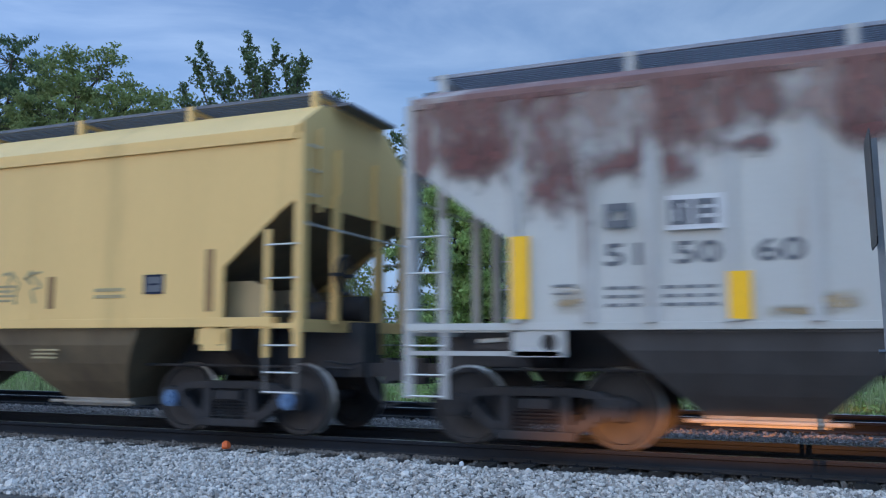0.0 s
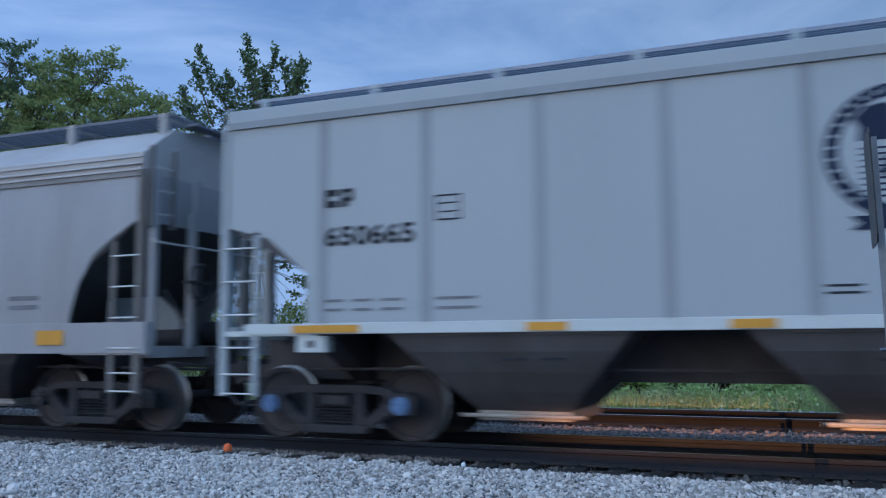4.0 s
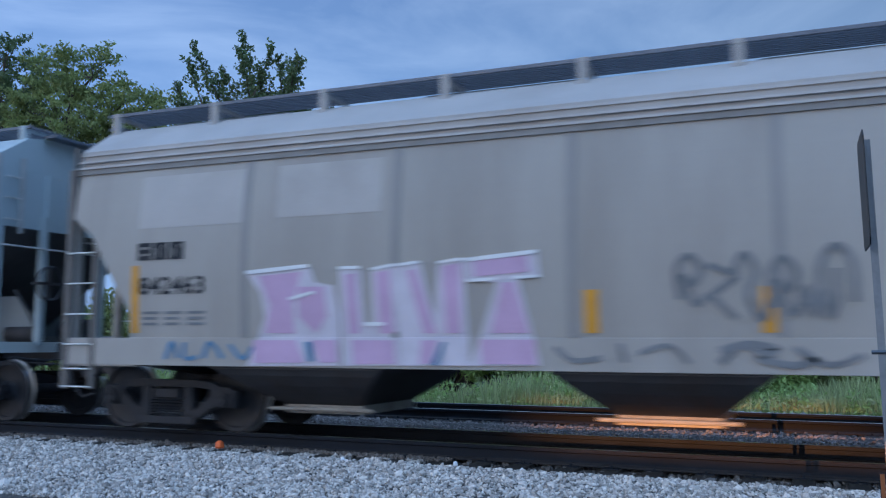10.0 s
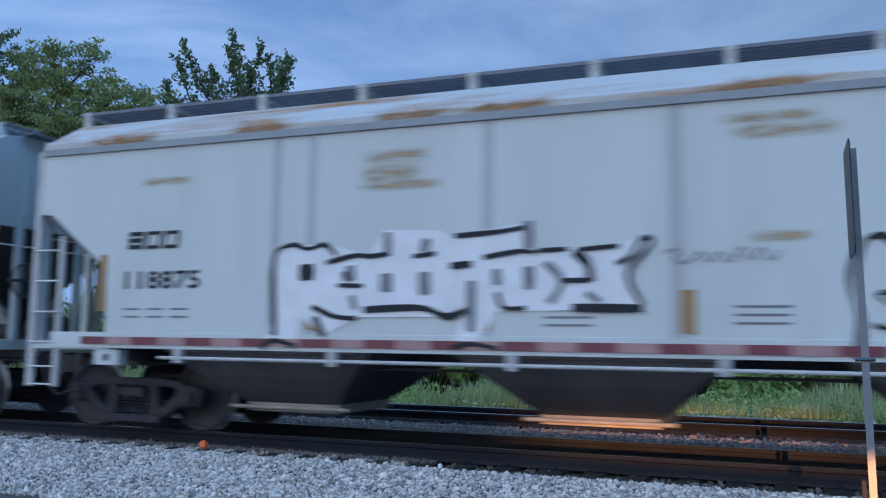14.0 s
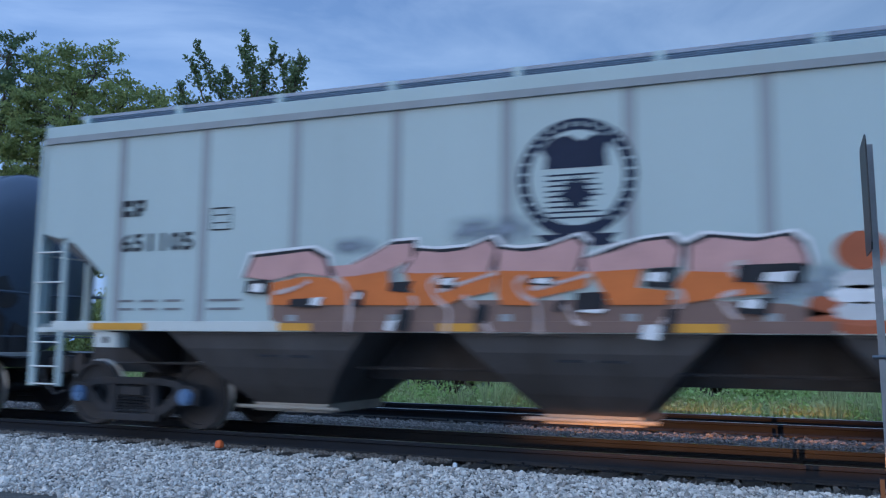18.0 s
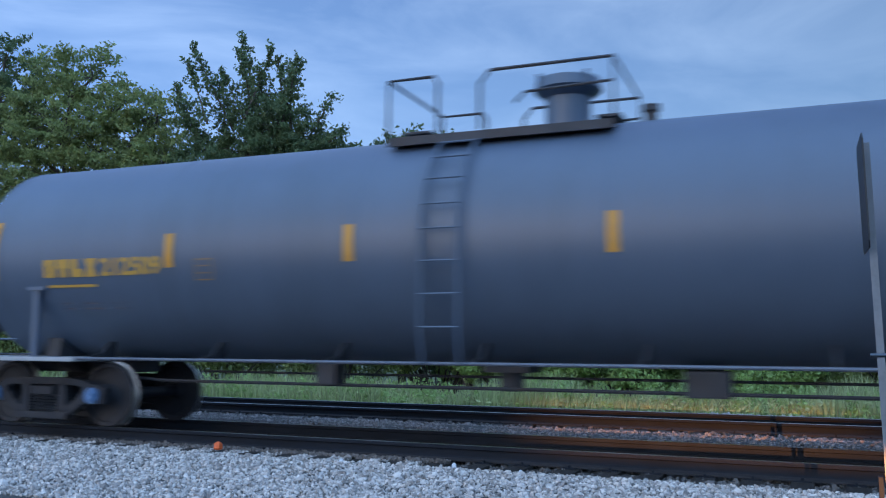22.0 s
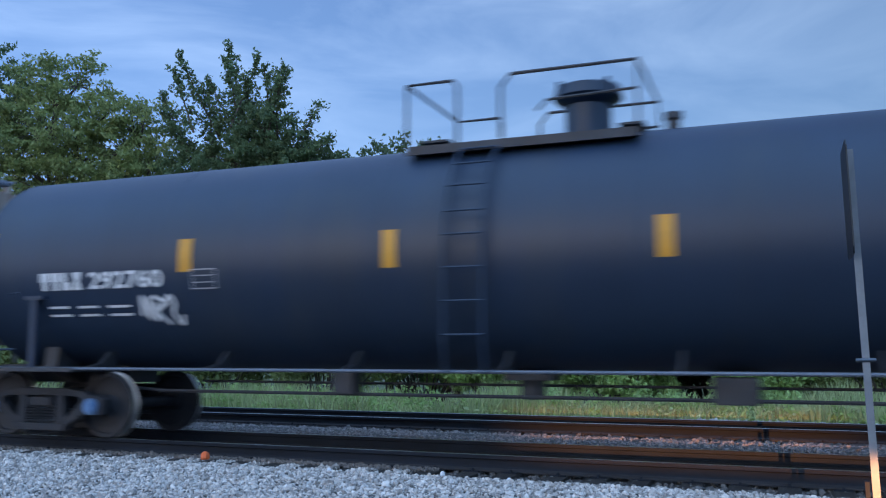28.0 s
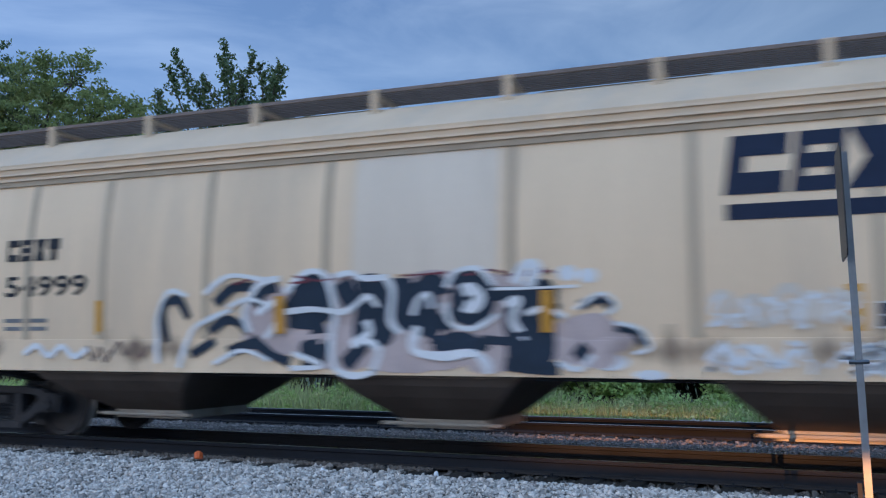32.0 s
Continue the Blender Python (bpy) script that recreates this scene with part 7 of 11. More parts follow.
    spray(sd, half, M_SPRAY_BLUE, 0.012, "blue wiry sprayed line", [(0.07, [(9.18, 2.33), (9.35, 2.2), (9.47, 2.34)]), (0.056, [(11.35, 2.04), (11.48, 1.9), (11.67, 1.84), (12.15, 1.82)]), (0.088, [(11.71, 2.42), (11.8, 2.14), (11.89, 1.88)]), (0.056, [(11.71, 2.35), (11.99, 2.32), (12.3, 2.33)]), (0.031, [(11.67, 1.7), (12.17, 1.75)]), (0.072, [(11.19, 1.34), (11.35, 1.59), (11.67, 1.7)]), (0.045, [(11.51, 1.6), (11.7, 1.44), (11.92, 1.56)]), (0.072, [(12.41, 2.29), (12.65, 2.07)]), (0.052, [(12.69, 2.35), (12.84, 2.18), (13.04, 2.16), (13.33, 2.34)]), (0.054, [(12.46, 2.03), (12.57, 1.87), (12.86, 1.82), (13.19, 1.81), (13.47, 1.88)]), (0.075, [(12.48, 1.81), (12.63, 1.45)]), (0.034, [(12.7, 1.58), (13.08, 1.67), (13.36, 1.73)])])
    spray(sd, half, M_SPRAY_BLUE, 0.012, "blue wiry sprayed line", [(0.072, [(13.32, 1.84), (13.53, 2.12), (13.68, 2.3)]), (0.028, [(13.33, 1.44), (13.51, 1.48)])])
    fills(sd, half, M_RUST_PALE, 0.01, "tan rust spot", [[(13.05, 1.73), (13.02, 1.64), (12.93, 1.59), (12.83, 1.59), (12.74, 1.65), (12.71, 1.74), (12.75, 1.83), (12.83, 1.88), (12.94, 1.88), (13.02, 1.82)]])
    sd.strokes(["wave", "wave"], row(half, (13.9, 14.4, 1.8, 2.0), (14.3, 14.74, 1.82, 2.0)), [(M_SPRAY_BLUE, 0.05)], name="tag_stroke", label="small blue sprayed tag")
    sd.strokes(["zig", "hook"], row(half, (13.55, 13.85, 1.4, 1.6), (14.45, 14.75, 1.4, 1.65)), [(M_SPRAY_DARK, 0.03)], name="tag_stroke", label="thin dark tag")
    sd.bar("print_patch", M_SEAM_DARK, 13.95 - half, 14.39 - half, 1.46, 1.75, proud=0.01, label="dark stencilled box")


def lilac_wagon():
    car, sd, half = centre_flow(-82.82, 13.25, M_GREY_WARM, M_GREY_PALE, "grey round-sided covered hopper wagon with lilac and white graffiti")
    blocks(sd, "company_mark", M_BLACK_INK, 1.92 - half, 2.28, 0.78, 0.23, ("slits", "posts", "posts"), "black company mark")
    sd.text("wagon_number", M_BLACK_INK, "842463", 1.95 - half, 1.82, 1.05, 0.24)
    sd.lines("small_print", M_SPRAY_DARK, 2.0 - half, 3.1 - half, 1.42, 1.64, 3, 4, cols=3)
    sd.bar("pale_patch", M_GREY_PALE, 1.9 - half, 3.63 - half, 2.71, 3.42, proud=0.003, label="pale worn repaint patch")
    tape(sd, M_AMBER, half, [(1.83, 1.32, 2.21, 0.11), (4.70, 1.31, 1.77, 0.13), (7.93, 1.31, 1.77, 0.15), (9.71, 1.31, 1.77, 0.14), (13.04, 1.31, 1.77, 0.16), (15.42, 1.29, 2.19, 0.18)])
    fills(sd, half, M_SPRAY_LILAC_PALE, 0.014, "pale lilac edge of a tall letter", [[(3.64, 2.07), (4.55, 2.14), (4.64, 1.93), (4.89, 1.88), (4.97, 1.52), (4.98, 0.93), (3.67, 0.91), (3.92, 1.52), (3.86, 1.81)], [(4.97, 2.09), (5.26, 2.08), (5.31, 1.43), (5.41, 1.43), (5.4, 2.05), (5.7, 2.1), (5.75, 0.94), (5.02, 0.93)], [(5.7, 2.1), (6.03, 2.13), (6.2, 1.5), (6.25, 2.11), (6.56, 2.16), (6.63, 0.95), (5.76, 0.94)], [(6.57, 2.15), (7.42, 2.21), (7.45, 1.92), (7.21, 1.9), (7.44, 0.96), (6.63, 0.95), (6.95, 1.87), (6.6, 1.9)]])
    fills(sd, half, M_SPRAY_PINK, 0.022, "lilac fill of a tall letter", [[(3.84, 2.02), (4.45, 2.06), (4.32, 1.66), (4.35, 1.31), (3.93, 1.32), (4, 1.66)], [(4.4, 1.88), (4.76, 1.87), (4.8, 1.52), (4.65, 1.31), (4.41, 1.51)], [(5.05, 2.01), (5.19, 2.02), (5.24, 1.31), (5.1, 1.31)], [(5.46, 2.02), (5.64, 2.05), (5.69, 1.31), (5.51, 1.31)], [(5.86, 2.03), (5.97, 2.05), (6.22, 1.31), (6.06, 1.31)], [(6.3, 2.07), (6.52, 2.1), (6.52, 1.31), (6.34, 1.31)], [(6.68, 2.12), (7.31, 2.16), (7.33, 1.98), (6.69, 1.94)], [(7.02, 1.87), (7.16, 1.87), (7.32, 1.31), (6.87, 1.31)], [(3.76, 1.23), (4.37, 1.23), (4.5, 0.96), (3.77, 0.95)], [(4.59, 1.23), (4.93, 1.23), (4.95, 0.97), (4.7, 0.96)]])
    fills(sd, half, M_SPRAY_PINK, 0.022, "lilac fill of a tall letter", [[(5.13, 1.23), (5.69, 1.23), (5.71, 0.96), (5.16, 0.95)], [(6.03, 1.23), (6.24, 1.23), (6.16, 0.97), (6.01, 0.96)], [(6.75, 1.24), (7.38, 1.24), (7.4, 0.97), (6.76, 0.97)]])
    spray(sd, half, M_SPRAY_WHITE, 0.03, "white glint on a letter edge", [(0.051, [(3.65, 2.07), (4.55, 2.13)]), (0.039, [(4.97, 2.09), (5.25, 2.09)]), (0.037, [(5.4, 2.06), (5.7, 2.11)]), (0.036, [(5.73, 2.1), (6.02, 2.13)]), (0.035, [(6.25, 2.11), (6.55, 2.15)]), (0.047, [(6.57, 2.13), (7.42, 2.2)]), (0.034, [(6.61, 1.9), (6.95, 1.91)]), (0.032, [(7.15, 1.92), (7.45, 1.93)]), (0.04, [(4.28, 1.73), (4.64, 1.81)]), (0.045, [(5.3, 1.42), (5.57, 1.42)])])
    fills(sd, half, M_SPRAY_BLUE, 0.034, "blue sprayed gap at the foot", [[(4.49, 1.21), (4.59, 1.21), (4.63, 0.98), (4.55, 0.97)], [(6.29, 1.21), (6.34, 1.21), (6.25, 0.95), (6.16, 0.95)]])
    spray(sd, half, M_SPRAY_BLUE, 0.016, "blue sprayed tag on the sill", [(0.07, [(2.4, 0.98), (2.5, 1.2), (2.6, 1.0)]), (0.07, [(2.7, 1.2), (2.72, 1.0), (2.9, 1.02)]), (0.07, [(3.0, 1.0), (3.1, 1.2), (3.3, 1.0)]), (0.06, [(3.4, 1.18), (3.6, 1.0), (3.75, 1.15)])])
    spray(sd, half, M_SPRAY_DARK, 0.016, "grey sprayed mark along the sill", [(0.07, [(7.6, 1.16), (7.8, 1.02), (8.1, 1.05)]), (0.07, [(8.3, 1.2), (8.35, 1.0)]), (0.06, [(8.5, 1.1), (8.8, 1.18), (9.0, 1.0)]), (0.08, [(9.3, 1.0), (9.5, 1.18), (9.8, 1.05)]), (0.07, [(10.0, 1.17), (10.3, 1.0), (10.6, 1.1)])])
    sd.bar("pale_patch", M_GREY_PALE, 4.05 - half, 5.5 - half, 2.75, 3.42, proud=0.003, label="pale worn repaint patch")
    sd.strokes(["loop", "zig", "hook", "loop", "wave", "arch"], row(half, (8.9, 9.2, 1.6, 2.1), (9.2, 9.5, 1.45, 2.0), (9.45, 9.8, 1.4, 2.1), (9.8, 10.1, 1.5, 2.05), (10.05, 10.4, 1.4, 1.8), (10.25, 10.55, 1.6, 2.15)), [(M_SPRAY_DARK, 0.07)], name="tag_stroke", label="dark grey sprayed tag")
    sd.strokes(["hook"], row(half, (9.3, 10.2, 0.98, 1.2)), [(M_SPRAY_DARK, 0.07)], base=0.018, name="tag_stroke", label="dark grey sprayed tag")
    sd.balloons(puffs(half, (11.0, 11.5, 0.93, 1.65), (11.08, 11.5, 1.55, 2.12), (11.42, 12.0, 1.1, 2.15), (11.5, 12.2, 0.93, 1.6), (11.88, 12.4, 1.5, 2.2), (12.1, 12.8, 0.93, 1.62), (12.3, 13.1, 1.5, 2.25), (12.75, 13.6, 0.93, 1.62), (13.39, 13.80, 1.76, 2.10), (13.64, 14.0, 1.47, 1.76)), [("graffiti_outline", M_SPRAY_BLACK, 0.022), ("graffiti_fill", M_SPRAY_WHITE, -0.008)], 53, wob=0.05, label="white bubble letter with a thin black outline")
    sd.strokes(["hook", "hook", "I", "hook", "C"], row(half, (11.3, 11.6, 1.3, 1.5), (12.2, 12.5, 1.05, 1.15), (12.5, 12.55, 1.75, 2.05), (12.6, 13.0, 1.3, 1.45), (13.45, 13.7, 1.85, 1.95)), [(M_SPRAY_BLACK, 0.022)], base=0.026, name="graffiti_detail", label="thin black inner line")
    sd.print_box("print_box", M_WHITE_INK, 14.72 - half, 15.38 - half, 1.38, 1.74, w=0.02, rows=0)
    sd.bar("print_patch", M_BLACK_INK, 14.75 - half, 15.03 - half, 1.41, 1.71, proud=0.012, label="black stencilled square")
    sd.bar("print_patch", M_BLACK_INK, 15.07 - half, 15.35 - half, 1.41, 1.71, proud=0.012, label="black stencilled square")
    sd.lines("small_print", M_SPRAY_DARK, 14.71 - half, 15.4 - half, 2.07, 2.32, 3, 9, fill=0.3)
    sd.disc("sill_bump", M_SPRAY_DARK, 14.0 - half, 1.14, 0.07, 0.14, proud=0.016, label="dark oval stain")


def emblem_wagon():
    car, sd, half = hopper("pale blue-grey covered hopper wagon with blue graffiti and a tan emblem", -99.99, 12.66, M_PALE_BLUE, M_PALE_BLUE, top=3.80, cut=WHITE_CUT, bays=(4.0, 1.5, 0.66), gap_top=0.94, posts=11, seams=[4.95, 7.14, 9.38, 11.57, 12.42], seam_w=0.12, seam_proud=0.005, seam_mat=M_SEAM, sill_mat=M_WHITE, ladder_mat=M_LADDER, bay_foot=0.45, eave_mat=M_SEAM_MID)
    blocks(sd, "company_mark", M_BLACK_INK, 3.3 - half, 2.36, 0.70, 0.25, ("slits", "ring", "ring"), "black company mark", lean=0.1, thick=0.2)
    sd.text("wagon_number", M_BLACK_INK, "122049", 3.3 - half, 1.92, 1.16, 0.25, lean=0.1)
    sd.lines("small_print", M_SPRAY_DARK, 3.3 - half, 4.4 - half, 1.5, 1.72, 2, 4, cols=3, fill=0.3)
    sd.bar("print_patch", M_SEAM_DARK, 4.72 - half, 4.98 - half, 2.16, 2.42, proud=0.01, label="dark stencilled box")
    emblem(sd, 11.0 - half, 3.15, 0.53, M_SPRAY_UMBER_DARK, M_TAN, "round umber and tan company emblem")
    for k, (w, z) in enumerate(((1.80, 3.36), (1.30, 3.08), (1.45, 2.80))):
        blocks(sd, "red_wordmark", M_RED_INK, 11.66 - half, z, w, 0.18, (("open", "arch", "posts", "arch", "ring", "foot", "arch", "posts"), ("flag", "arch", "open", "tee", "comb", "tee", "open"), ("arch", "arch", "tee", "foot", "posts", "arch", "waist"))[k], "row of small red block shapes", thick=0.28)
    striped_sill(sd, half, 2.0, 14.9, 1.15, 1.25, 0.26)
    fills(sd, half, M_SPRAY_WHITE, 0.02, "white sprayed backing of the blue letters", [[(4.05, 1.57), (4.37, 1.73), (4.71, 1.92), (4.81, 2.14), (4.95, 2.04), (5.59, 2), (6.13, 2.08), (6.5, 1.99), (7.08, 2.13), (7.2, 2.17), (7.69, 1.95), (7.8, 1.5), (8.03, 1.32), (8.41, 1.14), (4.43, 1.07), (4.75, 1.35), (4.76, 1.59), (4.45, 1.62)]])
    spray(sd, half, M_SPRAY_BLUE, 0.026, "blue blocky letter stroke", [(0.254, [(4.95, 1.92), (5.43, 1.91), (5.56, 1.63), (5.37, 1.44), (5.15, 1.48)]), (0.164, [(4.31, 1.68), (4.71, 1.83), (4.95, 1.94)]), (0.127, [(4.9, 1.94), (4.98, 1.31)]), (0.19, [(5.65, 1.88), (5.94, 1.95), (6.33, 1.88)]), (0.209, [(5.6, 1.93), (5.69, 1.32)]), (0.09, [(6.23, 2.01), (6.59, 1.95)]), (0.105, [(6.66, 1.88), (6.98, 2)]), (0.127, [(7.05, 1.91), (7.13, 1.33)]), (0.221, [(7.19, 1.95), (7.59, 1.85), (7.69, 1.59), (7.57, 1.44), (7.36, 1.49)]), (0.165, [(7.57, 1.44), (7.89, 1.34)]), (0.158, [(6.47, 1.56), (6.66, 1.33)]), (0.185, [(5.8, 1.32), (6.02, 1.48)])])
    spray(sd, half, M_SPRAY_NAVY, 0.034, "dark line across the letters", [(0.056, [(5.84, 1.45), (6.23, 1.59), (6.6, 1.69)]), (0.053, [(6.23, 1.75), (6.63, 1.7)]), (0.049, [(5.1, 1.92), (5.53, 1.89)]), (0.044, [(6.75, 1.92), (6.98, 2)])])
    fills(sd, half, M_SPRAY_BLUE, 0.038, "blue foot of a letter on the sill", [[(4.49, 1.09), (4.97, 1.1), (4.95, 1.27), (4.48, 1.26)], [(5.68, 1.1), (6.16, 1.11), (6.15, 1.27), (5.67, 1.27)], [(6.41, 1.11), (7.06, 1.12), (7.05, 1.27), (6.4, 1.27)], [(7.72, 1.12), (7.96, 1.13), (7.96, 1.28), (7.71, 1.28)], [(8.1, 1.13), (8.38, 1.13), (8.38, 1.25), (8.1, 1.24)]])
    fills(sd, half, M_SPRAY_CREAM, 0.031, "cream inside of a letter", [[(5.4, 1.67), (5.38, 1.57), (5.3, 1.51), (5.19, 1.51), (5.1, 1.57), (5.06, 1.67), (5.08, 1.77), (5.17, 1.83), (5.27, 1.83), (5.36, 1.77)], [(6.07, 1.7), (6.04, 1.62), (5.97, 1.56), (5.87, 1.56), (5.79, 1.62), (5.75, 1.7), (5.78, 1.79), (5.85, 1.84), (5.95, 1.84), (6.03, 1.79)], [(7.58, 1.68), (7.55, 1.58), (7.49, 1.52), (7.41, 1.52), (7.34, 1.58), (7.31, 1.68), (7.33, 1.78), (7.39, 1.84), (7.48, 1.84), (7.55, 1.78)], [(6.89, 1.72), (6.87, 1.65), (6.82, 1.61), (6.74, 1.61), (6.68, 1.65), (6.65, 1.72), (6.67, 1.79), (6.73, 1.83), (6.8, 1.83), (6.87, 1.79)]])
    fills(sd, half, M_SPRAY_CREAM, 0.031, "cream inside of a letter", [[(6.41, 1.32), (6.39, 1.21), (6.31, 1.15), (6.21, 1.14), (6.13, 1.21), (6.09, 1.32), (6.11, 1.43), (6.19, 1.5), (6.29, 1.5), (6.37, 1.44)]])
    fills(sd, half, M_SPRAY_SALMON, 0.041, "salmon sprayed patch", [[(7.65, 1.25), (7.6, 1.18), (7.46, 1.13), (7.29, 1.13), (7.15, 1.17), (7.09, 1.25), (7.14, 1.32), (7.28, 1.37), (7.45, 1.37), (7.59, 1.32)], [(5.61, 1.24), (5.55, 1.17), (5.4, 1.12), (5.2, 1.11), (5.03, 1.16), (4.96, 1.24), (5.02, 1.32), (5.18, 1.37), (5.38, 1.37), (5.54, 1.32)]])
    spray(sd, half, M_SPRAY_MINT, 0.014, "pale mint edge of a dark letter", [(0.225, [(9.54, 1.83), (9.86, 1.94), (10.15, 1.86)]), (0.189, [(9.72, 1.8), (9.95, 1.75), (9.85, 1.65)]), (0.203, [(9.47, 1.52), (9.73, 1.42), (10.09, 1.42), (9.98, 1.56)]), (0.209, [(10.32, 1.97), (10.61, 1.81), (10.84, 1.71)]), (0.176, [(10.14, 1.79), (10.41, 1.71), (10.26, 1.61)]), (0.263, [(10.06, 1.59), (10.34, 1.46), (10.65, 1.41)]), (0.253, [(10.58, 1.68), (10.61, 1.42)]), (0.267, [(11.02, 1.95), (11.12, 1.85), (10.97, 1.62), (10.9, 1.47), (11.1, 1.43)]), (0.244, [(11.1, 1.93), (11.22, 1.68), (11.35, 1.46), (11.51, 1.43)]), (0.174, [(11.79, 1.82), (11.98, 1.92), (12.2, 1.84)]), (0.246, [(11.68, 1.75), (11.8, 1.56), (12.16, 1.53), (12.28, 1.36)])])
    spray(sd, half, M_SPRAY_MINT, 0.014, "pale mint edge of a dark letter", [(0.186, [(11.79, 1.26), (11.98, 1.22), (12.16, 1.26)]), (0.21, [(9.44, 1.82), (9.41, 1.56)])])
    spray(sd, half, M_SPRAY_NAVY, 0.026, "dark blue letter stroke", [(0.13, [(9.54, 1.83), (9.86, 1.94), (10.15, 1.86)]), (0.098, [(9.72, 1.8), (9.95, 1.75), (9.85, 1.65)]), (0.112, [(9.47, 1.52), (9.73, 1.42), (10.09, 1.42), (9.98, 1.56)]), (0.122, [(10.32, 1.97), (10.61, 1.81), (10.84, 1.71)]), (0.088, [(10.14, 1.79), (10.41, 1.71), (10.26, 1.61)]), (0.176, [(10.06, 1.59), (10.34, 1.46), (10.65, 1.41)]), (0.169, [(10.58, 1.68), (10.61, 1.42)]), (0.182, [(11.02, 1.95), (11.12, 1.85), (10.97, 1.62), (10.9, 1.47), (11.1, 1.43)]), (0.162, [(11.1, 1.93), (11.22, 1.68), (11.35, 1.46), (11.51, 1.43)]), (0.096, [(11.79, 1.82), (11.98, 1.92), (12.2, 1.84)]), (0.168, [(11.68, 1.75), (11.8, 1.56), (12.16, 1.53), (12.28, 1.36)])])
    spray(sd, half, M_SPRAY_NAVY, 0.026, "dark blue letter stroke", [(0.108, [(11.79, 1.26), (11.98, 1.22), (12.16, 1.26)]), (0.056, [(11.34, 1.8), (11.51, 1.77)]), (0.056, [(11.37, 1.68), (11.53, 1.66)]), (0.072, [(11.99, 1.77), (12.11, 1.69)]), (0.116, [(9.44, 1.82), (9.41, 1.56)])])
    fills(sd, half, M_SPRAY_SALMON, 0.008, "small faded salmon mark", [[(12.51, 1.67), (12.5, 1.62), (12.47, 1.58), (12.44, 1.58), (12.41, 1.62), (12.4, 1.67), (12.41, 1.73), (12.44, 1.76), (12.47, 1.76), (12.5, 1.73)]])
    tape(sd, M_AMBER, half, [(2.0, 1.42, 1.88, 0.22), (4.98, 1.40, 1.88, 0.12), (7.12, 1.42, 1.88, 0.12), (9.30, 1.42, 1.88, 0.14), (11.50, 1.42, 1.88, 0.14), (14.45, 1.42, 1.88, 0.26)])
    sd.print_box("print_box", M_BLACK_INK, 7.88 - half, 8.70 - half, 1.5, 1.95, w=0.02, rows=5)
    sd.strokes(["wave"], row(half, (7.5, 8.1, 1.98, 2.12)), [(M_SPRAY_DARK, 0.025)], name="tag_stroke", label="thin dark tag")
    sd.print_box("print_box", M_WHITE_INK, 13.85 - half, 14.43 - half, 1.54, 1.86, w=0.025, rows=0)
    sd.bar("print_patch", M_BLACK_INK, 13.88 - half, 14.12 - half, 1.57, 1.83, proud=0.012, label="black stencilled square")
    sd.bar("print_patch", M_BLACK_INK, 14.16 - half, 14.40 - half, 1.57, 1.83, proud=0.012, label="black stencilled square")
    sd.lines("small_print", M_SPRAY_DARK, 12.9 - half, 13.5 - half, 1.5, 1.8, 4, 6, fill=0.3)
    rust_blotches(sd, half, [(5.4, 6.2, 2.75, 3.05, 3)], 7)


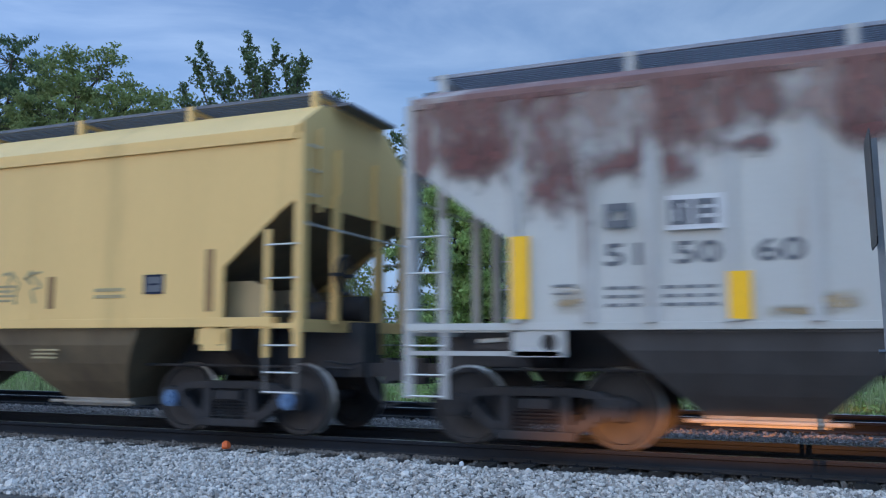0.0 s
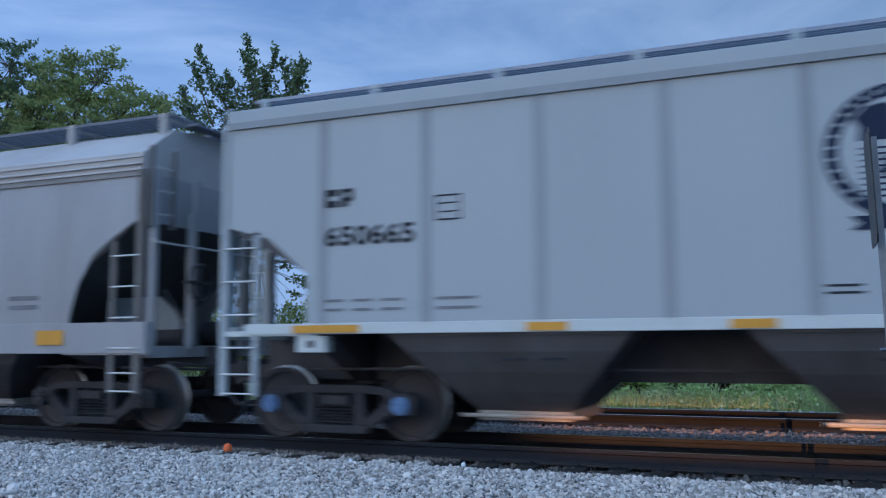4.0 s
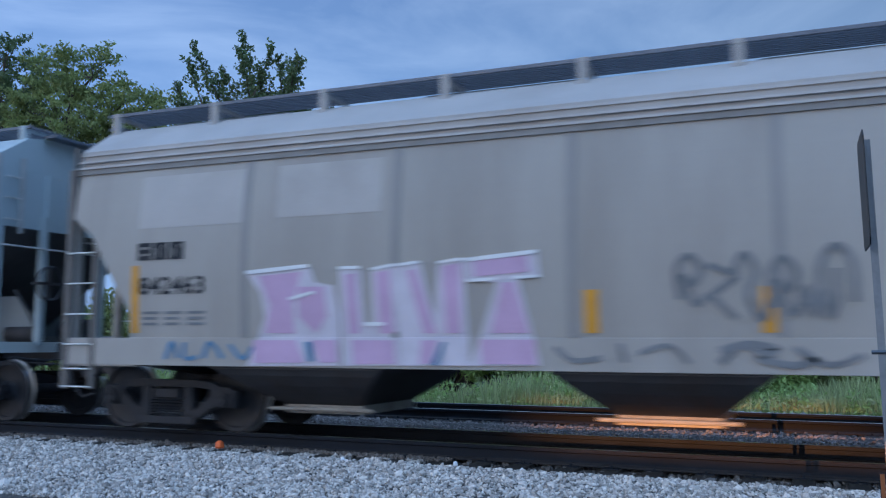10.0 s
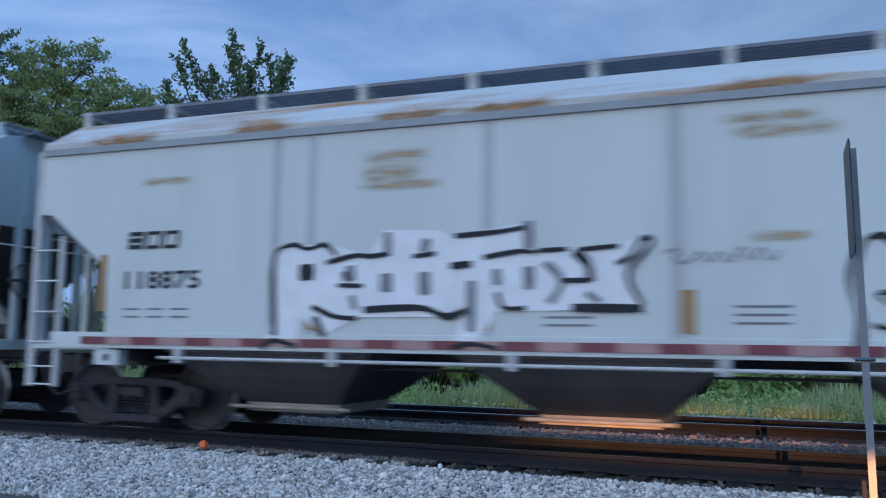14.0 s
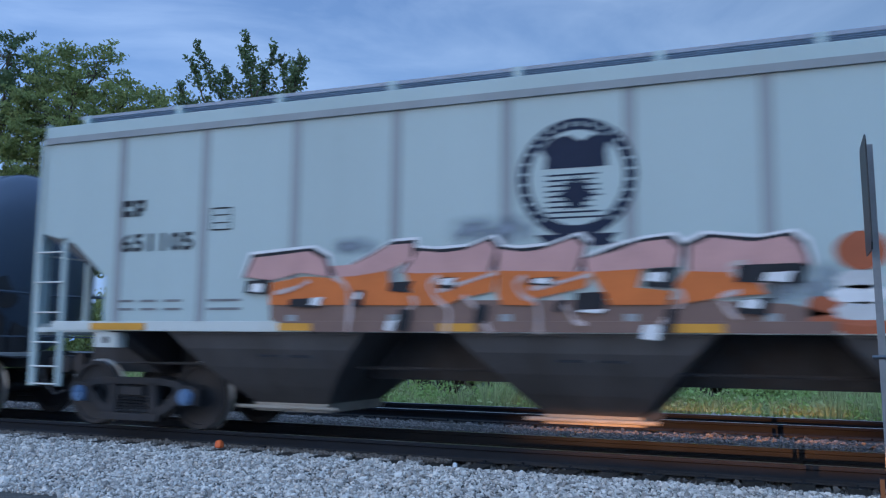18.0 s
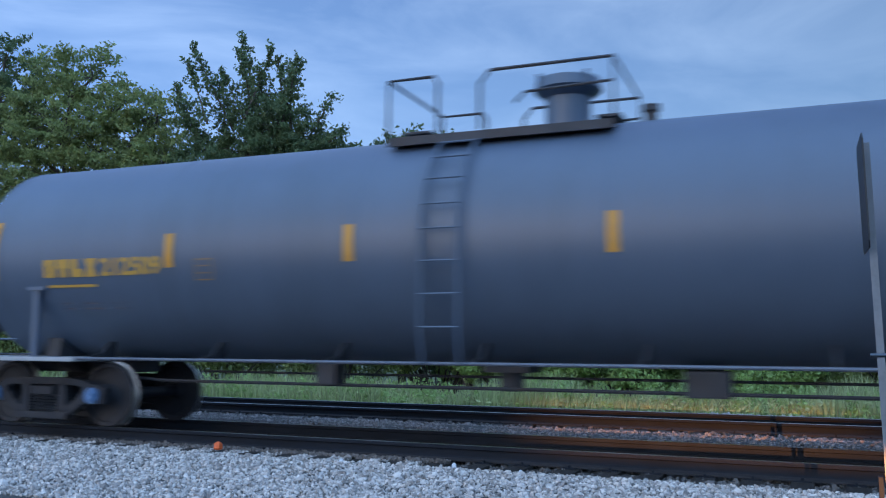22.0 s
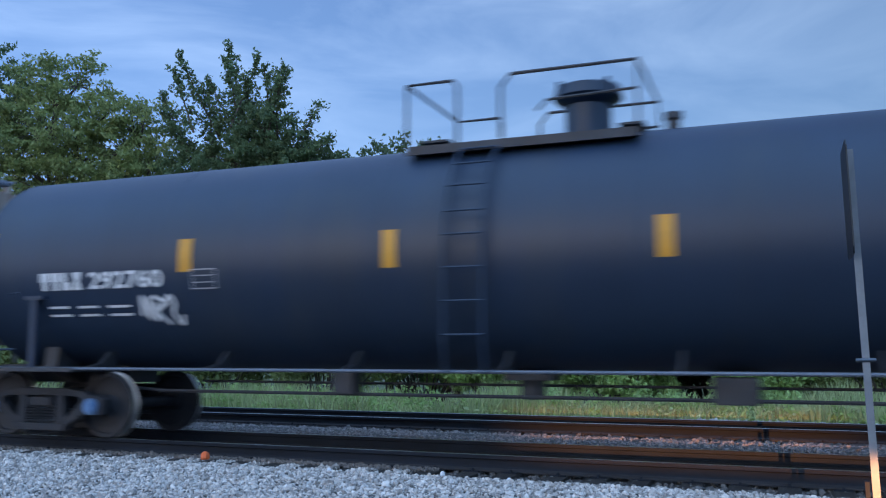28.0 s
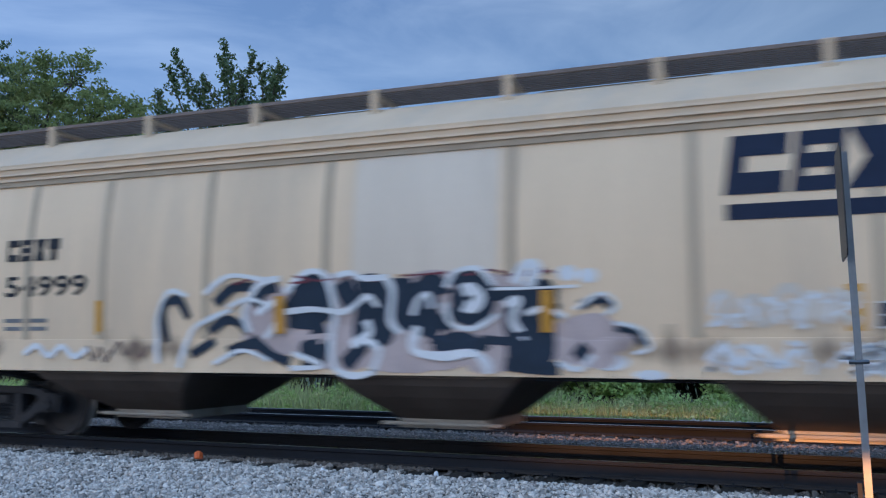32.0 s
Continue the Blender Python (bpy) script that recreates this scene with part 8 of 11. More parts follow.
def bubble_wagon():
    car, sd, half = hopper("white covered hopper wagon with rusty eaves and black outline graffiti", -116.7, 12.67, M_WHITE, M_WHITE_RUSTY, top=3.80, cut=WHITE_CUT, bays=(4.0, 1.5, 0.66), gap_top=0.94, posts=11, seams=[4.55, 5.05, 7.3, 9.35, 11.65, 13.8], seam_w=0.12, seam_proud=0.004, seam_mat=M_SEAM, sill_mat=M_WHITE, ladder_mat=M_LADDER, bay_foot=0.45, eave_mat=M_SEAM_MID)
    blocks(sd, "company_mark", M_BLACK_INK, 2.29 - half, 2.40, 0.85, 0.23, ("slits", "ring", "ring"), "worn black company mark", lean=0.1, thick=0.2)
    sd.text("wagon_number", M_BLACK_INK, "118875", 2.27 - half, 1.87, 1.19, 0.24)
    sd.lines("small_print", M_SPRAY_DARK, 2.27 - half, 3.4 - half, 1.5, 1.7, 2, 4, cols=3, fill=0.25)
    striped_sill(sd, half, 1.6, 15.0, 1.15, 1.25, 0.42, pale=M_STRIPE_DULL)
    part("sill_pipe", Shape().tube((-half + 2.9, -1.63, 0.99), (half - 1.4, -1.63, 0.99), 0.022, 8), M_LADDER, car, "pale pipe slung below the sill")
    for d in (3.2, 5.4, 7.6, 9.8, 12.0, 14.0):
        part("pipe_clip", stored("pipe_clip", lambda: Shape().box(-0.05, 0.05, -1.66, -1.58, 0.93, 1.10).mesh("pipe_clip", M_LADDER)), None, car, at=pose(d - half, 0, 0))
    fills(sd, half, M_SPRAY_WHITE, 0.014, "white body of the outlined letters", [[(4.55, 2.29), (4.81, 2.39), (5.29, 2.38), (5.84, 2.24), (6.04, 2.53), (6.7, 2.51), (6.87, 2.44), (7.81, 2.56), (7.85, 2.26), (8.75, 2.27), (9.01, 2.37), (9.11, 2.28), (8.89, 1.97), (9.01, 1.6), (7.43, 1.58), (7.15, 1.18), (6.9, 1.17), (7.02, 1.52), (5.71, 1.51), (5.26, 1.29), (4.95, 1.52), (4.88, 1.15), (4.42, 1.14), (4.58, 1.52)]])
    spray(sd, half, M_SPRAY_BLACK, 0.022, "thin black outline stroke of a letter", [(0.063, [(4.58, 1.74), (4.57, 2.26), (4.81, 2.39), (5.03, 2.33), (5.25, 2.38), (5.41, 2.25)]), (0.21, [(5.01, 2.15), (5.02, 1.95)]), (0.081, [(4.54, 2.1), (4.6, 1.29)]), (0.068, [(5.29, 2.16), (5.68, 2.24), (5.89, 2.21)]), (0.07, [(5.1, 1.64), (5.42, 1.52), (5.7, 1.5)]), (0.088, [(5.14, 1.52), (5.27, 1.29)]), (0.072, [(4.42, 1.14), (4.61, 1.23), (4.9, 1.16)]), (0.076, [(5.52, 2.05), (5.56, 1.94)]), (0.051, [(5.44, 1.89), (5.78, 1.88)])])
    spray(sd, half, M_SPRAY_DARK, 0.024, "grey inner shape of a letter", [(0.136, [(5.6, 2.12), (5.62, 1.94)]), (0.165, [(6.07, 2.02), (6.08, 1.81)]), (0.155, [(6.55, 2.03), (6.56, 1.77)]), (0.107, [(6.08, 2.5), (6.09, 2.27)]), (0.12, [(6.58, 2.41), (6.54, 2.26)]), (0.116, [(7.77, 2.57), (7.78, 2.27)]), (0.126, [(7.78, 2.07), (7.79, 1.82)]), (0.105, [(7.41, 2.05), (7.43, 1.87)]), (0.082, [(5.63, 1.77), (5.68, 1.6)]), (0.105, [(7.12, 1.92), (7.12, 1.36)]), (0.087, [(7.97, 2.11), (8.15, 1.91), (8.02, 1.67)]), (0.07, [(8.42, 1.78), (8.56, 1.68)])])
    spray(sd, half, M_SPRAY_BLACK, 0.028, "heavy black edge of a letter", [(0.058, [(5.83, 2.22), (6.12, 2.25)]), (0.056, [(6.41, 2.21), (6.69, 2.24)]), (0.083, [(5.79, 1.6), (6.52, 1.62), (6.83, 1.52), (7.07, 1.6)]), (0.062, [(6.91, 2.43), (7.4, 2.46), (7.73, 2.5)]), (0.082, [(6.87, 2.09), (7.13, 2.11)]), (0.06, [(7.26, 2.18), (7.7, 2.24), (7.86, 2.21)]), (0.058, [(7.42, 1.79), (7.5, 1.62), (7.75, 1.62)]), (0.051, [(7.88, 2.24), (8.22, 2.25)]), (0.112, [(8.29, 2.22), (8.43, 2.09), (8.46, 1.9)]), (0.049, [(8.33, 2.24), (8.77, 2.27)]), (0.056, [(8.46, 1.91), (8.15, 1.91)]), (0.061, [(8.74, 2.08), (8.89, 2.16), (9.01, 2.34), (9.1, 2.28), (8.86, 1.97), (9, 1.65)]), (0.091, [(8.26, 1.62), (9, 1.61)])])
    spray(sd, half, M_SPRAY_BLACK, 0.028, "heavy black edge of a letter", [(0.06, [(6.89, 1.17), (7.14, 1.22), (7.44, 1.17)])])
    tape(sd, M_OLD_AMBER, half, [(1.85, 1.59, 2.34, 0.10), (5.01, 1.35, 1.8, 0.15), (7.19, 1.35, 1.8, 0.15), (9.38, 1.35, 1.8, 0.15), (11.61, 1.35, 1.8, 0.15), (14.62, 1.36, 2.2, 0.14)], "faded brown reflective strip")
    s = Shape()
    sd.stroke(s, [(11.0 - half, 1.13), (11.04 - half, 1.5), (10.97 - half, 1.9), (11.1 - half, 2.25), (11.3 - half, 2.28), (11.5 - half, 2.0), (11.5 - half, 1.75)], 0.09, 0.012)
    sd.stroke(s, [(11.5 - half, 1.75), (11.2 - half, 1.74), (11.48 - half, 1.5), (11.4 - half, 1.4), (11.15 - half, 1.45)], 0.06, 0.012)
    part("sprayed_tag", s, M_SPRAY_BLACK, car, "black looped figure")
    sd.strokes(["hook", "wave", "wave", "zig", "wave"], row(half, (11.91, 12.2, 1.89, 2.15), (12.2, 12.55, 1.9, 2.15), (12.5, 12.84, 1.86, 2.1), (12.95, 13.2, 1.9, 2.13), (13.2, 13.75, 1.7, 2.0)), [(M_SPRAY_DARK, 0.045)], name="tag_stroke", label="thin grey sprayed tag")
    sd.strokes(["hook", "wave", "wave"], row(half, (9.22, 9.5, 2.06, 2.22), (9.5, 9.95, 2.05, 2.2), (9.9, 10.35, 2.06, 2.24)), [(M_SPRAY_DARK, 0.022)], name="tag_stroke", label="thin grey sprayed tag")
    sd.bar("print_patch", M_BLACK_INK, 13.89 - half, 14.12 - half, 1.53, 1.80, proud=0.01, label="black stencilled square")
    sd.bar("print_patch", M_BLACK_INK, 14.16 - half, 14.40 - half, 1.53, 1.80, proud=0.01, label="black stencilled square")
    for d, z in ((9.9, 1.45), (12.4, 1.5), (7.95, 1.42)):
        sd.lines("small_print", M_SPRAY_DARK, d - half, d + 0.6 - half, z, z + 0.25, 3, 5, fill=0.3)
    rust_blotches(sd, half, [(5.64, 6.68, 3.0, 3.48, 3), (12.0, 13.1, 2.83, 3.52, 4), (9.81, 10.94, 3.36, 3.56, 2), (9.9, 10.6, 2.26, 2.32, 1), (11.76, 13.31, 2.36, 2.42, 1), (2.4, 3.2, 3.2, 3.4, 1)], 8, M_RUST_PALE)
    rust_blotches(sd, half, [(11.9, 13.2, 2.32, 2.46, 2)], 9, M_RUST_DEEP)
    rust_blotches(sd, half, [(d, d + 1.2, 3.84, 3.92, 2) for d in (1.6, 3.6, 5.7, 7.0, 9.6, 12.0, 13.8)], 10)


def second_brand_wagon():
    car, sd, half = white_wagon(-133.65, 13.05, "pale grey covered hopper wagon with red lettering and thin black tags", M_PALE_BLUE, M_PALE_BLUE)
    red_wordmark(sd, half, M_PALE_BLUE)
    sd.bar("mark_patch", M_WHITE_INK, 2.18 - half, 3.05 - half, 2.25, 2.61, proud=0.008, label="white repaint patch")
    blocks(sd, "company_mark", M_BLACK_INK, 2.25 - half, 2.30, 0.70, 0.25, ("slits", "ring", "ring"), "black company mark", proud=0.014)
    sd.bar("mark_patch", M_WHITE_INK, 2.18 - half, 3.33 - half, 1.80, 2.09, proud=0.008, label="white repaint patch")
    sd.lines("wagon_number", M_BLACK_INK, 2.25 - half, 3.2 - half, 1.83, 2.05, 1, 3, fill=1.0, cols=6, proud=0.014, label="blurred stencilled number")
    tape(sd, M_BRIGHT_AMBER, half, [(1.95, 1.39, 2.27, 0.18), (5.16, 1.36, 1.80, 0.18), (8.9, 1.36, 1.80, 0.16), (11.6, 1.36, 1.80, 0.16), (14.95, 1.33, 2.25, 0.17)], "bright amber reflective strip")
    striped_sill(sd, half, 2.6, 15.0, 1.14, 1.23, 0.5, pale=M_STRIPE_DULL)
    d = M_SPRAY_DARK
    sd.strokes(["hook", "wave", "C"], row(half, (0.87, 1.3, 2.9, 3.34), (1.0, 1.5, 2.65, 2.95), (1.3, 1.66, 2.8, 3.3)), [(d, 0.04)], name="tag_stroke", label="thin grey sprayed tag")
    sd.strokes(["wave", "zig", "hook"], row(half, (3.05, 3.4, 1.47, 1.85), (3.45, 3.75, 1.5, 1.87), (3.75, 4.14, 1.47, 1.8)), [(d, 0.045)], name="tag_stroke", label="thin grey sprayed tag")
    sd.strokes(["wave", "hook"], row(half, (4.52, 4.95, 2.02, 2.38), (4.95, 5.40, 2.05, 2.35)), [(d, 0.05)], name="tag_stroke", label="thin grey sprayed tag")
    s = Shape()
    sd.stroke(s, [(7.2 - half, 1.6), (7.0 - half, 2.0), (7.5 - half, 2.3), (8.3 - half, 2.2), (8.7 - half, 1.8), (8.2 - half, 1.5), (7.6 - half, 1.7), (8.0 - half, 2.0), (8.8 - half, 2.1)], 0.10, 0.01)
    part("sprayed_tag", s, M_SPRAY_BLACK, car, "thick black looping tag")
    sd.strokes("OO", row(half, (13.5, 13.9, 1.5, 2.0), (14.1, 14.5, 1.5, 2.0)), [(d, 0.05)], name="tag_stroke", label="worn grey loop")


def orange_wagon():
    car, sd, half = new_grey_wagon(-150.63, 12.76, M_GREEN_GREY, "pale green-grey covered hopper wagon with orange and salmon graffiti", "651105")
    slide = lambda pts: [(d - half, z) for d, z in pts]
    sd.flat("brown_band", M_SPRAY_UMBER, [slide([(4.6, 1.72), (5.75, 1.71), (7.86, 1.69), (9.66, 1.68), (10.58, 1.63), (10.96, 1.53), (10.99, 1.34), (9.23, 1.34), (6.85, 1.34), (5.19, 1.33), (4.61, 1.48)])], 0.012, "brown foot of the sprayed letters")
    heads = ([(4.24, 2.01), (4.36, 2.25), (4.79, 2.28), (5.15, 2.31), (5.37, 2.2), (5.43, 1.99), (5.04, 2.05), (4.62, 1.96)],
             [(5.46, 2.12), (5.74, 2.13), (6, 2.24), (6.22, 2.35), (6.52, 2.36), (6.52, 2.17), (6.22, 2.05), (5.75, 1.99), (5.53, 1.99)],
             [(6.6, 2.27), (6.89, 2.24), (7.15, 2.26), (7.46, 2.36), (7.55, 2.26), (7.46, 2.01), (6.6, 2.01), (6.41, 2.02)],
             [(7.58, 2.26), (7.85, 2.22), (8.07, 2.24), (8.43, 2.35), (8.54, 2.26), (8.45, 1.99), (7.56, 2.02)],
             [(8.54, 2.12), (8.88, 2.2), (9.11, 2.28), (9.41, 2.31), (9.54, 2.2), (9.5, 2.02), (8.56, 1.98)],
             [(9.63, 2.22), (9.84, 2.31), (10.25, 2.25), (10.56, 2.3), (10.68, 2.2), (10.73, 2.08), (10.73, 2), (10.12, 2.01), (10.04, 1.95), (9.62, 1.97)])
    bodies = ([(4.62, 1.93), (5.05, 2), (5.16, 2), (5.55, 1.97), (5.7, 1.79), (5.67, 1.65), (4.6, 1.66)],
              [(5.6, 1.99), (6.22, 2.05), (6.24, 1.83), (6.55, 1.78), (6.53, 1.64), (5.76, 1.65)],
              [(6.44, 2.02), (7.46, 2.03), (7.56, 2), (7.51, 1.79), (7.16, 1.72), (6.95, 1.64), (6.58, 1.64)],
              [(7.56, 2.02), (8.61, 1.99), (8.56, 1.82), (8.02, 1.71), (8, 1.63), (7.61, 1.64), (7.56, 1.76)],
              [(8.61, 1.99), (9.15, 2.01), (9.1, 1.81), (9.45, 1.77), (9.4, 1.63), (8.81, 1.63)],
              [(9.49, 1.85), (9.6, 1.98), (10.06, 1.96), (10.28, 1.84), (10.35, 1.73), (9.95, 1.7), (9.49, 1.63)])
    for j, (head, body) in enumerate(zip(heads, bodies)):
        head, body = slide(head), slide(body)
        cx, cz = sum(x for x, z in head) / len(head), sum(z for x, z in head) / len(head)
        grown = lambda g: [(x + g * (1 if x > cx else -1), z + (g if z > cz else 0)) for x, z in head]
        letter = sd.flat("graffiti_letter", M_SPRAY_WHITE, [grown(0.075)], 0.015 + 0.001 * j, "letter banded salmon, orange and brown")
        for name, mat, poly, pr in (("letter_edge", M_SPRAY_BLACK, grown(0.040), 0.022), ("orange_band", M_SPRAY_ORANGE, body, 0.028), ("salmon_band", M_SPRAY_SALMON, head, 0.029)):
            part(name, Shape().add([(x, sd.y(z, pr + 0.0008 * j), z) for x, z in poly], [tuple(range(len(poly)))]), mat, letter)
    for k, pts in enumerate(([(6.87, 1.98), (6.75, 1.87), (6.85, 1.7), (6.99, 1.58), (6.96, 1.32)], [(7.16, 1.75), (7.29, 1.63), (7.39, 1.48), (7.51, 1.32)], [(7.88, 1.96), (7.78, 1.86), (7.86, 1.74), (8.02, 1.64), (8.04, 1.32)], [(8.21, 1.73), (8.33, 1.62), (8.45, 1.46), (8.56, 1.43)], [(10.18, 2.05), (10.02, 2.02), (10.06, 1.93), (10.24, 1.86), (10.37, 1.84)], [(10.11, 1.76), (9.93, 1.7), (9.99, 1.58), (10.09, 1.48)], [(5.49, 1.99), (5.66, 1.89), (5.73, 1.68), (5.71, 1.33)], [(6.85, 1.8), (7.16, 1.89), (7.56, 2)], [(7.95, 1.81), (8.24, 1.87), (8.61, 1.96)], [(9.51, 1.79), (9.55, 1.66), (9.44, 1.53), (9.32, 1.43)], [(4.69, 1.8), (4.99, 1.87), (5.17, 1.95)], [(6.53, 1.75), (6.56, 1.65), (6.42, 1.53)])):
        line = Shape()
        sd.stroke(line, slide(pts), 0.06, 0.036 + 0.0004 * k)
        part("graffiti_stroke", line, M_SPRAY_DUSTY, car, "dusty mauve curve between letters")
    for name, mat, pr, label, boxes in (("graffiti_gap", M_SPRAY_BLACK, 0.042, "black gap between letters", ((4.24, 4.61, 1.79, 1.97), (4.88, 5.35, 1.62, 1.74), (5.76, 5.92, 1.62, 1.83), (6.23, 6.52, 1.79, 1.92), (6.85, 7.08, 1.82, 1.96), (7.91, 8.21, 1.84, 1.94), (8.42, 8.77, 1.54, 1.77), (9.17, 9.5, 1.8, 2.01), (10.07, 10.73, 1.83, 2.03), (10.07, 10.39, 1.52, 1.69), (6.35, 6.53, 1.34, 1.6), (9.36, 9.49, 1.33, 1.59), (7.29, 7.46, 1.43, 1.65), (8.21, 8.33, 1.55, 1.69))),
                                        ("graffiti_shine", M_SPRAY_WHITE, 0.046, "white block inside a gap", ((4.32, 4.52, 1.81, 1.93), (5.18, 5.34, 1.64, 1.75), (5.78, 5.88, 1.71, 1.81), (6.87, 7.05, 1.86, 1.95), (7.96, 8.18, 1.86, 1.93), (8.47, 8.74, 1.54, 1.59), (9.19, 9.39, 1.86, 1.97), (10.33, 10.59, 1.84, 1.95), (10.1, 10.31, 1.58, 1.68), (6.2, 6.33, 1.34, 1.47), (9.13, 9.34, 1.26, 1.43)))):
        for k, (a, b, c, d) in enumerate(boxes):
            lean = 0.04 * (-1) ** k
            sd.flat(name, mat, [slide([(a, c + 0.02), (b - 0.03, c), (b, d - 0.03), (b - lean, d), (a + 0.03, d - 0.01)])], pr + 0.0002 * k, label)
    sd.balloons(puffs(half, (10.2, 11.15, 1.5, 2.1), (5.4, 6.1, 2.2, 2.5), (6.9, 8.1, 2.25, 2.7)), [("graffiti_mist", M_SPRAY_DUSK, 0.0)], 96, base=0.006, label="blue-grey sprayed mist")
    sd.disc("sprayed_ball", M_SPRAY_BALL, 11.22 - half, 2.14, 0.19, 0.24, proud=0.014, label="orange sprayed ball over stacked shapes")
    for z, r, m in ((1.86, 0.22, M_SPRAY_PALE), (1.72, 0.27, M_SPRAY_WHITE), (1.56, 0.24, M_SPRAY_PALE)):
        sd.disc("sprayed_blob", m, 11.2 - half, z, 0.09, r, proud=0.016, label="stacked white sprayed shape", wob=0.1)
    sd.balloons(puffs(half, (10.72, 11.1, 1.36, 1.70), (11.0, 11.5, 1.34, 1.48)), [("sprayed_base", M_SPRAY_BALL, 0.0)], 97, base=0.012, label="orange-brown sprayed base")
    sd.bar("sprayed_line", M_SPRAY_BLACK, 11.5 - half, 12.05 - half, 1.60, 1.66, proud=0.012, label="thin dark sprayed line")


def grey_tank(centre, spacing, label, first):
    car, sd, half = tank(label, centre, spacing, M_TANK_GREY, caps=M_CAP, r=1.49, zc=2.45)
    if first:
        amber = [(1.18, 2.07, 2.94, 0.17), (4.41, 2.17, 2.62, 0.12), (7.33, 2.17, 2.62, 0.12), (10.39, 2.17, 2.62, 0.12), (13.30, 2.17, 2.62, 0.12), (16.55, 2.07, 2.9, 0.17)]
        m0, m1, n0, n1, z, box, panel = 2.21, 3.22, 3.27, 4.26, 2.07, 4.81, (15.16, 16.3)
    else:
        amber = [(1.30, 2.09, 2.95, 0.14), (4.48, 2.2, 2.65, 0.12), (7.17, 2.2, 2.65, 0.12), (10.38, 2.2, 2.65, 0.12), (13.58, 2.2, 2.65, 0.12), (16.5, 2.07, 2.9, 0.17)]
        m0, m1, n0, n1, z, box, panel = 2.35, 3.35, 3.38, 4.41, 2.11, 4.96, (15.08, 16.21)
    tape(sd, M_AMBER, half, amber)
    ink = M_YELLOW_INK
    blocks(sd, "owner_mark", ink, m0 - half, z, m1 - m0, 0.25, ("posts", "tee", "foot", "waist"), "orange-yellow owner mark", proud=0.016, thick=0.24)
    sd.text("wagon_number", ink, "212521" if first else "212509", n0 - half, z, n1 - n0, 0.25, proud=0.016, bold=0.03)
    sd.lines("small_print", ink, m0 + 0.05 - half, m0 + 1.15 - half, z - 0.14, z - 0.10, 1, 3, fill=0.9, proud=0.016)
    sd.lines("small_print", M_RUST_STAIN, m0 + 0.05 - half, m0 + 1.7 - half, 1.65, 1.83, 2, 4, cols=3, fill=0.4, proud=0.018)
    sd.print_box("print_box", M_OLD_AMBER, box - half, box + 0.28 - half, 2.02, 2.30, w=0.015, rows=2, proud=0.016)
    sd.bar("print_panel", M_TANK_BLACK, panel[0] - half, panel[1] - half, 2.06, 2.58, proud=0.012, label="dark panel behind the white print")
    sd.print_box("print_box", M_SPRAY_GREY, panel[0] - half, panel[1] - half, 2.06, 2.58, w=0.02, rows=6, proud=0.018, label="ruled panel of white print")
    placard(sd, (15.7 if first else 15.81) - half, 1.38, M_RED_INK, "white diamond placard with a red border")
    if first:
        sd.bar("green_placard", M_GREEN_TAG, 3.92 - half, 4.40 - half, 1.68, 1.91, proud=0.02, label="fluorescent green tilted placard", lean=0.08)
        sd.strokes(["hook", "loop", "zig", "wave", "arch", "hook"], row(half, (5.40, 5.75, 1.6, 2.1), (5.75, 6.05, 1.6, 2.0), (6.05, 6.35, 1.62, 2.05), (6.35, 6.75, 1.65, 1.95), (6.75, 7.05, 1.62, 2.05), (7.0, 7.4, 1.6, 2.0)), [(M_SPRAY_GREY, 0.05)], base=0.02, name="tag_stroke", label="faded silver sprayed tag")


def black_tank(centre, spacing, label, paint=None, **more):
    return tank(label, centre, spacing, paint or M_TANK_BLACK, head_paint=M_TANK_BROWN, **more)


SHORT_TOP = dict(deck=(-1.12, 1.29), rungs=(-0.61, -0.24), man=0.62, valve=1.62, rail=4.42)


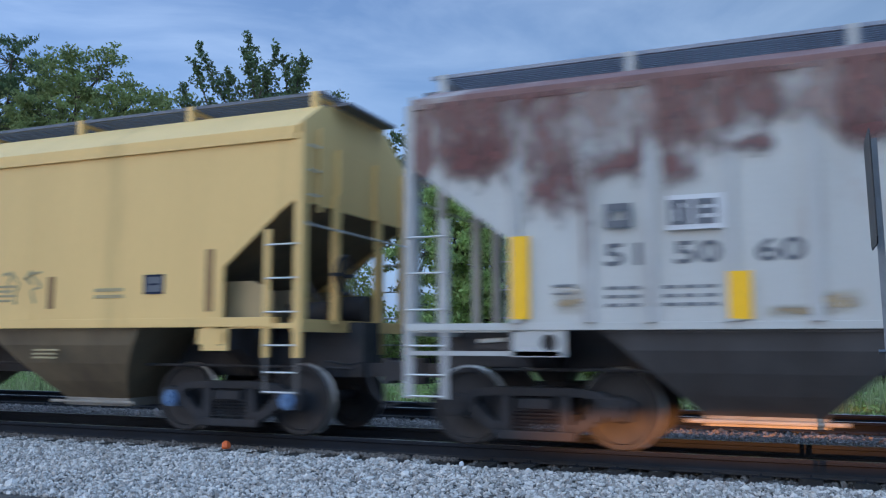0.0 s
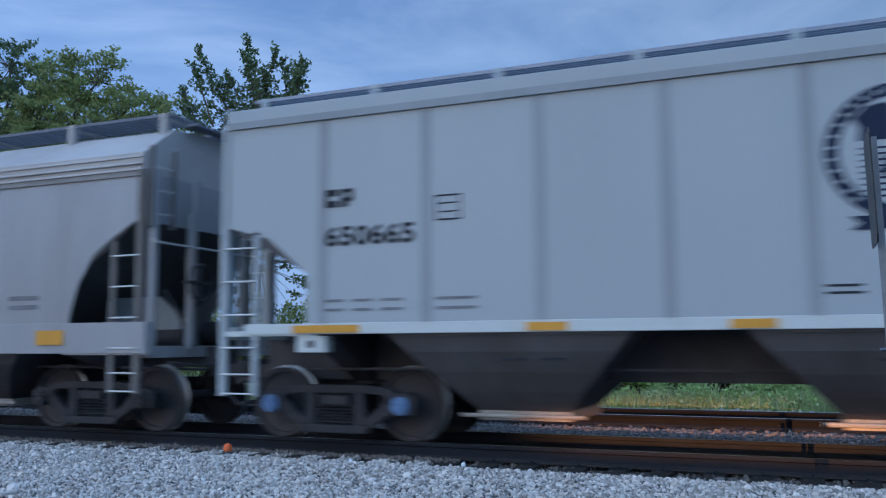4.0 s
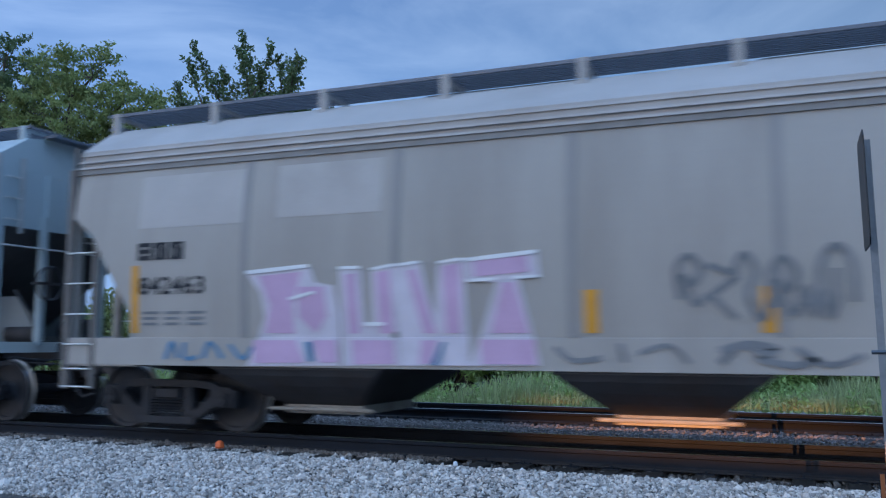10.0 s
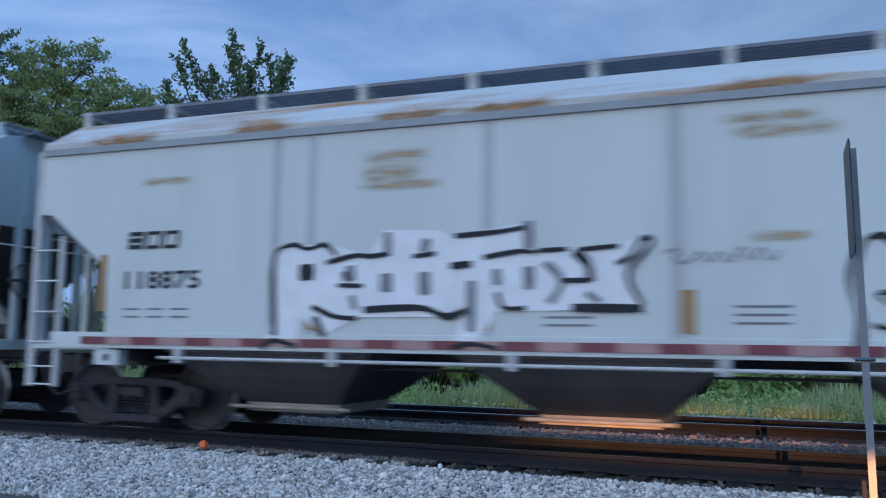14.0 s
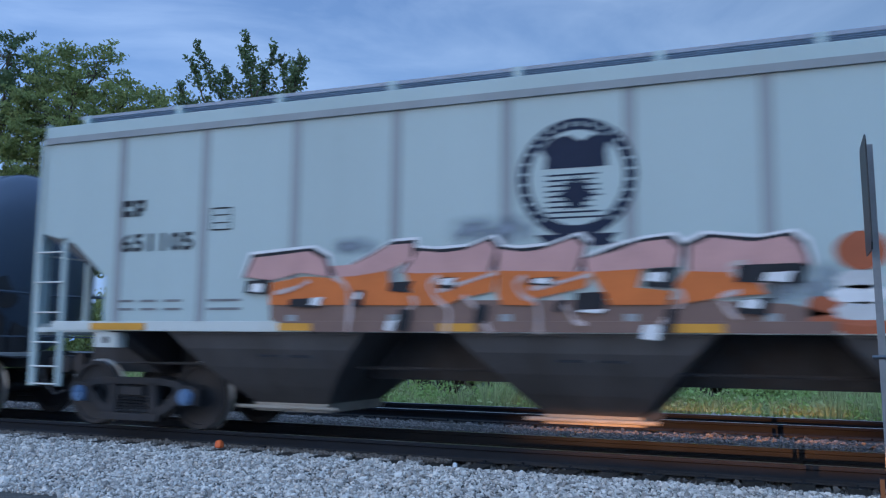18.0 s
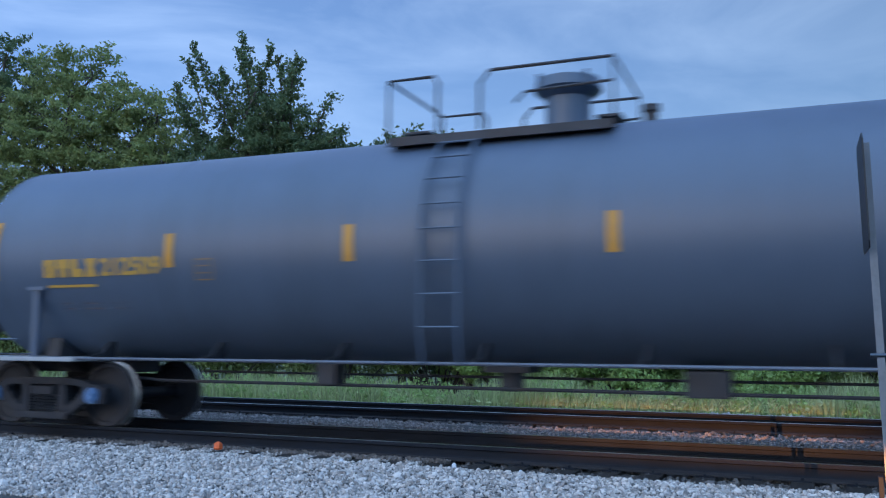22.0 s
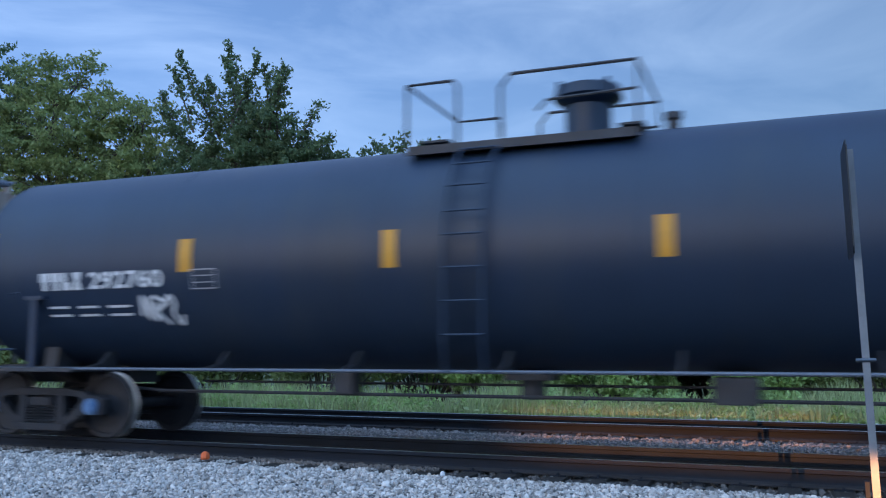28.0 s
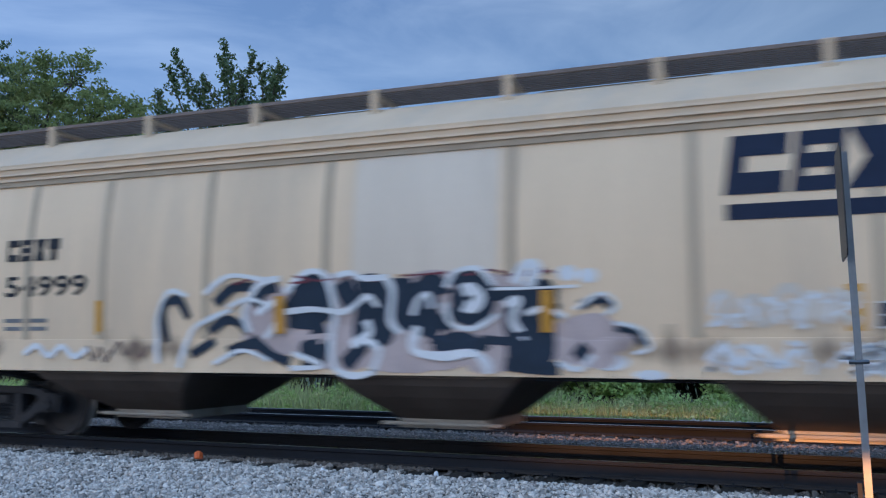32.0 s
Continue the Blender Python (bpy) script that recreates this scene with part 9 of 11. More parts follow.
def word_tank_first():
    car, sd, half = black_tank(-203.13, 12.5, "black tank wagon with white lettering and sprayed animal shapes", **{**SHORT_TOP, "man": None})
    blocks(sd, "white_wordmark", M_WHITE_INK, 2.25 - half, 2.32, 3.65, 0.52, ("flag", "arch", "ring", "open", "ring", "arch"), "large white block shapes of a company wordmark", lean=0.18, thick=0.29, fill=0.90, proud=0.018)
    blocks(sd, "owner_mark", M_WHITE_INK, 2.30 - half, 1.95, 0.75, 0.23, ("flag", "arch", "ring", "waist"), "white owner mark", proud=0.018)
    sd.lines("wagon_number", M_WHITE_INK, 3.15 - half, 4.19 - half, 1.95, 2.18, 1, 3, fill=1, cols=6, proud=0.018, label="white stencilled number")
    sd.lines("small_print", M_WHITE_INK, 2.43 - half, 4.11 - half, 1.52, 1.74, 2, 4, cols=3, fill=0.3, proud=0.018)
    tape(sd, M_AMBER, half, [(1.29, 1.58, 2.43, 0.13), (4.40, 1.86, 2.31, 0.09), (6.64, 1.86, 2.31, 0.09), (9.71, 1.86, 2.31, 0.10), (12.27, 1.86, 2.31, 0.09), (15.37, 1.49, 2.37, 0.11)])
    sd.strokes(["wave", "hook", "zig", "loop", "wave"], row(half, (4.62, 4.95, 1.8, 2.15), (4.9, 5.15, 1.8, 2.17), (5.1, 5.35, 1.8, 2.1), (5.35, 5.6, 1.82, 2.15), (5.55, 5.83, 1.78, 2.1)), [(M_SPRAY_WHITE, 0.04)], base=0.02, name="tag_stroke", label="white sprayed tag")
    for k, (w, pts) in enumerate(((0.02, [(4.26, 1.47), (4.84, 1.29), (5.52, 1.22), (6.18, 1.29), (6.11, 1.43), (5.65, 1.6)]), (0.03, [(4.32, 1.71), (4.69, 1.44), (4.96, 1.7), (5.32, 1.42), (5.51, 1.69), (5.92, 1.37)]), (0.025, [(4.11, 1.45), (4.97, 1.58), (5.78, 1.68)]), (0.02, [(4.17, 1.65), (4.97, 1.35), (6.11, 1.54)]), (0.02, [(4.55, 1.26), (5.24, 1.61), (5.37, 1.71)]), (0.03, [(5.1, 1.7), (5.52, 1.42), (5.17, 1.55), (5.71, 1.7)]), (0.07, [(6.11, 1.48), (6.36, 1.6), (6.7, 1.67)]), (0.04, [(6.36, 1.64), (6.46, 1.54), (6.71, 1.6)]), (0.035, [(6.74, 1.67), (7.1, 1.56), (7.34, 1.41)]), (0.03, [(6.86, 1.7), (7.1, 1.61), (7.28, 1.53)]), (0.035, [(5.03, 1.84), (5.37, 1.9), (5.84, 1.85)]), (0.03, [(5.1, 1.78), (5.34, 1.82), (5.61, 1.78)]))):
        line = Shape()
        sd.stroke(line, [(d - half, z) for d, z in pts], w, 0.02 + 0.0005 * k)
        part("tag_stroke", line, M_SPRAY_GREY, car, "faded grey sprayed scribble")
    for k, (w, pts) in enumerate(((0.05, [(8.69, 1.92), (8.95, 1.96), (9.21, 1.92)]), (0.05, [(8.71, 1.76), (9.01, 1.79), (9.37, 1.9), (9.72, 1.94)]), (0.06, [(8.71, 1.62), (9.06, 1.68), (9.41, 1.66), (9.64, 1.61)]), (0.04, [(8.77, 1.7), (9.16, 1.73), (9.47, 1.78)]), (0.08, [(8.9, 1.96), (9.06, 1.81), (8.95, 1.49)]), (0.05, [(9.16, 1.96), (9.26, 1.71), (9.56, 1.49)]), (0.07, [(9.42, 1.9), (9.43, 2.14), (9.7, 2.19), (9.67, 1.99)]), (0.035, [(9.46, 1.51), (9.71, 1.56), (10.05, 1.54), (10.29, 1.49)]), (0.13, [(10.15, 1.97), (10.2, 1.81), (10.16, 1.63)]), (0.04, [(8.74, 1.92), (8.85, 1.71), (9.05, 1.51)]), (0.08, [(9.7, 2.31), (9.6, 2.17), (9.47, 1.95)]))):
        line = Shape()
        sd.stroke(line, [(d - half, z) for d, z in pts], w, 0.02 + 0.0005 * k)
        part("tag_stroke", line, M_SPRAY_PALE, car, "white sprayed animal shape")
    for k, (w, pts) in enumerate(((0.13, [(10.57, 2.37), (10.65, 2.13), (10.63, 1.92), (10.41, 1.87)]), (0.08, [(11.01, 2.13), (11.15, 2.27), (11.49, 2.4)]), (0.08, [(11.06, 2.13), (11.3, 2.17), (11.49, 2.37)]), (0.05, [(10.48, 1.68), (10.62, 1.7), (10.98, 1.77), (11.42, 1.78)]), (0.1, [(10.73, 1.73), (10.71, 1.91), (10.85, 1.98)]), (0.11, [(10.89, 1.75), (10.87, 1.98), (10.99, 2.01)]), (0.12, [(11.04, 1.74), (11.01, 2), (11.38, 2.04)]), (0.11, [(11.24, 1.76), (11.21, 1.99)]), (0.09, [(11.39, 1.77), (11.34, 2.03)]), (0.05, [(11.11, 1.72), (11.24, 1.56), (11.53, 1.51), (11.62, 1.59)]), (0.06, [(11.46, 1.75), (11.66, 1.62), (11.87, 1.59), (12.09, 1.54)]), (0.05, [(11.71, 1.75), (11.83, 1.58)]))):
        line = Shape()
        sd.stroke(line, [(d - half, z) for d, z in pts], w, 0.02 + 0.0005 * k)
        part("tag_stroke", line, M_SPRAY_MINT, car, "mint sprayed leaping shape")
    sd.lines("small_print", M_SPRAY_PALE, 10.15 - half, 10.6 - half, 1.64, 1.80, 4, 3, fill=0.3, proud=0.018)
    for d0, d1, z0, z1 in ((8.62, 9.22, 1.9, 3.62), (8.70, 9.15, 2.5, 3.60), (6.75, 7.35, 3.2, 3.62), (7.3, 7.75, 2.9, 3.5)):
        sd.flat("pale_patch", M_TANK_PALE, [[(d0 - half, z0), (d1 - half, z0), (d1 - half, z1), (d0 - half, z1)]], 0.006 + 0.001 * (d0 % 3), "pale worn patch by the ladder")
    sd.print_box("print_box", M_AMBER, 12.50 - half, 13.36 - half, 1.98, 2.28, w=0.08, rows=0, proud=0.018, label="amber print panel")
    sd.print_box("print_box", M_SPRAY_GREY, 13.99 - half, 15.20 - half, 2.06, 2.57, w=0.022, rows=7, proud=0.018, label="ruled panel of white print")
    sd.print_box("print_box", M_SPRAY_GREY, 13.16 - half, 13.66 - half, 1.53, 1.92, w=0.03, rows=1, proud=0.018)
    placard(sd, 14.70 - half, 1.40, M_SPRAY_WHITE, "plain white diamond placard")


def word_tank_second():
    car, sd, half = black_tank(-219.77, 12.6, "glossy black tank wagon with white lettering and a white tag", **{**SHORT_TOP, "man": None, "deck": (-1.34, 1.38)})
    part("valve_housing", Shape().tube((0.70, 0, 3.85), (0.70, 0, 4.20), 0.21, 20).tube((0.70, 0, 4.20), (0.70, 0, 4.25), 0.23, 20), M_BLACK, car, "short black valve housing on the platform", smooth=True)
    blocks(sd, "white_wordmark", M_WHITE_INK, 2.43 - half, 2.38, 3.65, 0.52, ("flag", "arch", "ring", "open", "ring", "arch"), "large white block shapes of a company wordmark", lean=0.18, thick=0.29, fill=0.90, proud=0.018)
    blocks(sd, "owner_mark", M_WHITE_INK, 2.50 - half, 2.05, 0.68, 0.24, ("flag", "arch", "ring", "waist"), "white owner mark", proud=0.018)
    sd.lines("wagon_number", M_WHITE_INK, 3.25 - half, 4.15 - half, 2.05, 2.29, 1, 3, fill=1, cols=6, proud=0.018, label="white stencilled number")
    sd.lines("small_print", M_WHITE_INK, 2.58 - half, 4.22 - half, 1.72, 1.93, 2, 4, cols=3, fill=0.35, proud=0.018)
    tape(sd, M_AMBER, half, [(1.32, 1.60, 2.44, 0.16), (4.59, 1.98, 2.45, 0.095), (6.75, 1.98, 2.45, 0.095), (9.89, 1.98, 2.45, 0.095), (11.97, 1.98, 2.45, 0.095), (15.29, 1.56, 2.43, 0.14)])
    sd.strokes(["hook", "loop", "arch", "wave", "hook"], row(half, (10.51, 10.85, 1.55, 2.2), (10.8, 11.1, 1.6, 2.1), (11.1, 11.4, 1.55, 2.15), (11.35, 11.7, 1.5, 2.0), (11.6, 11.95, 1.6, 2.2)), [(M_SPRAY_PALE, 0.045)], base=0.02, name="tag_stroke", label="pale looping sprayed tag")
    line = Shape()
    for pts, w in (([(10.45, 1.95), (10.62, 2.10), (10.70, 1.85), (10.55, 1.70)], 0.07), ([(11.2, 2.1), (11.7, 2.22), (12.1, 2.12), (11.9, 1.85)], 0.05), ([(10.7, 1.62), (11.2, 1.55), (11.7, 1.60), (12.1, 1.75)], 0.05), ([(11.0, 1.48), (11.4, 1.42), (11.6, 1.46)], 0.04)):
        sd.stroke(line, [(d - half, z) for d, z in pts], w, 0.024)
    part("tag_flourish", line, M_SPRAY_PALE, car, "pale sweeping flourish of a tag")["kind"] = "stuff"
    sd.strokes(["wave", "zig"], row(half, (12.2, 12.45, 1.63, 1.92), (12.4, 12.64, 1.65, 1.9)), [(M_SPRAY_MINT, 0.05)], base=0.02, name="tag_stroke", label="small pale sprayed tag")
    sd.print_box("print_box", M_SPRAY_GREY, 13.86 - half, 15.08 - half, 2.01, 2.51, w=0.02, rows=8, proud=0.018, label="ruled panel of white print")
    sd.print_box("print_box", M_SPRAY_GREY, 13.10 - half, 13.64 - half, 1.63, 1.90, w=0.03, rows=1, proud=0.018)
    sd.lines("small_print", M_SPRAY_WHITE, 6.09 - half, 6.47 - half, 1.64, 1.80, 3, 5, fill=0.3, proud=0.018)
    sd.bar("paint_patch", M_TANK_GREY, 8.19 - half, 8.41 - half, 2.63, 2.80, proud=0.012, label="grey touch-up patch")
    sd.bar("paint_patch", M_TANK_GREY, 10.90 - half, 11.18 - half, 2.60, 2.78, proud=0.012, label="grey touch-up patch")
    placard(sd, 14.65 - half, 1.43, M_SPRAY_WHITE, "plain white diamond placard")


def lease_tank():
    car, sd, half = black_tank(-237.33, 13.97, "blue-black tank wagon with white stencils and blue bearing caps", M_TANK_BLUE, caps=M_CAP)
    blocks(sd, "owner_mark", M_WHITE_INK, 2.30 - half, 2.06, 0.77, 0.24, ("tee", "tee", "foot", "waist"), "white owner mark", proud=0.018, thick=0.24)
    sd.text("wagon_number", M_WHITE_INK, "292760", 3.16 - half, 2.06, 1.24, 0.24, proud=0.018, bold=0.03)
    sd.lines("small_print", M_WHITE_INK, 2.39 - half, 3.95 - half, 1.70, 1.92, 2, 4, cols=3, fill=0.3, proud=0.018)
    sd.strokes(["wave", "zig", "hook"], row(half, (3.98, 4.25, 1.56, 2.0), (4.2, 4.42, 1.58, 1.95), (4.4, 4.64, 1.56, 1.95)), [(M_SPRAY_WHITE, 0.05)], base=0.02, name="tag_stroke", label="white sprayed tag")
    sd.print_box("print_box", M_SPRAY_GREY, 4.86 - half, 5.24 - half, 2.02, 2.28, w=0.015, rows=2, proud=0.018)
    tape(sd, M_AMBER, half, [(1.23, 2.05, 2.92, 0.13), (4.66, 2.25, 2.68, 0.2), (7.6, 2.2, 2.65, 0.18), (10.8, 2.2, 2.65, 0.18), (13.8, 2.2, 2.65, 0.18), (16.5, 2.0, 2.85, 0.16)], "bright amber reflective strip")
    sd.print_box("print_box", M_SPRAY_GREY, 14.9 - half, 16.0 - half, 1.95, 2.3, w=0.02, rows=5, proud=0.018)


RIBS = (2.0, 2.65, 3.37, 4.19, 5.02, 5.81, 6.68, 7.58, 8.48, 9.39, 10.29, 11.19, 12.03, 12.80, 13.59, 14.40, 15.11, 15.79)


def ribbed_wagon():
    car, sd, half = hopper("brownish pink covered hopper wagon with pale outside posts and dark hoppers", -255.47, 13.6, M_PINK_GREY, M_PINK_GREY, top=3.86, roof_edge=3.93, peak=4.10, board=4.30, eave_mat=M_PINK_GREY, sill=(1.40, 1.50), cut=((0.78, 3.19), (1.74, 2.30)), bays=(4.57, 1.41, 0.68), gap_top=0.78, bay_mat=M_UNDER_BROWN, slope_foot=3.6, posts=9,
                           ribs=RIBS, rib_mat=M_CREAM_RIB, ladder_mat=M_RIB_POST, bay_foot=0.45, pocket=M_POCKET, jack=(1.72, 2.22, 1.06, 1.40, M_UNDER), hanger=M_BLACK, shear=False, slope_mat=M_UNDER_BROWN, box_jack=False, sill_mat=M_UNDER_BROWN, grating=M_WALK_PALE)
    sd.flat("end_panel", M_CREAM_END, [[(half - d, z) for d, z in ((1.72, 2.34), (0.82, 3.17), (0.82, 3.85), (1.72, 3.85))]], 0.005, "cream repainted end panel")
    sd.flat("grime_patch", M_BROWN_GRIME, [[(half - d, z) for d, z in ((1.70, 3.2), (1.0, 3.2), (1.0, 3.86), (1.70, 3.86))]], 0.008, "brown stain on the end panel")
    sd.flat("grime_patch", M_UNDER_BROWN, [[(half - d, z) for d, z in ((1.45, 2.95), (1.32, 2.92), (1.27, 3.05), (1.40, 3.12))]], 0.007, "dark chip in the end panel")
    sd.flat("grime_patch", M_UNDER_BROWN, [[(half - d, z) for d, z in ((1.38, 3.25), (1.27, 3.24), (1.26, 3.38), (1.36, 3.40))]], 0.007, "dark chip in the end panel")
    for a, b, kind in ((12.2, 12.7, "open"), (13.02, 13.45, "slits"), (13.75, 14.26, "waist")):
        blocks(sd, "dark_wordmark", M_NAVY, a - half, 2.77, (b - a) / 0.84, 0.60, (kind,), "dark wordmark shape between two posts", thick=0.27)
        sd.bar("wordmark_bar", M_NAVY, a - 0.06 - half, b + 0.06 - half, 2.58, 2.72, proud=0.01, label="dark bar under the wordmark")
    rng = random.Random(8)
    for a, b in zip(RIBS, RIBS[1:]):
        z0 = rng.choice((1.52, 1.9, 2.4, 2.8))
        sd.flat("grime_patch", M_BROWN_GRIME, [[(a + 0.05 - half, z0), (b - 0.05 - half, z0), (b - 0.05 - half, rng.uniform(z0 + 0.9, 3.88)), (a + 0.05 - half, 3.88)]], 0.004, "brown grime on a side panel")
        if rng.random() < 0.6:
            sd.flat("grime_patch", M_BROWN_GRIME, [[(a - half, 1.5), (b - half, 1.5), (b - half, 1.5 + rng.uniform(0.3, 0.8)), (a - half, 1.9)]], 0.005, "brown grime low on a side panel")
    for a, t in ((2.80, "26"), (3.55, "06"), (4.37, "63")):
        sd.text("wagon_number", M_BLACK_INK, t, a - half, 2.18, 0.45, 0.24)
    for a in (2.80, 3.55):
        blocks(sd, "company_mark", M_BLACK_INK, a - half, 2.6, 0.45, 0.24, ("open", "slits") if a < 3 else ("waist", "tee"), "stencilled mark")
    for d, z1 in ((1.93, 2.47), (5.74, 2.1), (9.31, 2.1), (12.72, 2.1), (15.72, 2.49)):
        part("reflective_strip", sd.plate(Shape(), d - half, d + 0.14 - half, 1.57, z1, proud=0.10, thick=0.01), M_AMBER, car, "amber reflective strip on a post")
    sd.bar("dark_patch", M_NAVY, 4.32 - half, 4.88 - half, 1.66, 1.80, proud=0.008, label="dark stencil patch")
    sd.bar("white_patch", M_SPRAY_WHITE, 5.2 - half, 5.62 - half, 1.55, 1.95, proud=0.008, label="white sprayed patch")
    sd.flat("diamond_patch", M_SPRAY_BLACK, [[(6.75 - half, 1.71), (6.98 - half, 1.52), (7.21 - half, 1.71), (6.98 - half, 1.90)]], proud=0.01, label="black diamond stencil")
    for k, (a, b) in enumerate(((7.70, 8.36), (8.60, 9.26))):
        sd.scrawl("tag_stroke", M_SPRAY_BLACK, a - half, b - half, 1.54, 1.95, 5, 0.06, 60 + k, label="dark sprayed tag between posts")
        sd.scrawl("tag_stroke", M_SPRAY_DARK, a - half, b - half, 1.54, 1.85, 4, 0.08, 70 + k, proud=0.006, label="grey sprayed haze of a tag")
    sd.balloons(puffs(half, (10.44, 10.80, 1.78, 2.04), (10.40, 11.10, 1.54, 1.84), (11.34, 11.70, 1.78, 2.08), (11.30, 11.96, 1.54, 1.86), (12.1, 12.7, 1.52, 1.70)), [("tag_haze", M_SPRAY_MIST, 0.05)], 33, wob=0.12, base=0.005, label="worn white sprayed cloud between posts")
    for k, (a, b, z) in enumerate(((10.42, 10.98, 2.0), (11.34, 11.90, 2.02), (13.0, 13.5, 1.72), (13.65, 14.3, 1.86))):
        sd.scrawl("tag_stroke", M_SPRAY_DARK if k < 3 else M_SPRAY_GREY, a - half, b - half, 1.54, z, 5, 0.035, 80 + k, proud=0.018, label="thin dark outline of a worn tag")
        if k < 2:
            sd.scrawl("tag_stroke", M_SPRAY_WHITE, a - half, b - half, 1.58, z - 0.04, 4, 0.07, 90 + k, proud=0.02, label="white sprayed tag between posts")
    sd.bar("print_patch", M_SPRAY_DARK, 13.02 - half, 13.40 - half, 1.76, 1.98, proud=0.008, label="dark stencil panel")
    sd.print_box("print_box", M_SPRAY_PALE, 12.98 - half, 13.44 - half, 1.73, 2.01, w=0.025, rows=2, proud=0.014)
    for d, w, z in ((8.66, 0.5, 2.42), (13.7, 0.6, 2.02), (15.2, 0.4, 1.75), (2.7, 0.5, 1.70)):
        sd.lines("small_print", M_SPRAY_DARK, d - half, d + w - half, z, z + 0.16, 3, int(d * 10), fill=0.3)
    for d in RIBS[1:]:
        for z in (1.95, 2.2):
            part("post_joint", sd.plate(Shape(), d - half - 0.085, d - half + 0.085, z + 0.02 * math.sin(d * 9), z + 0.025 + 0.02 * math.sin(d * 9), proud=0.093, thick=0.006), M_UNDER_BROWN, car, "dark rusty joint of a post")


def cream_wagon():
    car, sd, half = centre_flow(-273.25, 13.6, M_CREAM, M_CREAM_TOP, "cream round-sided covered hopper wagon with black and white graffiti", cut=((0.72, 3.26), (1.15, 2.82), (1.61, 2.35), (1.80, 1.80), (1.76, 1.40)), grating=M_WALK_BROWN, slope_mat=M_CREAM_SEAM, sill=(0.94, 1.36), bay_mat=M_UNDER_BROWN, seams=[3.0, 4.3, 5.95, 7.65, 9.95, 11.9, 13.6], seam_mat=M_CREAM_SEAM, ladder_mat=M_CREAM_TOP)
    for a, b, kind in ((12.20, 12.78, "open"), (12.84, 13.30, "slits"), (13.32, 13.98, "waist")):
        blocks(sd, "dark_wordmark", M_NAVY, a - half, 2.80, (b - a) / 0.84, 0.62, (kind,), "large slanted dark wordmark shape", lean=0.13, thick=0.30)
    sd.bar("wordmark_bar", M_NAVY, 12.22 - half, 14.10 - half, 2.54, 2.70, proud=0.01, label="dark bar under the wordmark")
    sd.text("wagon_number", M_BLACK_INK, "54999", 2.60 - half, 1.94, 1.44, 0.29)
    blocks(sd, "company_mark", M_BLACK_INK, 2.60 - half, 2.44, 0.98, 0.30, ("open", "slits", "waist", "tee"), "black company mark", thick=0.26)
    sd.lines("small_print", M_SPRAY_DARK, 2.6 - half, 3.5 - half, 1.48, 1.70, 2, 4, cols=2)
    sd.bar("pale_panel", M_CREAM_PALE, 8.0 - half, 9.8 - half, 2.1, 3.56, proud=0.004, label="paler repainted panel")
    n, w = M_SPRAY_NAVY, M_SPRAY_WHITE
    for d in (1.2, 4.3, 10.8, 12.6, 15.0):
        sd.flat("grime_patch", M_BROWN_GRIME, [[(d - half, 0.96), (d + 1.7 - half, 0.96), (d + 1.7 - half, 1.5), (d - half, 1.5)]], 0.014, "brown grime along the sill")
    sd.balloons(puffs(half, (6.5, 7.3, 1.1, 2.0), (7.0, 8.4, 1.0, 2.12), (8.2, 9.6, 1.0, 2.1), (9.3, 10.4, 1.0, 2.05), (10.4, 11.1, 1.05, 1.6)), [("graffiti_haze", M_SPRAY_DUSTY, 0.0)], 141, wob=0.10, base=0.004, label="dusty pink haze behind the letters")
    sd.balloons(puffs(half, (7.10, 7.78, 1.50, 2.06), (7.30, 7.74, 1.02, 1.40), (8.00, 8.56, 1.20, 2.0), (8.62, 9.16, 1.35, 2.06), (9.24, 9.76, 1.45, 2.06), (9.86, 10.50, 1.05, 2.0), (9.0, 9.7, 1.15, 1.45)), [("graffiti_body", n, -0.03)], 147, wob=0.12, base=0.0135, label="black body of a wildstyle letter")
    spray(sd, half, n, 0.016, "black curl beside the letters", [(0.13, [(5.36, 1.32), (5.30, 1.72), (5.52, 1.86), (5.70, 1.62)]), (0.15, [(6.1, 1.8), (6.4, 2.0), (6.8, 1.95)]), (0.13, [(6.02, 1.45), (6.3, 1.6), (6.6, 1.45)]), (0.12, [(5.75, 1.16), (6.1, 1.34)]), (0.15, [(6.3, 1.2), (6.7, 1.32)])])
    spray(sd, half, w, 0.03, "white edge of a black curl", [(0.07, [(5.25, 1.05), (5.22, 1.6), (5.4, 1.96), (5.68, 1.9)]), (0.07, [(5.95, 1.92), (6.3, 2.14), (6.8, 2.08)]), (0.07, [(5.58, 1.0), (5.75, 1.45), (6.0, 1.6), (6.35, 1.72)]), (0.06, [(6.1, 1.05), (6.5, 1.22), (6.9, 1.1)]), (0.06, [(6.3, 1.75), (6.6, 1.85), (6.9, 1.75)])])
    sd.scrawl("graffiti_edge", M_SPRAY_MAROON, 6.4 - half, 10.4 - half, 2.02, 2.12, 7, 0.03, 144, proud=0.03, label="thin maroon line over the letters")
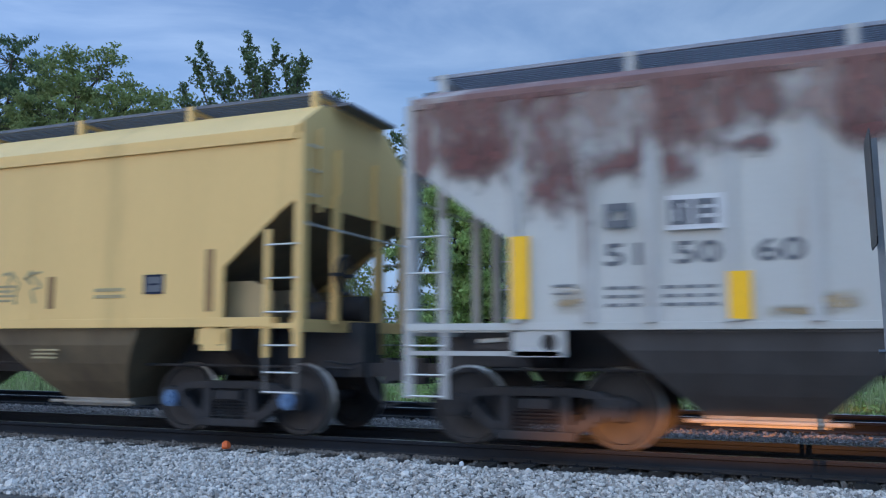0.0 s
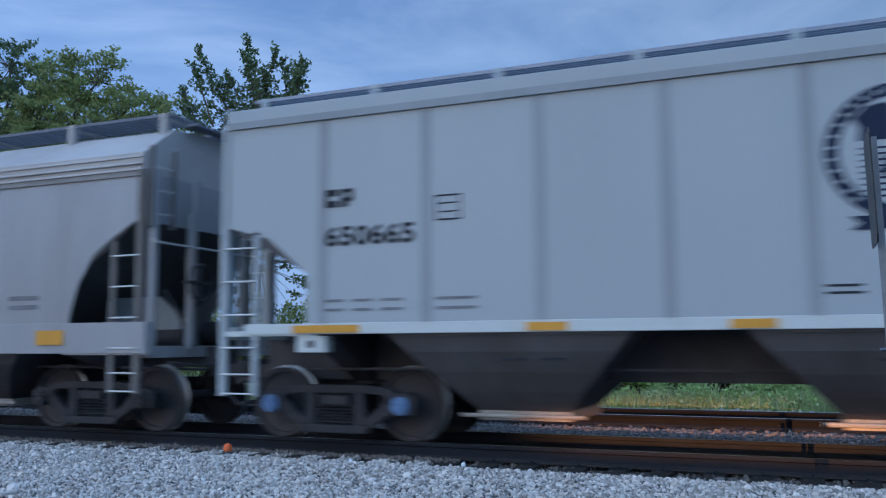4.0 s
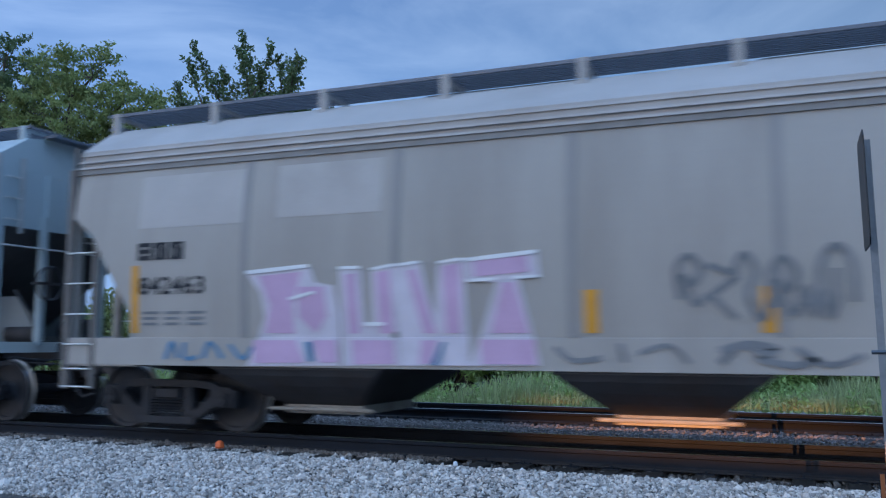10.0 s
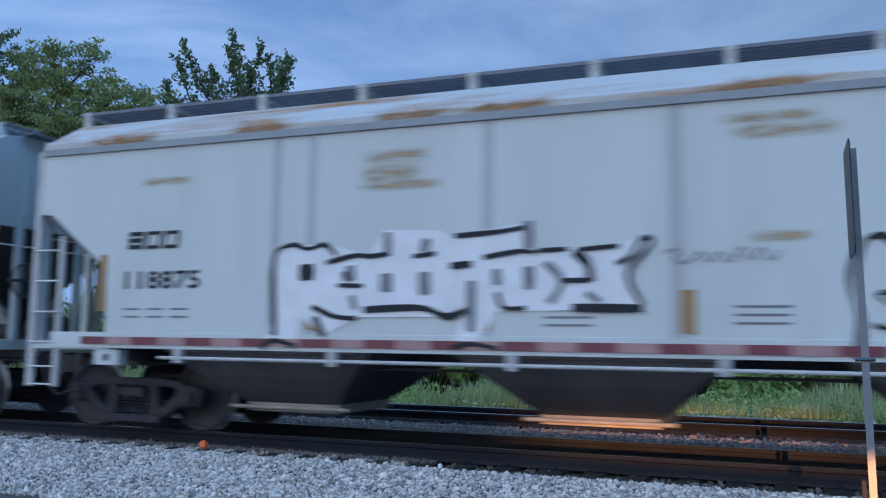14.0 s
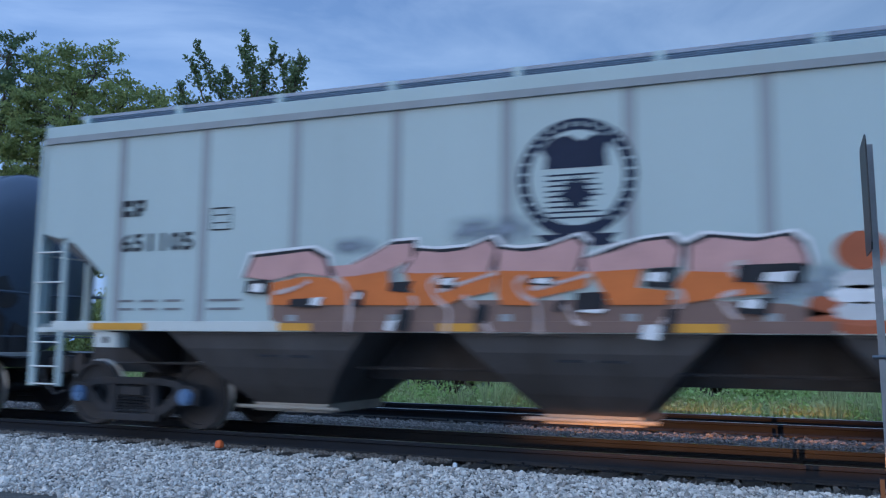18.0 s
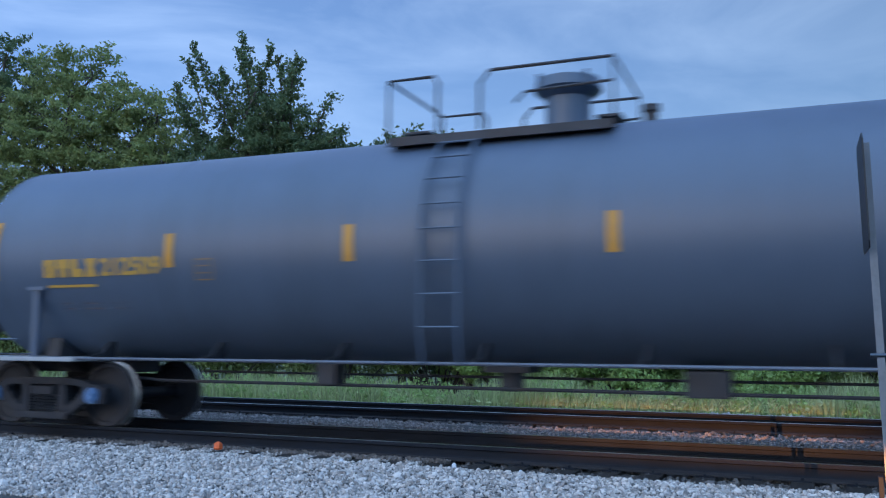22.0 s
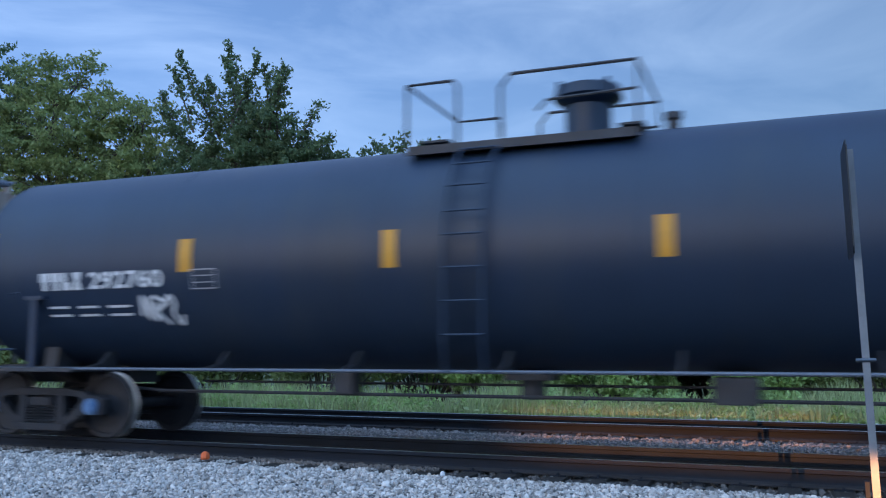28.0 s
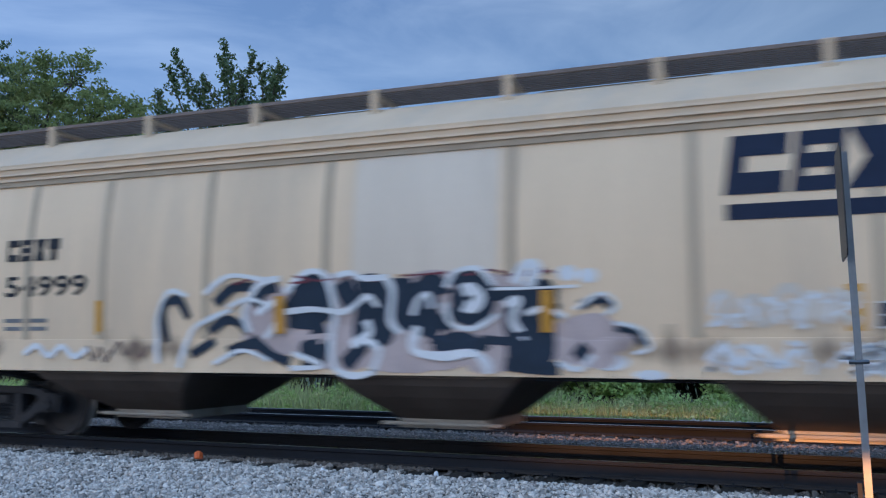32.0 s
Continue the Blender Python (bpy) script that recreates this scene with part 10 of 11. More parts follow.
    spray(sd, half, n, 0.016, "black wildstyle letter stroke", [(0.297, [(7.25, 1.9), (7.42, 2.02), (7.59, 1.99), (7.64, 1.79)]), (0.245, [(7.16, 1.61), (7.51, 1.56), (7.56, 1.42)]), (0.255, [(7.87, 2.03), (8.02, 1.75)]), (0.314, [(8.08, 1.91), (8.33, 1.97), (8.39, 1.74), (8.22, 1.52)]), (0.363, [(7.97, 1.24), (8.11, 1.11)]), (0.272, [(8.65, 2.05), (8.62, 1.64)]), (0.264, [(8.88, 1.93), (9.09, 1.97), (9.14, 1.85)]), (0.272, [(8.64, 1.7), (8.75, 1.5)]), (0.202, [(9.28, 1.95), (9.43, 2.06), (9.62, 1.99), (9.71, 1.79), (9.59, 1.62), (9.4, 1.59), (9.27, 1.73)]), (0.165, [(9.75, 1.85), (10.47, 1.82)]), (0.218, [(10.26, 2.01), (10.1, 1.62)]), (0.195, [(9.89, 1.41), (10.33, 1.6)]), (0.189, [(10.48, 1.64), (9.96, 1.71)])])
    spray(sd, half, n, 0.016, "black wildstyle letter stroke", [(0.227, [(7.34, 1.11), (7.58, 1.13)]), (0.247, [(9.89, 1.21), (10.25, 1.2), (10.29, 1.07)]), (0.16, [(9.87, 1.08), (10.48, 1.03)]), (0.154, [(10.66, 1.15), (10.78, 1.28)]), (0.131, [(9.6, 1.36), (10.32, 1.32)]), (0.124, [(8.99, 1.35), (9.6, 1.32)]), (0.108, [(10.71, 1.7), (10.91, 1.77), (11.03, 1.69)]), (0.108, [(11.09, 1.48), (11.27, 1.43), (11.36, 1.28)]), (0.202, [(9.13, 1.63), (9.25, 1.46)]), (0.182, [(8.27, 1.47), (8.43, 1.36)]), (0.144, [(6.63, 1.37), (6.91, 1.18), (7.18, 1.08)]), (0.185, [(6.66, 1.77), (6.8, 1.95), (7, 2)])])
    spray(sd, half, w, 0.03, "white outline of the wildstyle letters", [(0.088, [(7.11, 1.91), (7.39, 2.15), (7.67, 2.09), (7.79, 1.65), (7.74, 1.36), (7.79, 1.03), (8.04, 0.93), (8.3, 0.98)]), (0.079, [(7.11, 1.68), (7.5, 1.71), (7.88, 1.67), (8.06, 1.75), (8.22, 1.85), (8.35, 1.72)]), (0.076, [(7.78, 2.09), (7.99, 2.13), (8.16, 2.06), (8.5, 2.07)]), (0.091, [(8.45, 2.06), (8.54, 1.9), (8.51, 1.57), (8.64, 1.42)]), (0.072, [(8.78, 1.62), (8.86, 1.8), (8.97, 1.86), (9.02, 1.69)]), (0.112, [(8.84, 1.5), (8.8, 1.23), (9.15, 1.16), (9.49, 1.2), (9.65, 1.1), (9.69, 0.97)]), (0.07, [(9.19, 1.93), (9.31, 2.1), (9.58, 2.13), (9.76, 1.94)]), (0.07, [(9.17, 1.76), (9.26, 1.52), (9.52, 1.47), (9.8, 1.62)])])
    spray(sd, half, w, 0.03, "white outline of the wildstyle letters", [(0.15, [(9.39, 1.88), (9.51, 1.91), (9.59, 1.81), (9.51, 1.69), (9.41, 1.73)]), (0.131, [(10, 1.95), (10.11, 2.15), (10.24, 2.14), (10.16, 1.91)]), (0.037, [(9.73, 1.9), (10.17, 1.9), (10.68, 1.91)]), (0.094, [(9.88, 1.72), (10.04, 1.78), (9.97, 1.55), (10.12, 1.35)]), (0.073, [(10.12, 1.62), (10.33, 1.68), (10.55, 1.58)]), (0.07, [(10.47, 1.1), (10.69, 1.03), (10.84, 1.18)]), (0.116, [(8.01, 1.28), (8.23, 1.42), (8.2, 1.57)]), (0.07, [(7.23, 1.19), (7.63, 1.04), (7.19, 1.01)]), (0.049, [(10.66, 1.66), (10.94, 1.83), (11.09, 1.7), (10.98, 1.6)]), (0.047, [(11.07, 1.52), (11.33, 1.45), (11.43, 1.26), (11.27, 1.2)])])
    spray(sd, half, w, 0.03, "white outline of the wildstyle letters", [(0.099, [(8.19, 1.36), (8.36, 1.22), (8.28, 0.98)]), (0.09, [(6.61, 1.44), (6.54, 1.69), (6.74, 2.02), (7.04, 2.09)]), (0.09, [(6.71, 1.66), (6.97, 1.8), (7.08, 1.65), (6.83, 1.37)])])
    fills(sd, half, w, 0.012, "white sprayed spark", [[(10.7, 2.05), (10.67, 2), (10.62, 1.97), (10.55, 1.97), (10.49, 2), (10.47, 2.06), (10.49, 2.11), (10.55, 2.14), (10.62, 2.14), (10.67, 2.1)], [(10.91, 2.02), (10.89, 1.97), (10.84, 1.94), (10.78, 1.94), (10.72, 1.97), (10.7, 2.02), (10.72, 2.07), (10.77, 2.1), (10.84, 2.1), (10.89, 2.07)], [(11.59, 0.98), (11.56, 0.95), (11.48, 0.93), (11.37, 0.93), (11.29, 0.95), (11.25, 0.98), (11.29, 1.01), (11.37, 1.03), (11.48, 1.03), (11.56, 1.01)], [(11.22, 1.11), (11.18, 1.06), (11.08, 1.02), (10.95, 1.02), (10.85, 1.05), (10.81, 1.1), (10.85, 1.16), (10.95, 1.19), (11.08, 1.19), (11.18, 1.16)]])
    fills(sd, half, M_SPRAY_DUSTY, 0.01, "dusty pink haze inside the letters", [[(10.18, 1.52), (10.12, 1.41), (9.98, 1.34), (9.8, 1.34), (9.65, 1.41), (9.59, 1.52), (9.65, 1.64), (9.79, 1.71), (9.97, 1.71), (10.12, 1.64)], [(9.22, 1.09), (9.12, 1.02), (8.85, 0.97), (8.51, 0.97), (8.23, 1.01), (8.12, 1.08), (8.22, 1.16), (8.5, 1.2), (8.85, 1.21), (9.12, 1.16)], [(11.28, 1.36), (11.22, 1.25), (11.05, 1.18), (10.84, 1.18), (10.67, 1.24), (10.6, 1.36), (10.67, 1.47), (10.84, 1.54), (11.05, 1.54), (11.22, 1.47)], [(8.57, 1.91), (8.52, 1.82), (8.36, 1.76), (8.15, 1.76), (7.98, 1.83), (7.92, 1.93), (7.98, 2.03), (8.14, 2.08), (8.34, 2.08), (8.51, 2.01)]])
    fills(sd, half, M_SPRAY_DUSTY, 0.01, "dusty pink haze inside the letters", [[(7.81, 1.29), (7.76, 1.19), (7.62, 1.13), (7.44, 1.13), (7.29, 1.19), (7.22, 1.29), (7.28, 1.39), (7.42, 1.46), (7.6, 1.45), (7.75, 1.39)], [(6.96, 1.58), (6.92, 1.44), (6.8, 1.35), (6.65, 1.35), (6.51, 1.44), (6.46, 1.59), (6.5, 1.73), (6.62, 1.82), (6.78, 1.82), (6.91, 1.73)]])
    for d in (7.0, 10.3):
        sd.bar("reflective_strip", M_AMBER, d - half, d + 0.12 - half, 1.42, 1.87, proud=0.075, label="amber reflective strip bolted over the graffiti")
    tape(sd, M_AMBER, half, [(4.2, 1.42, 1.87, 0.11), (13.3, 1.42, 1.87, 0.14), (15.5, 1.40, 2.32, 0.18)])
    sd.strokes(["hook", "loop", "arch", "wave", "zig"], row(half, (12.05, 12.35, 1.5, 1.8), (12.35, 12.6, 1.5, 1.75), (12.65, 12.9, 1.5, 1.85), (12.9, 13.15, 1.5, 1.8), (13.15, 13.4, 1.5, 1.8)), [(M_SPRAY_CREAM, 0.10)], name="tag_stroke", label="faded white sprayed tag")
    sd.strokes(["wave", "zig", "arch", "wave"], row(half, (13.9, 14.3, 1.5, 1.79), (14.3, 14.6, 1.5, 1.79), (14.6, 14.95, 1.5, 1.79), (14.9, 15.3, 1.5, 1.79)), [(w, 0.08)], name="tag_stroke", label="white sprayed tag")
    sd.strokes(["wave", "star", "wave", "wave"], row(half, (12.0, 12.8, 1.05, 1.3), (13.2, 13.8, 1.0, 1.3), (14.0, 14.6, 1.02, 1.3), (3.0, 4.1, 1.1, 1.3)), [(w, 0.08)], base=0.02, name="tag_stroke", label="white sprayed tag on the sill")
    sd.strokes(["wave", "wave"], row(half, (4.0, 4.5, 1.02, 1.3), (4.5, 5.1, 1.1, 1.35)), [(M_SPRAY_UMBER, 0.03)], base=0.02, name="tag_stroke", label="thin brown tag on the sill")
    sd.bar("print_panel", M_NAVY, 13.55 - half, 13.90 - half, 1.44, 1.70, proud=0.030, label="dark stencil panel")
    sd.print_box("print_box", M_SPRAY_PALE, 13.55 - half, 13.90 - half, 1.44, 1.70, w=0.02, rows=1, proud=0.034)
    for k, (a, b, z0, z1) in enumerate(((12.0, 13.4, 1.44, 1.82), (13.9, 15.3, 1.44, 1.78), (12.0, 13.0, 1.0, 1.34), (13.1, 14.7, 0.98, 1.32))):
        sd.scrawl("tag_stroke", w, a - half, b - half, z0, z1, 8, 0.05, 150 + k, proud=0.026, label="thin white sprayed wildstyle tag")


rusty_white_wagon()
yellow_wagon()
new_grey_wagon(-31.40, 12.79, M_GREY_NEW, "clean mid-grey covered hopper wagon with a dark blue emblem", "650665")
old_grey_wagon()
rail_brand_wagon()
lilac_wagon()
emblem_wagon()
bubble_wagon()
second_brand_wagon()
orange_wagon()
grey_tank(-168.04, 13.67, "dark grey tank wagon with a green placard and a silver tag", True)
grey_tank(-185.90, 13.57, "dark grey tank wagon with orange-yellow stencils", False)
word_tank_first()
word_tank_second()
lease_tank()
ribbed_wagon()
cream_wagon()

# ---------------------------------------------------------------- behind the tracks


def leaves(name, mat, centres, size, seed, parent, label=""):
    """Small folded leaves, two triangles each, turned every way round."""
    rng = np.random.default_rng(seed)
    c = np.asarray(centres)
    n = len(c)
    a = rng.normal(size=(n, 3))
    a /= np.linalg.norm(a, axis=1)[:, None]
    b = np.cross(a, rng.normal(size=(n, 3)))
    b /= np.linalg.norm(b, axis=1)[:, None]
    k = np.cross(a, b) * 0.25
    s = (size * rng.uniform(0.6, 1.35, n))[:, None]
    v = np.stack([c - a * s, c + b * s * 0.55 + k * s, c + a * s, c - b * s * 0.55 + k * s], 1)
    f = np.arange(4 * n).reshape(n, 4)
    me = bpy.data.meshes.new(name)
    me.from_pydata(v.reshape(-1, 3).tolist(), [], f[:, [0, 1, 2]].tolist() + f[:, [0, 2, 3]].tolist())
    me.materials.append(mat)
    ob = new(name, me)
    ob.parent = parent
    ob["kind"] = "stuff"
    if label:
        ob["label"] = label
    return ob


def tree(name, x, y, base, lobes, mat, label, seed, per_tip=40, size=0.105, sprigs=(), trunk=0.17, gap=0.30):
    """Trunk, limbs and twigs grown into lobes (dx, dy, z, rx, ry, rz, tips) and upright sprigs (foot dx, foot z, top dx, top z), with leaves in tufts."""
    rng = np.random.default_rng(seed)
    t = thing(name, label, "tree", "trees behind the railway", at=pose(x, y, base))
    high = max(l[2] for l in lobes)
    s = Shape()
    spine = [np.array([rng.normal(0, 0.10) * k, rng.normal(0, 0.10) * k, high * k / 5]) for k in range(6)]
    for k in range(5):
        s.tube(spine[k], spine[k + 1], trunk * (1 - k / 5.8), 8, trunk * (1 - (k + 1) / 5.8))
    part("trunk", s, M_BARK, t)
    heart, out, flat = [], [], []
    for dx, dy, z, rx, ry, rz, n in lobes:
        c = np.array([dx, dy, z])
        k = min(4.9, max(0.8, 5 * (z - rz * 0.9) / high))
        p = spine[int(k)] + (spine[int(k) + 1] - spine[int(k)]) * (k - int(k))
        mid = (p + c) / 2 + (0, 0, -0.08 * abs(dx))
        limb = Shape()
        limb.tube(p, mid, trunk * 0.5, 6, trunk * 0.36).tube(mid, c, trunk * 0.36, 6, trunk * 0.2)
        for i in range(n):
            e = rng.normal(size=3)
            e /= np.linalg.norm(e)
            q = c + e * (rx, ry, rz) * rng.uniform(0.35, 1.0) ** 0.55 * rng.uniform(0.88, 1.12)
            if i % 2 == 0:
                limb.tube(c + (q - c) * 0.15, q, trunk * 0.12, 3, 0.006)
            # each twig carries one flat, outward-leaning spray of leaves
            d = e * (1, 1, 0.55) + (0, 0, 0.18) + rng.normal(0, 0.25, 3)
            heart += [q] * per_tip
            out += [d / np.linalg.norm(d) * gap * rng.uniform(1.1, 2.1)] * per_tip
            flat += [(gap * 0.42, gap * 0.42, gap * 0.22)] * per_tip
        # dense crowns are leafy to the heart of each lobe
        for i in range(n // 3 if per_tip >= 90 else 0):
            q = c + rng.normal(size=3) * (rx * 0.30, ry * 0.30, rz * 0.30)
            heart += [q] * (per_tip // 2)
            out += [rng.normal(size=3) * gap * 0.6] * (per_tip // 2)
            flat += [(gap * 0.5, gap * 0.5, gap * 0.4)] * (per_tip // 2)
        part("limb", limb, M_BARK, t)
    for a, za, b, zb in sprigs:
        s = Shape()
        A, B = np.array([a, rng.normal(0, 0.5), za]), np.array([b, rng.normal(0, 0.5), zb])
        s.tube(A, B, 0.045, 5, 0.008)
        n = int((zb - za) / 0.10) + 4
        for i in range(n):
            u = i / (n - 1)
            foot = A + (B - A) * u
            side = rng.normal(size=3) * (1, 1, 0.3)
            side = side / np.linalg.norm(side) + (B - A) / np.linalg.norm(B - A) * 0.8
            reach = side * (0.16 + 0.42 * (1 - u) ** 0.8) * rng.uniform(0.6, 1.3)
            s.tube(foot, foot + reach, 0.010, 3, 0.004)
            few = per_tip // 3
            heart += [foot] * few
            out += [reach * 1.1] * few
            flat += [(0.065, 0.065, 0.065)] * few
        part("branch", s, M_BARK, t)
    heart, out, flat = np.array(heart), np.array(out), np.array(flat)
    c = heart + out * rng.uniform(0.1, 1.05, (len(heart), 1)) + rng.normal(size=heart.shape) * flat
    leaves("crown", mat, c, size, seed + 500, t)
    return t


def bush(name, x, y, w, d, h, base, mat, label, seed, count, size=0.09, clumps=26):
    rng = np.random.default_rng(seed)
    t = thing(name, label, "bush", "undergrowth behind the railway", at=pose(x, y, base))
    s = Shape()
    cs = []
    for k in range(clumps):
        a, r = rng.uniform(0, 6.283), rng.uniform(0, 1) ** 0.5
        c = np.array([w / 2 * r * math.cos(a), d / 2 * r * math.sin(a), h * (0.18 + 0.74 * rng.random() * (1 - 0.55 * r))])
        cs.append((c, rng.uniform(0.28, 0.6) * min(w, h) * 0.38))
        s.tube((c[0] * 0.3, c[1] * 0.3, 0), tuple(c), 0.035, 4, 0.01)
    part("stem", s, M_BARK, t)["kind"] = "stuff"
    i = rng.integers(0, clumps, count)
    C, R = np.array([c for c, r in cs])[i], np.array([r for c, r in cs])[i]
    e = rng.normal(size=(count, 3))
    e /= np.linalg.norm(e, axis=1)[:, None]
    p = C + e * (R * rng.uniform(0.35, 1.08, count) ** 0.6)[:, None] * (1, 1, 0.9)
    p[:, 2] = np.abs(p[:, 2])
    leaves("foliage", mat, p, size, seed + 900, t)
    return t


def weeds(name, mat, count, x0, x1, y0, y1, h, base, seed, label):
    rng = np.random.default_rng(seed)
    x, y = rng.uniform(x0, x1, count), rng.uniform(y0, y1, count)
    hh = h * rng.uniform(0.35, 1.1, count) * (0.75 + 0.35 * np.sin(x * 1.3) * np.sin(x * 0.37 + 1))
    a, w = rng.uniform(0, 3.14, count), rng.uniform(0.012, 0.03, count)
    lx, ly = rng.normal(0, 0.22, count) * hh, rng.normal(0, 0.22, count) * hh
    z = np.full(count, base)
    ca, sa = np.cos(a) * w, np.sin(a) * w
    v = np.stack([np.stack([x - ca, y - sa, z], 1), np.stack([x + ca, y + sa, z], 1), np.stack([x + lx * 0.4 + ca * 0.8, y + ly * 0.4 + sa * 0.8, z + hh * 0.6], 1), np.stack([x + lx * 0.4 - ca * 0.8, y + ly * 0.4 - sa * 0.8, z + hh * 0.6], 1), np.stack([x + lx, y + ly, z + hh], 1)], 1)
    o = np.arange(count) * 5
    me = bpy.data.meshes.new(name)
    me.from_pydata(v.reshape(-1, 3).tolist(), [], np.stack([o, o + 1, o + 2, o + 3], 1).tolist() + np.stack([o + 3, o + 2, o + 4], 1).tolist())
    me.materials.append(mat)
    return tagged(new(name, me), label, "weeds", "", "stuff")


weeds("trackside_weeds", M_GRASS, 26000, -32, 14, 7.9, 12.0, 0.95, -0.45, 21, "tall bright green weeds beside the far track")


def leafy_weeds(name, mat, count, x0, x1, y0, y1, h, base, seed, label):
    """Low broad-leaved plants in uneven tufts."""
    rng = np.random.default_rng(seed)
    tufts = 420
    tx, ty, th = rng.uniform(x0, x1, tufts), rng.uniform(y0, y1, tufts), h * rng.uniform(0.3, 1.0, tufts)
    k = rng.integers(0, tufts, count)
    u = rng.uniform(0, 1, count) ** 0.7
    c = np.stack([tx[k] + rng.normal(0, 0.16, count) * (1.2 - 0.6 * u), ty[k] + rng.normal(0, 0.16, count), base + th[k] * u + 0.03], 1)
    return tagged(leaves(name, mat, c, 0.06, seed, None), label, "weeds", "", "stuff")


leafy_weeds("broadleaf_weeds", M_LEAF_LIGHT, 15000, -30, 10, 7.9, 10.8, 0.9, -0.45, 22, "low broad-leaved weeds in uneven tufts")
leafy_weeds("seeding_weeds", M_GRASS, 9000, -30, 10, 7.7, 9.8, 0.7, -0.45, 23, "pale yellow-green seeding weeds")

B = -0.45
tree("leafy_tree", -32.6, 16.6, B, [(0.4, 0, 14.0, 1.5, 1.6, 1.2, 56), (-1.5, 0, 12, 2.4, 2.2, 2.2, 90), (1.2, -0.5, 11.4, 1.9, 1.8, 2.0, 80), (-0.5, 0, 8.0, 2.8, 2.2, 2.4, 90), (0.6, 0, 5.0, 2.8, 2.2, 2.0, 80)], M_LEAF_DARK, "tall broad tree with dark green foliage", 1, per_tip=46, size=0.088)
tree("leafy_tree", -28.0, 16.2, B, [(-0.4, 0, 12.7, 1.2, 1.3, 1.0, 44), (1.3, 0, 12.6, 1.2, 1.2, 1.0, 44), (-1.8, 0, 11.6, 1.3, 1.4, 1.2, 46), (0.2, -0.6, 10.6, 2.6, 1.7, 1.5, 100), (2.4, 0, 10.9, 1.2, 1.2, 1.2, 44), (-1.4, 0, 9.6, 1.8, 1.6, 1.2, 70), (1.6, 0, 9.4, 1.8, 1.6, 1.2, 70), (0.0, 0, 8.2, 3.2, 2.1, 1.4, 120), (0, 0, 5.6, 3.2, 2.1, 1.9, 90)], M_LEAF, "broad olive-green tree with feathery foliage and sky gaps", 2, per_tip=46, size=0.085, gap=0.34)
tree("leafy_tree", -24.0, 16.4, B, [(-0.6, 0, 11.1, 0.9, 1.0, 0.8, 30), (0.6, 0, 10.7, 0.9, 1.0, 0.8, 28), (-0.2, 0, 9.6, 1.6, 1.4, 1.0, 50), (1.4, -0.4, 8.8, 1.0, 1.0, 1.0, 34), (-0.4, 0, 8.2, 2.2, 1.8, 1.1, 80), (0.4, 0, 7.2, 2.4, 1.8, 1.1, 80), (0.6, 0, 6.0, 2.4, 2.0, 1.8, 80)], M_LEAF, "olive-green tree with thin bare twigs inside its crown", 3, per_tip=46, size=0.082, gap=0.32)
tree("leafy_tree", -18.4, 16.0, B, [(-0.4, 0, 9.0, 1.7, 1.5, 1.0, 60), (1.3, 0, 9.4, 1.5, 1.4, 1.1, 64), (-2.2, 0, 8.6, 1.2, 1.2, 1.0, 36), (2.6, 0, 8.6, 1.0, 1.0, 0.9, 34), (0.4, 0, 8.6, 2.2, 1.4, 0.9, 90), (-1.6, 0, 7.9, 1.8, 1.4, 0.9, 60), (2.2, 0, 7.9, 1.6, 1.4, 0.9, 60), (0.0, 0, 7.0, 3.3, 2.0, 1.3, 130), (0, 0, 4.6, 3.2, 2.2, 2.0, 110)], M_LEAF_DARK, "dark green tree with upright feathery branches", 4, per_tip=50, size=0.078,
     sprigs=[(-2.3, 9.2, -4.0, 11.8), (-2.4, 9.0, -3.5, 10.8), (-1.2, 9.6, -2.85, 12.35), (-1.0, 9.6, -2.55, 12.85), (-1.2, 9.4, -1.9, 11.9), (0.0, 9.4, -1.05, 13.4), (0.0, 9.8, -0.5, 12.5), (0.05, 9.8, 0.4, 12.75), (-0.4, 9.2, -1.0, 11.7), (0.9, 9.6, 0.7, 12.3), (1.1, 9.6, 1.3, 12.15), (1.3, 9.3, 2.3, 11.75), (1.6, 9.4, 1.8, 11.3), (2.2, 8.7, 3.2, 10.5), (2.6, 8.4, 3.8, 9.2), (0.4, 9.6, 0.2, 11.8), (-2.0, 8.8, -2.9, 10.2)])
tree("leafy_tree", -14.2, 20.0, B, [(0, 0, 8.8, 1.5, 1.4, 1.0, 50), (1.8, 0, 8.7, 1.3, 1.3, 0.9, 46), (-1.5, 0, 7.6, 2, 2, 1.8, 70), (1.0, 0, 5.8, 3.4, 2.4, 2.2, 110), (3.4, 0, 7.4, 1.5, 1.5, 1.2, 50)], M_LEAF_DARK, "lower leafy tree behind the spiky one", 5, per_tip=46, size=0.085)
tree("leafy_tree", -9.6, 15.2, B, [(-0.4, 0, 6.3, 1.2, 1.2, 1.1, 60), (0.9, 0, 5.7, 1.3, 1.2, 1.1, 60), (-0.8, -0.3, 4.6, 1.8, 1.5, 1.3, 80), (0.9, -0.3, 3.8, 1.8, 1.5, 1.2, 80), (0, 0, 2.2, 2.1, 1.5, 1.2, 80)], M_LEAF_LIGHT, "fresh light green tree with drooping foliage", 6, per_tip=100, size=0.078)
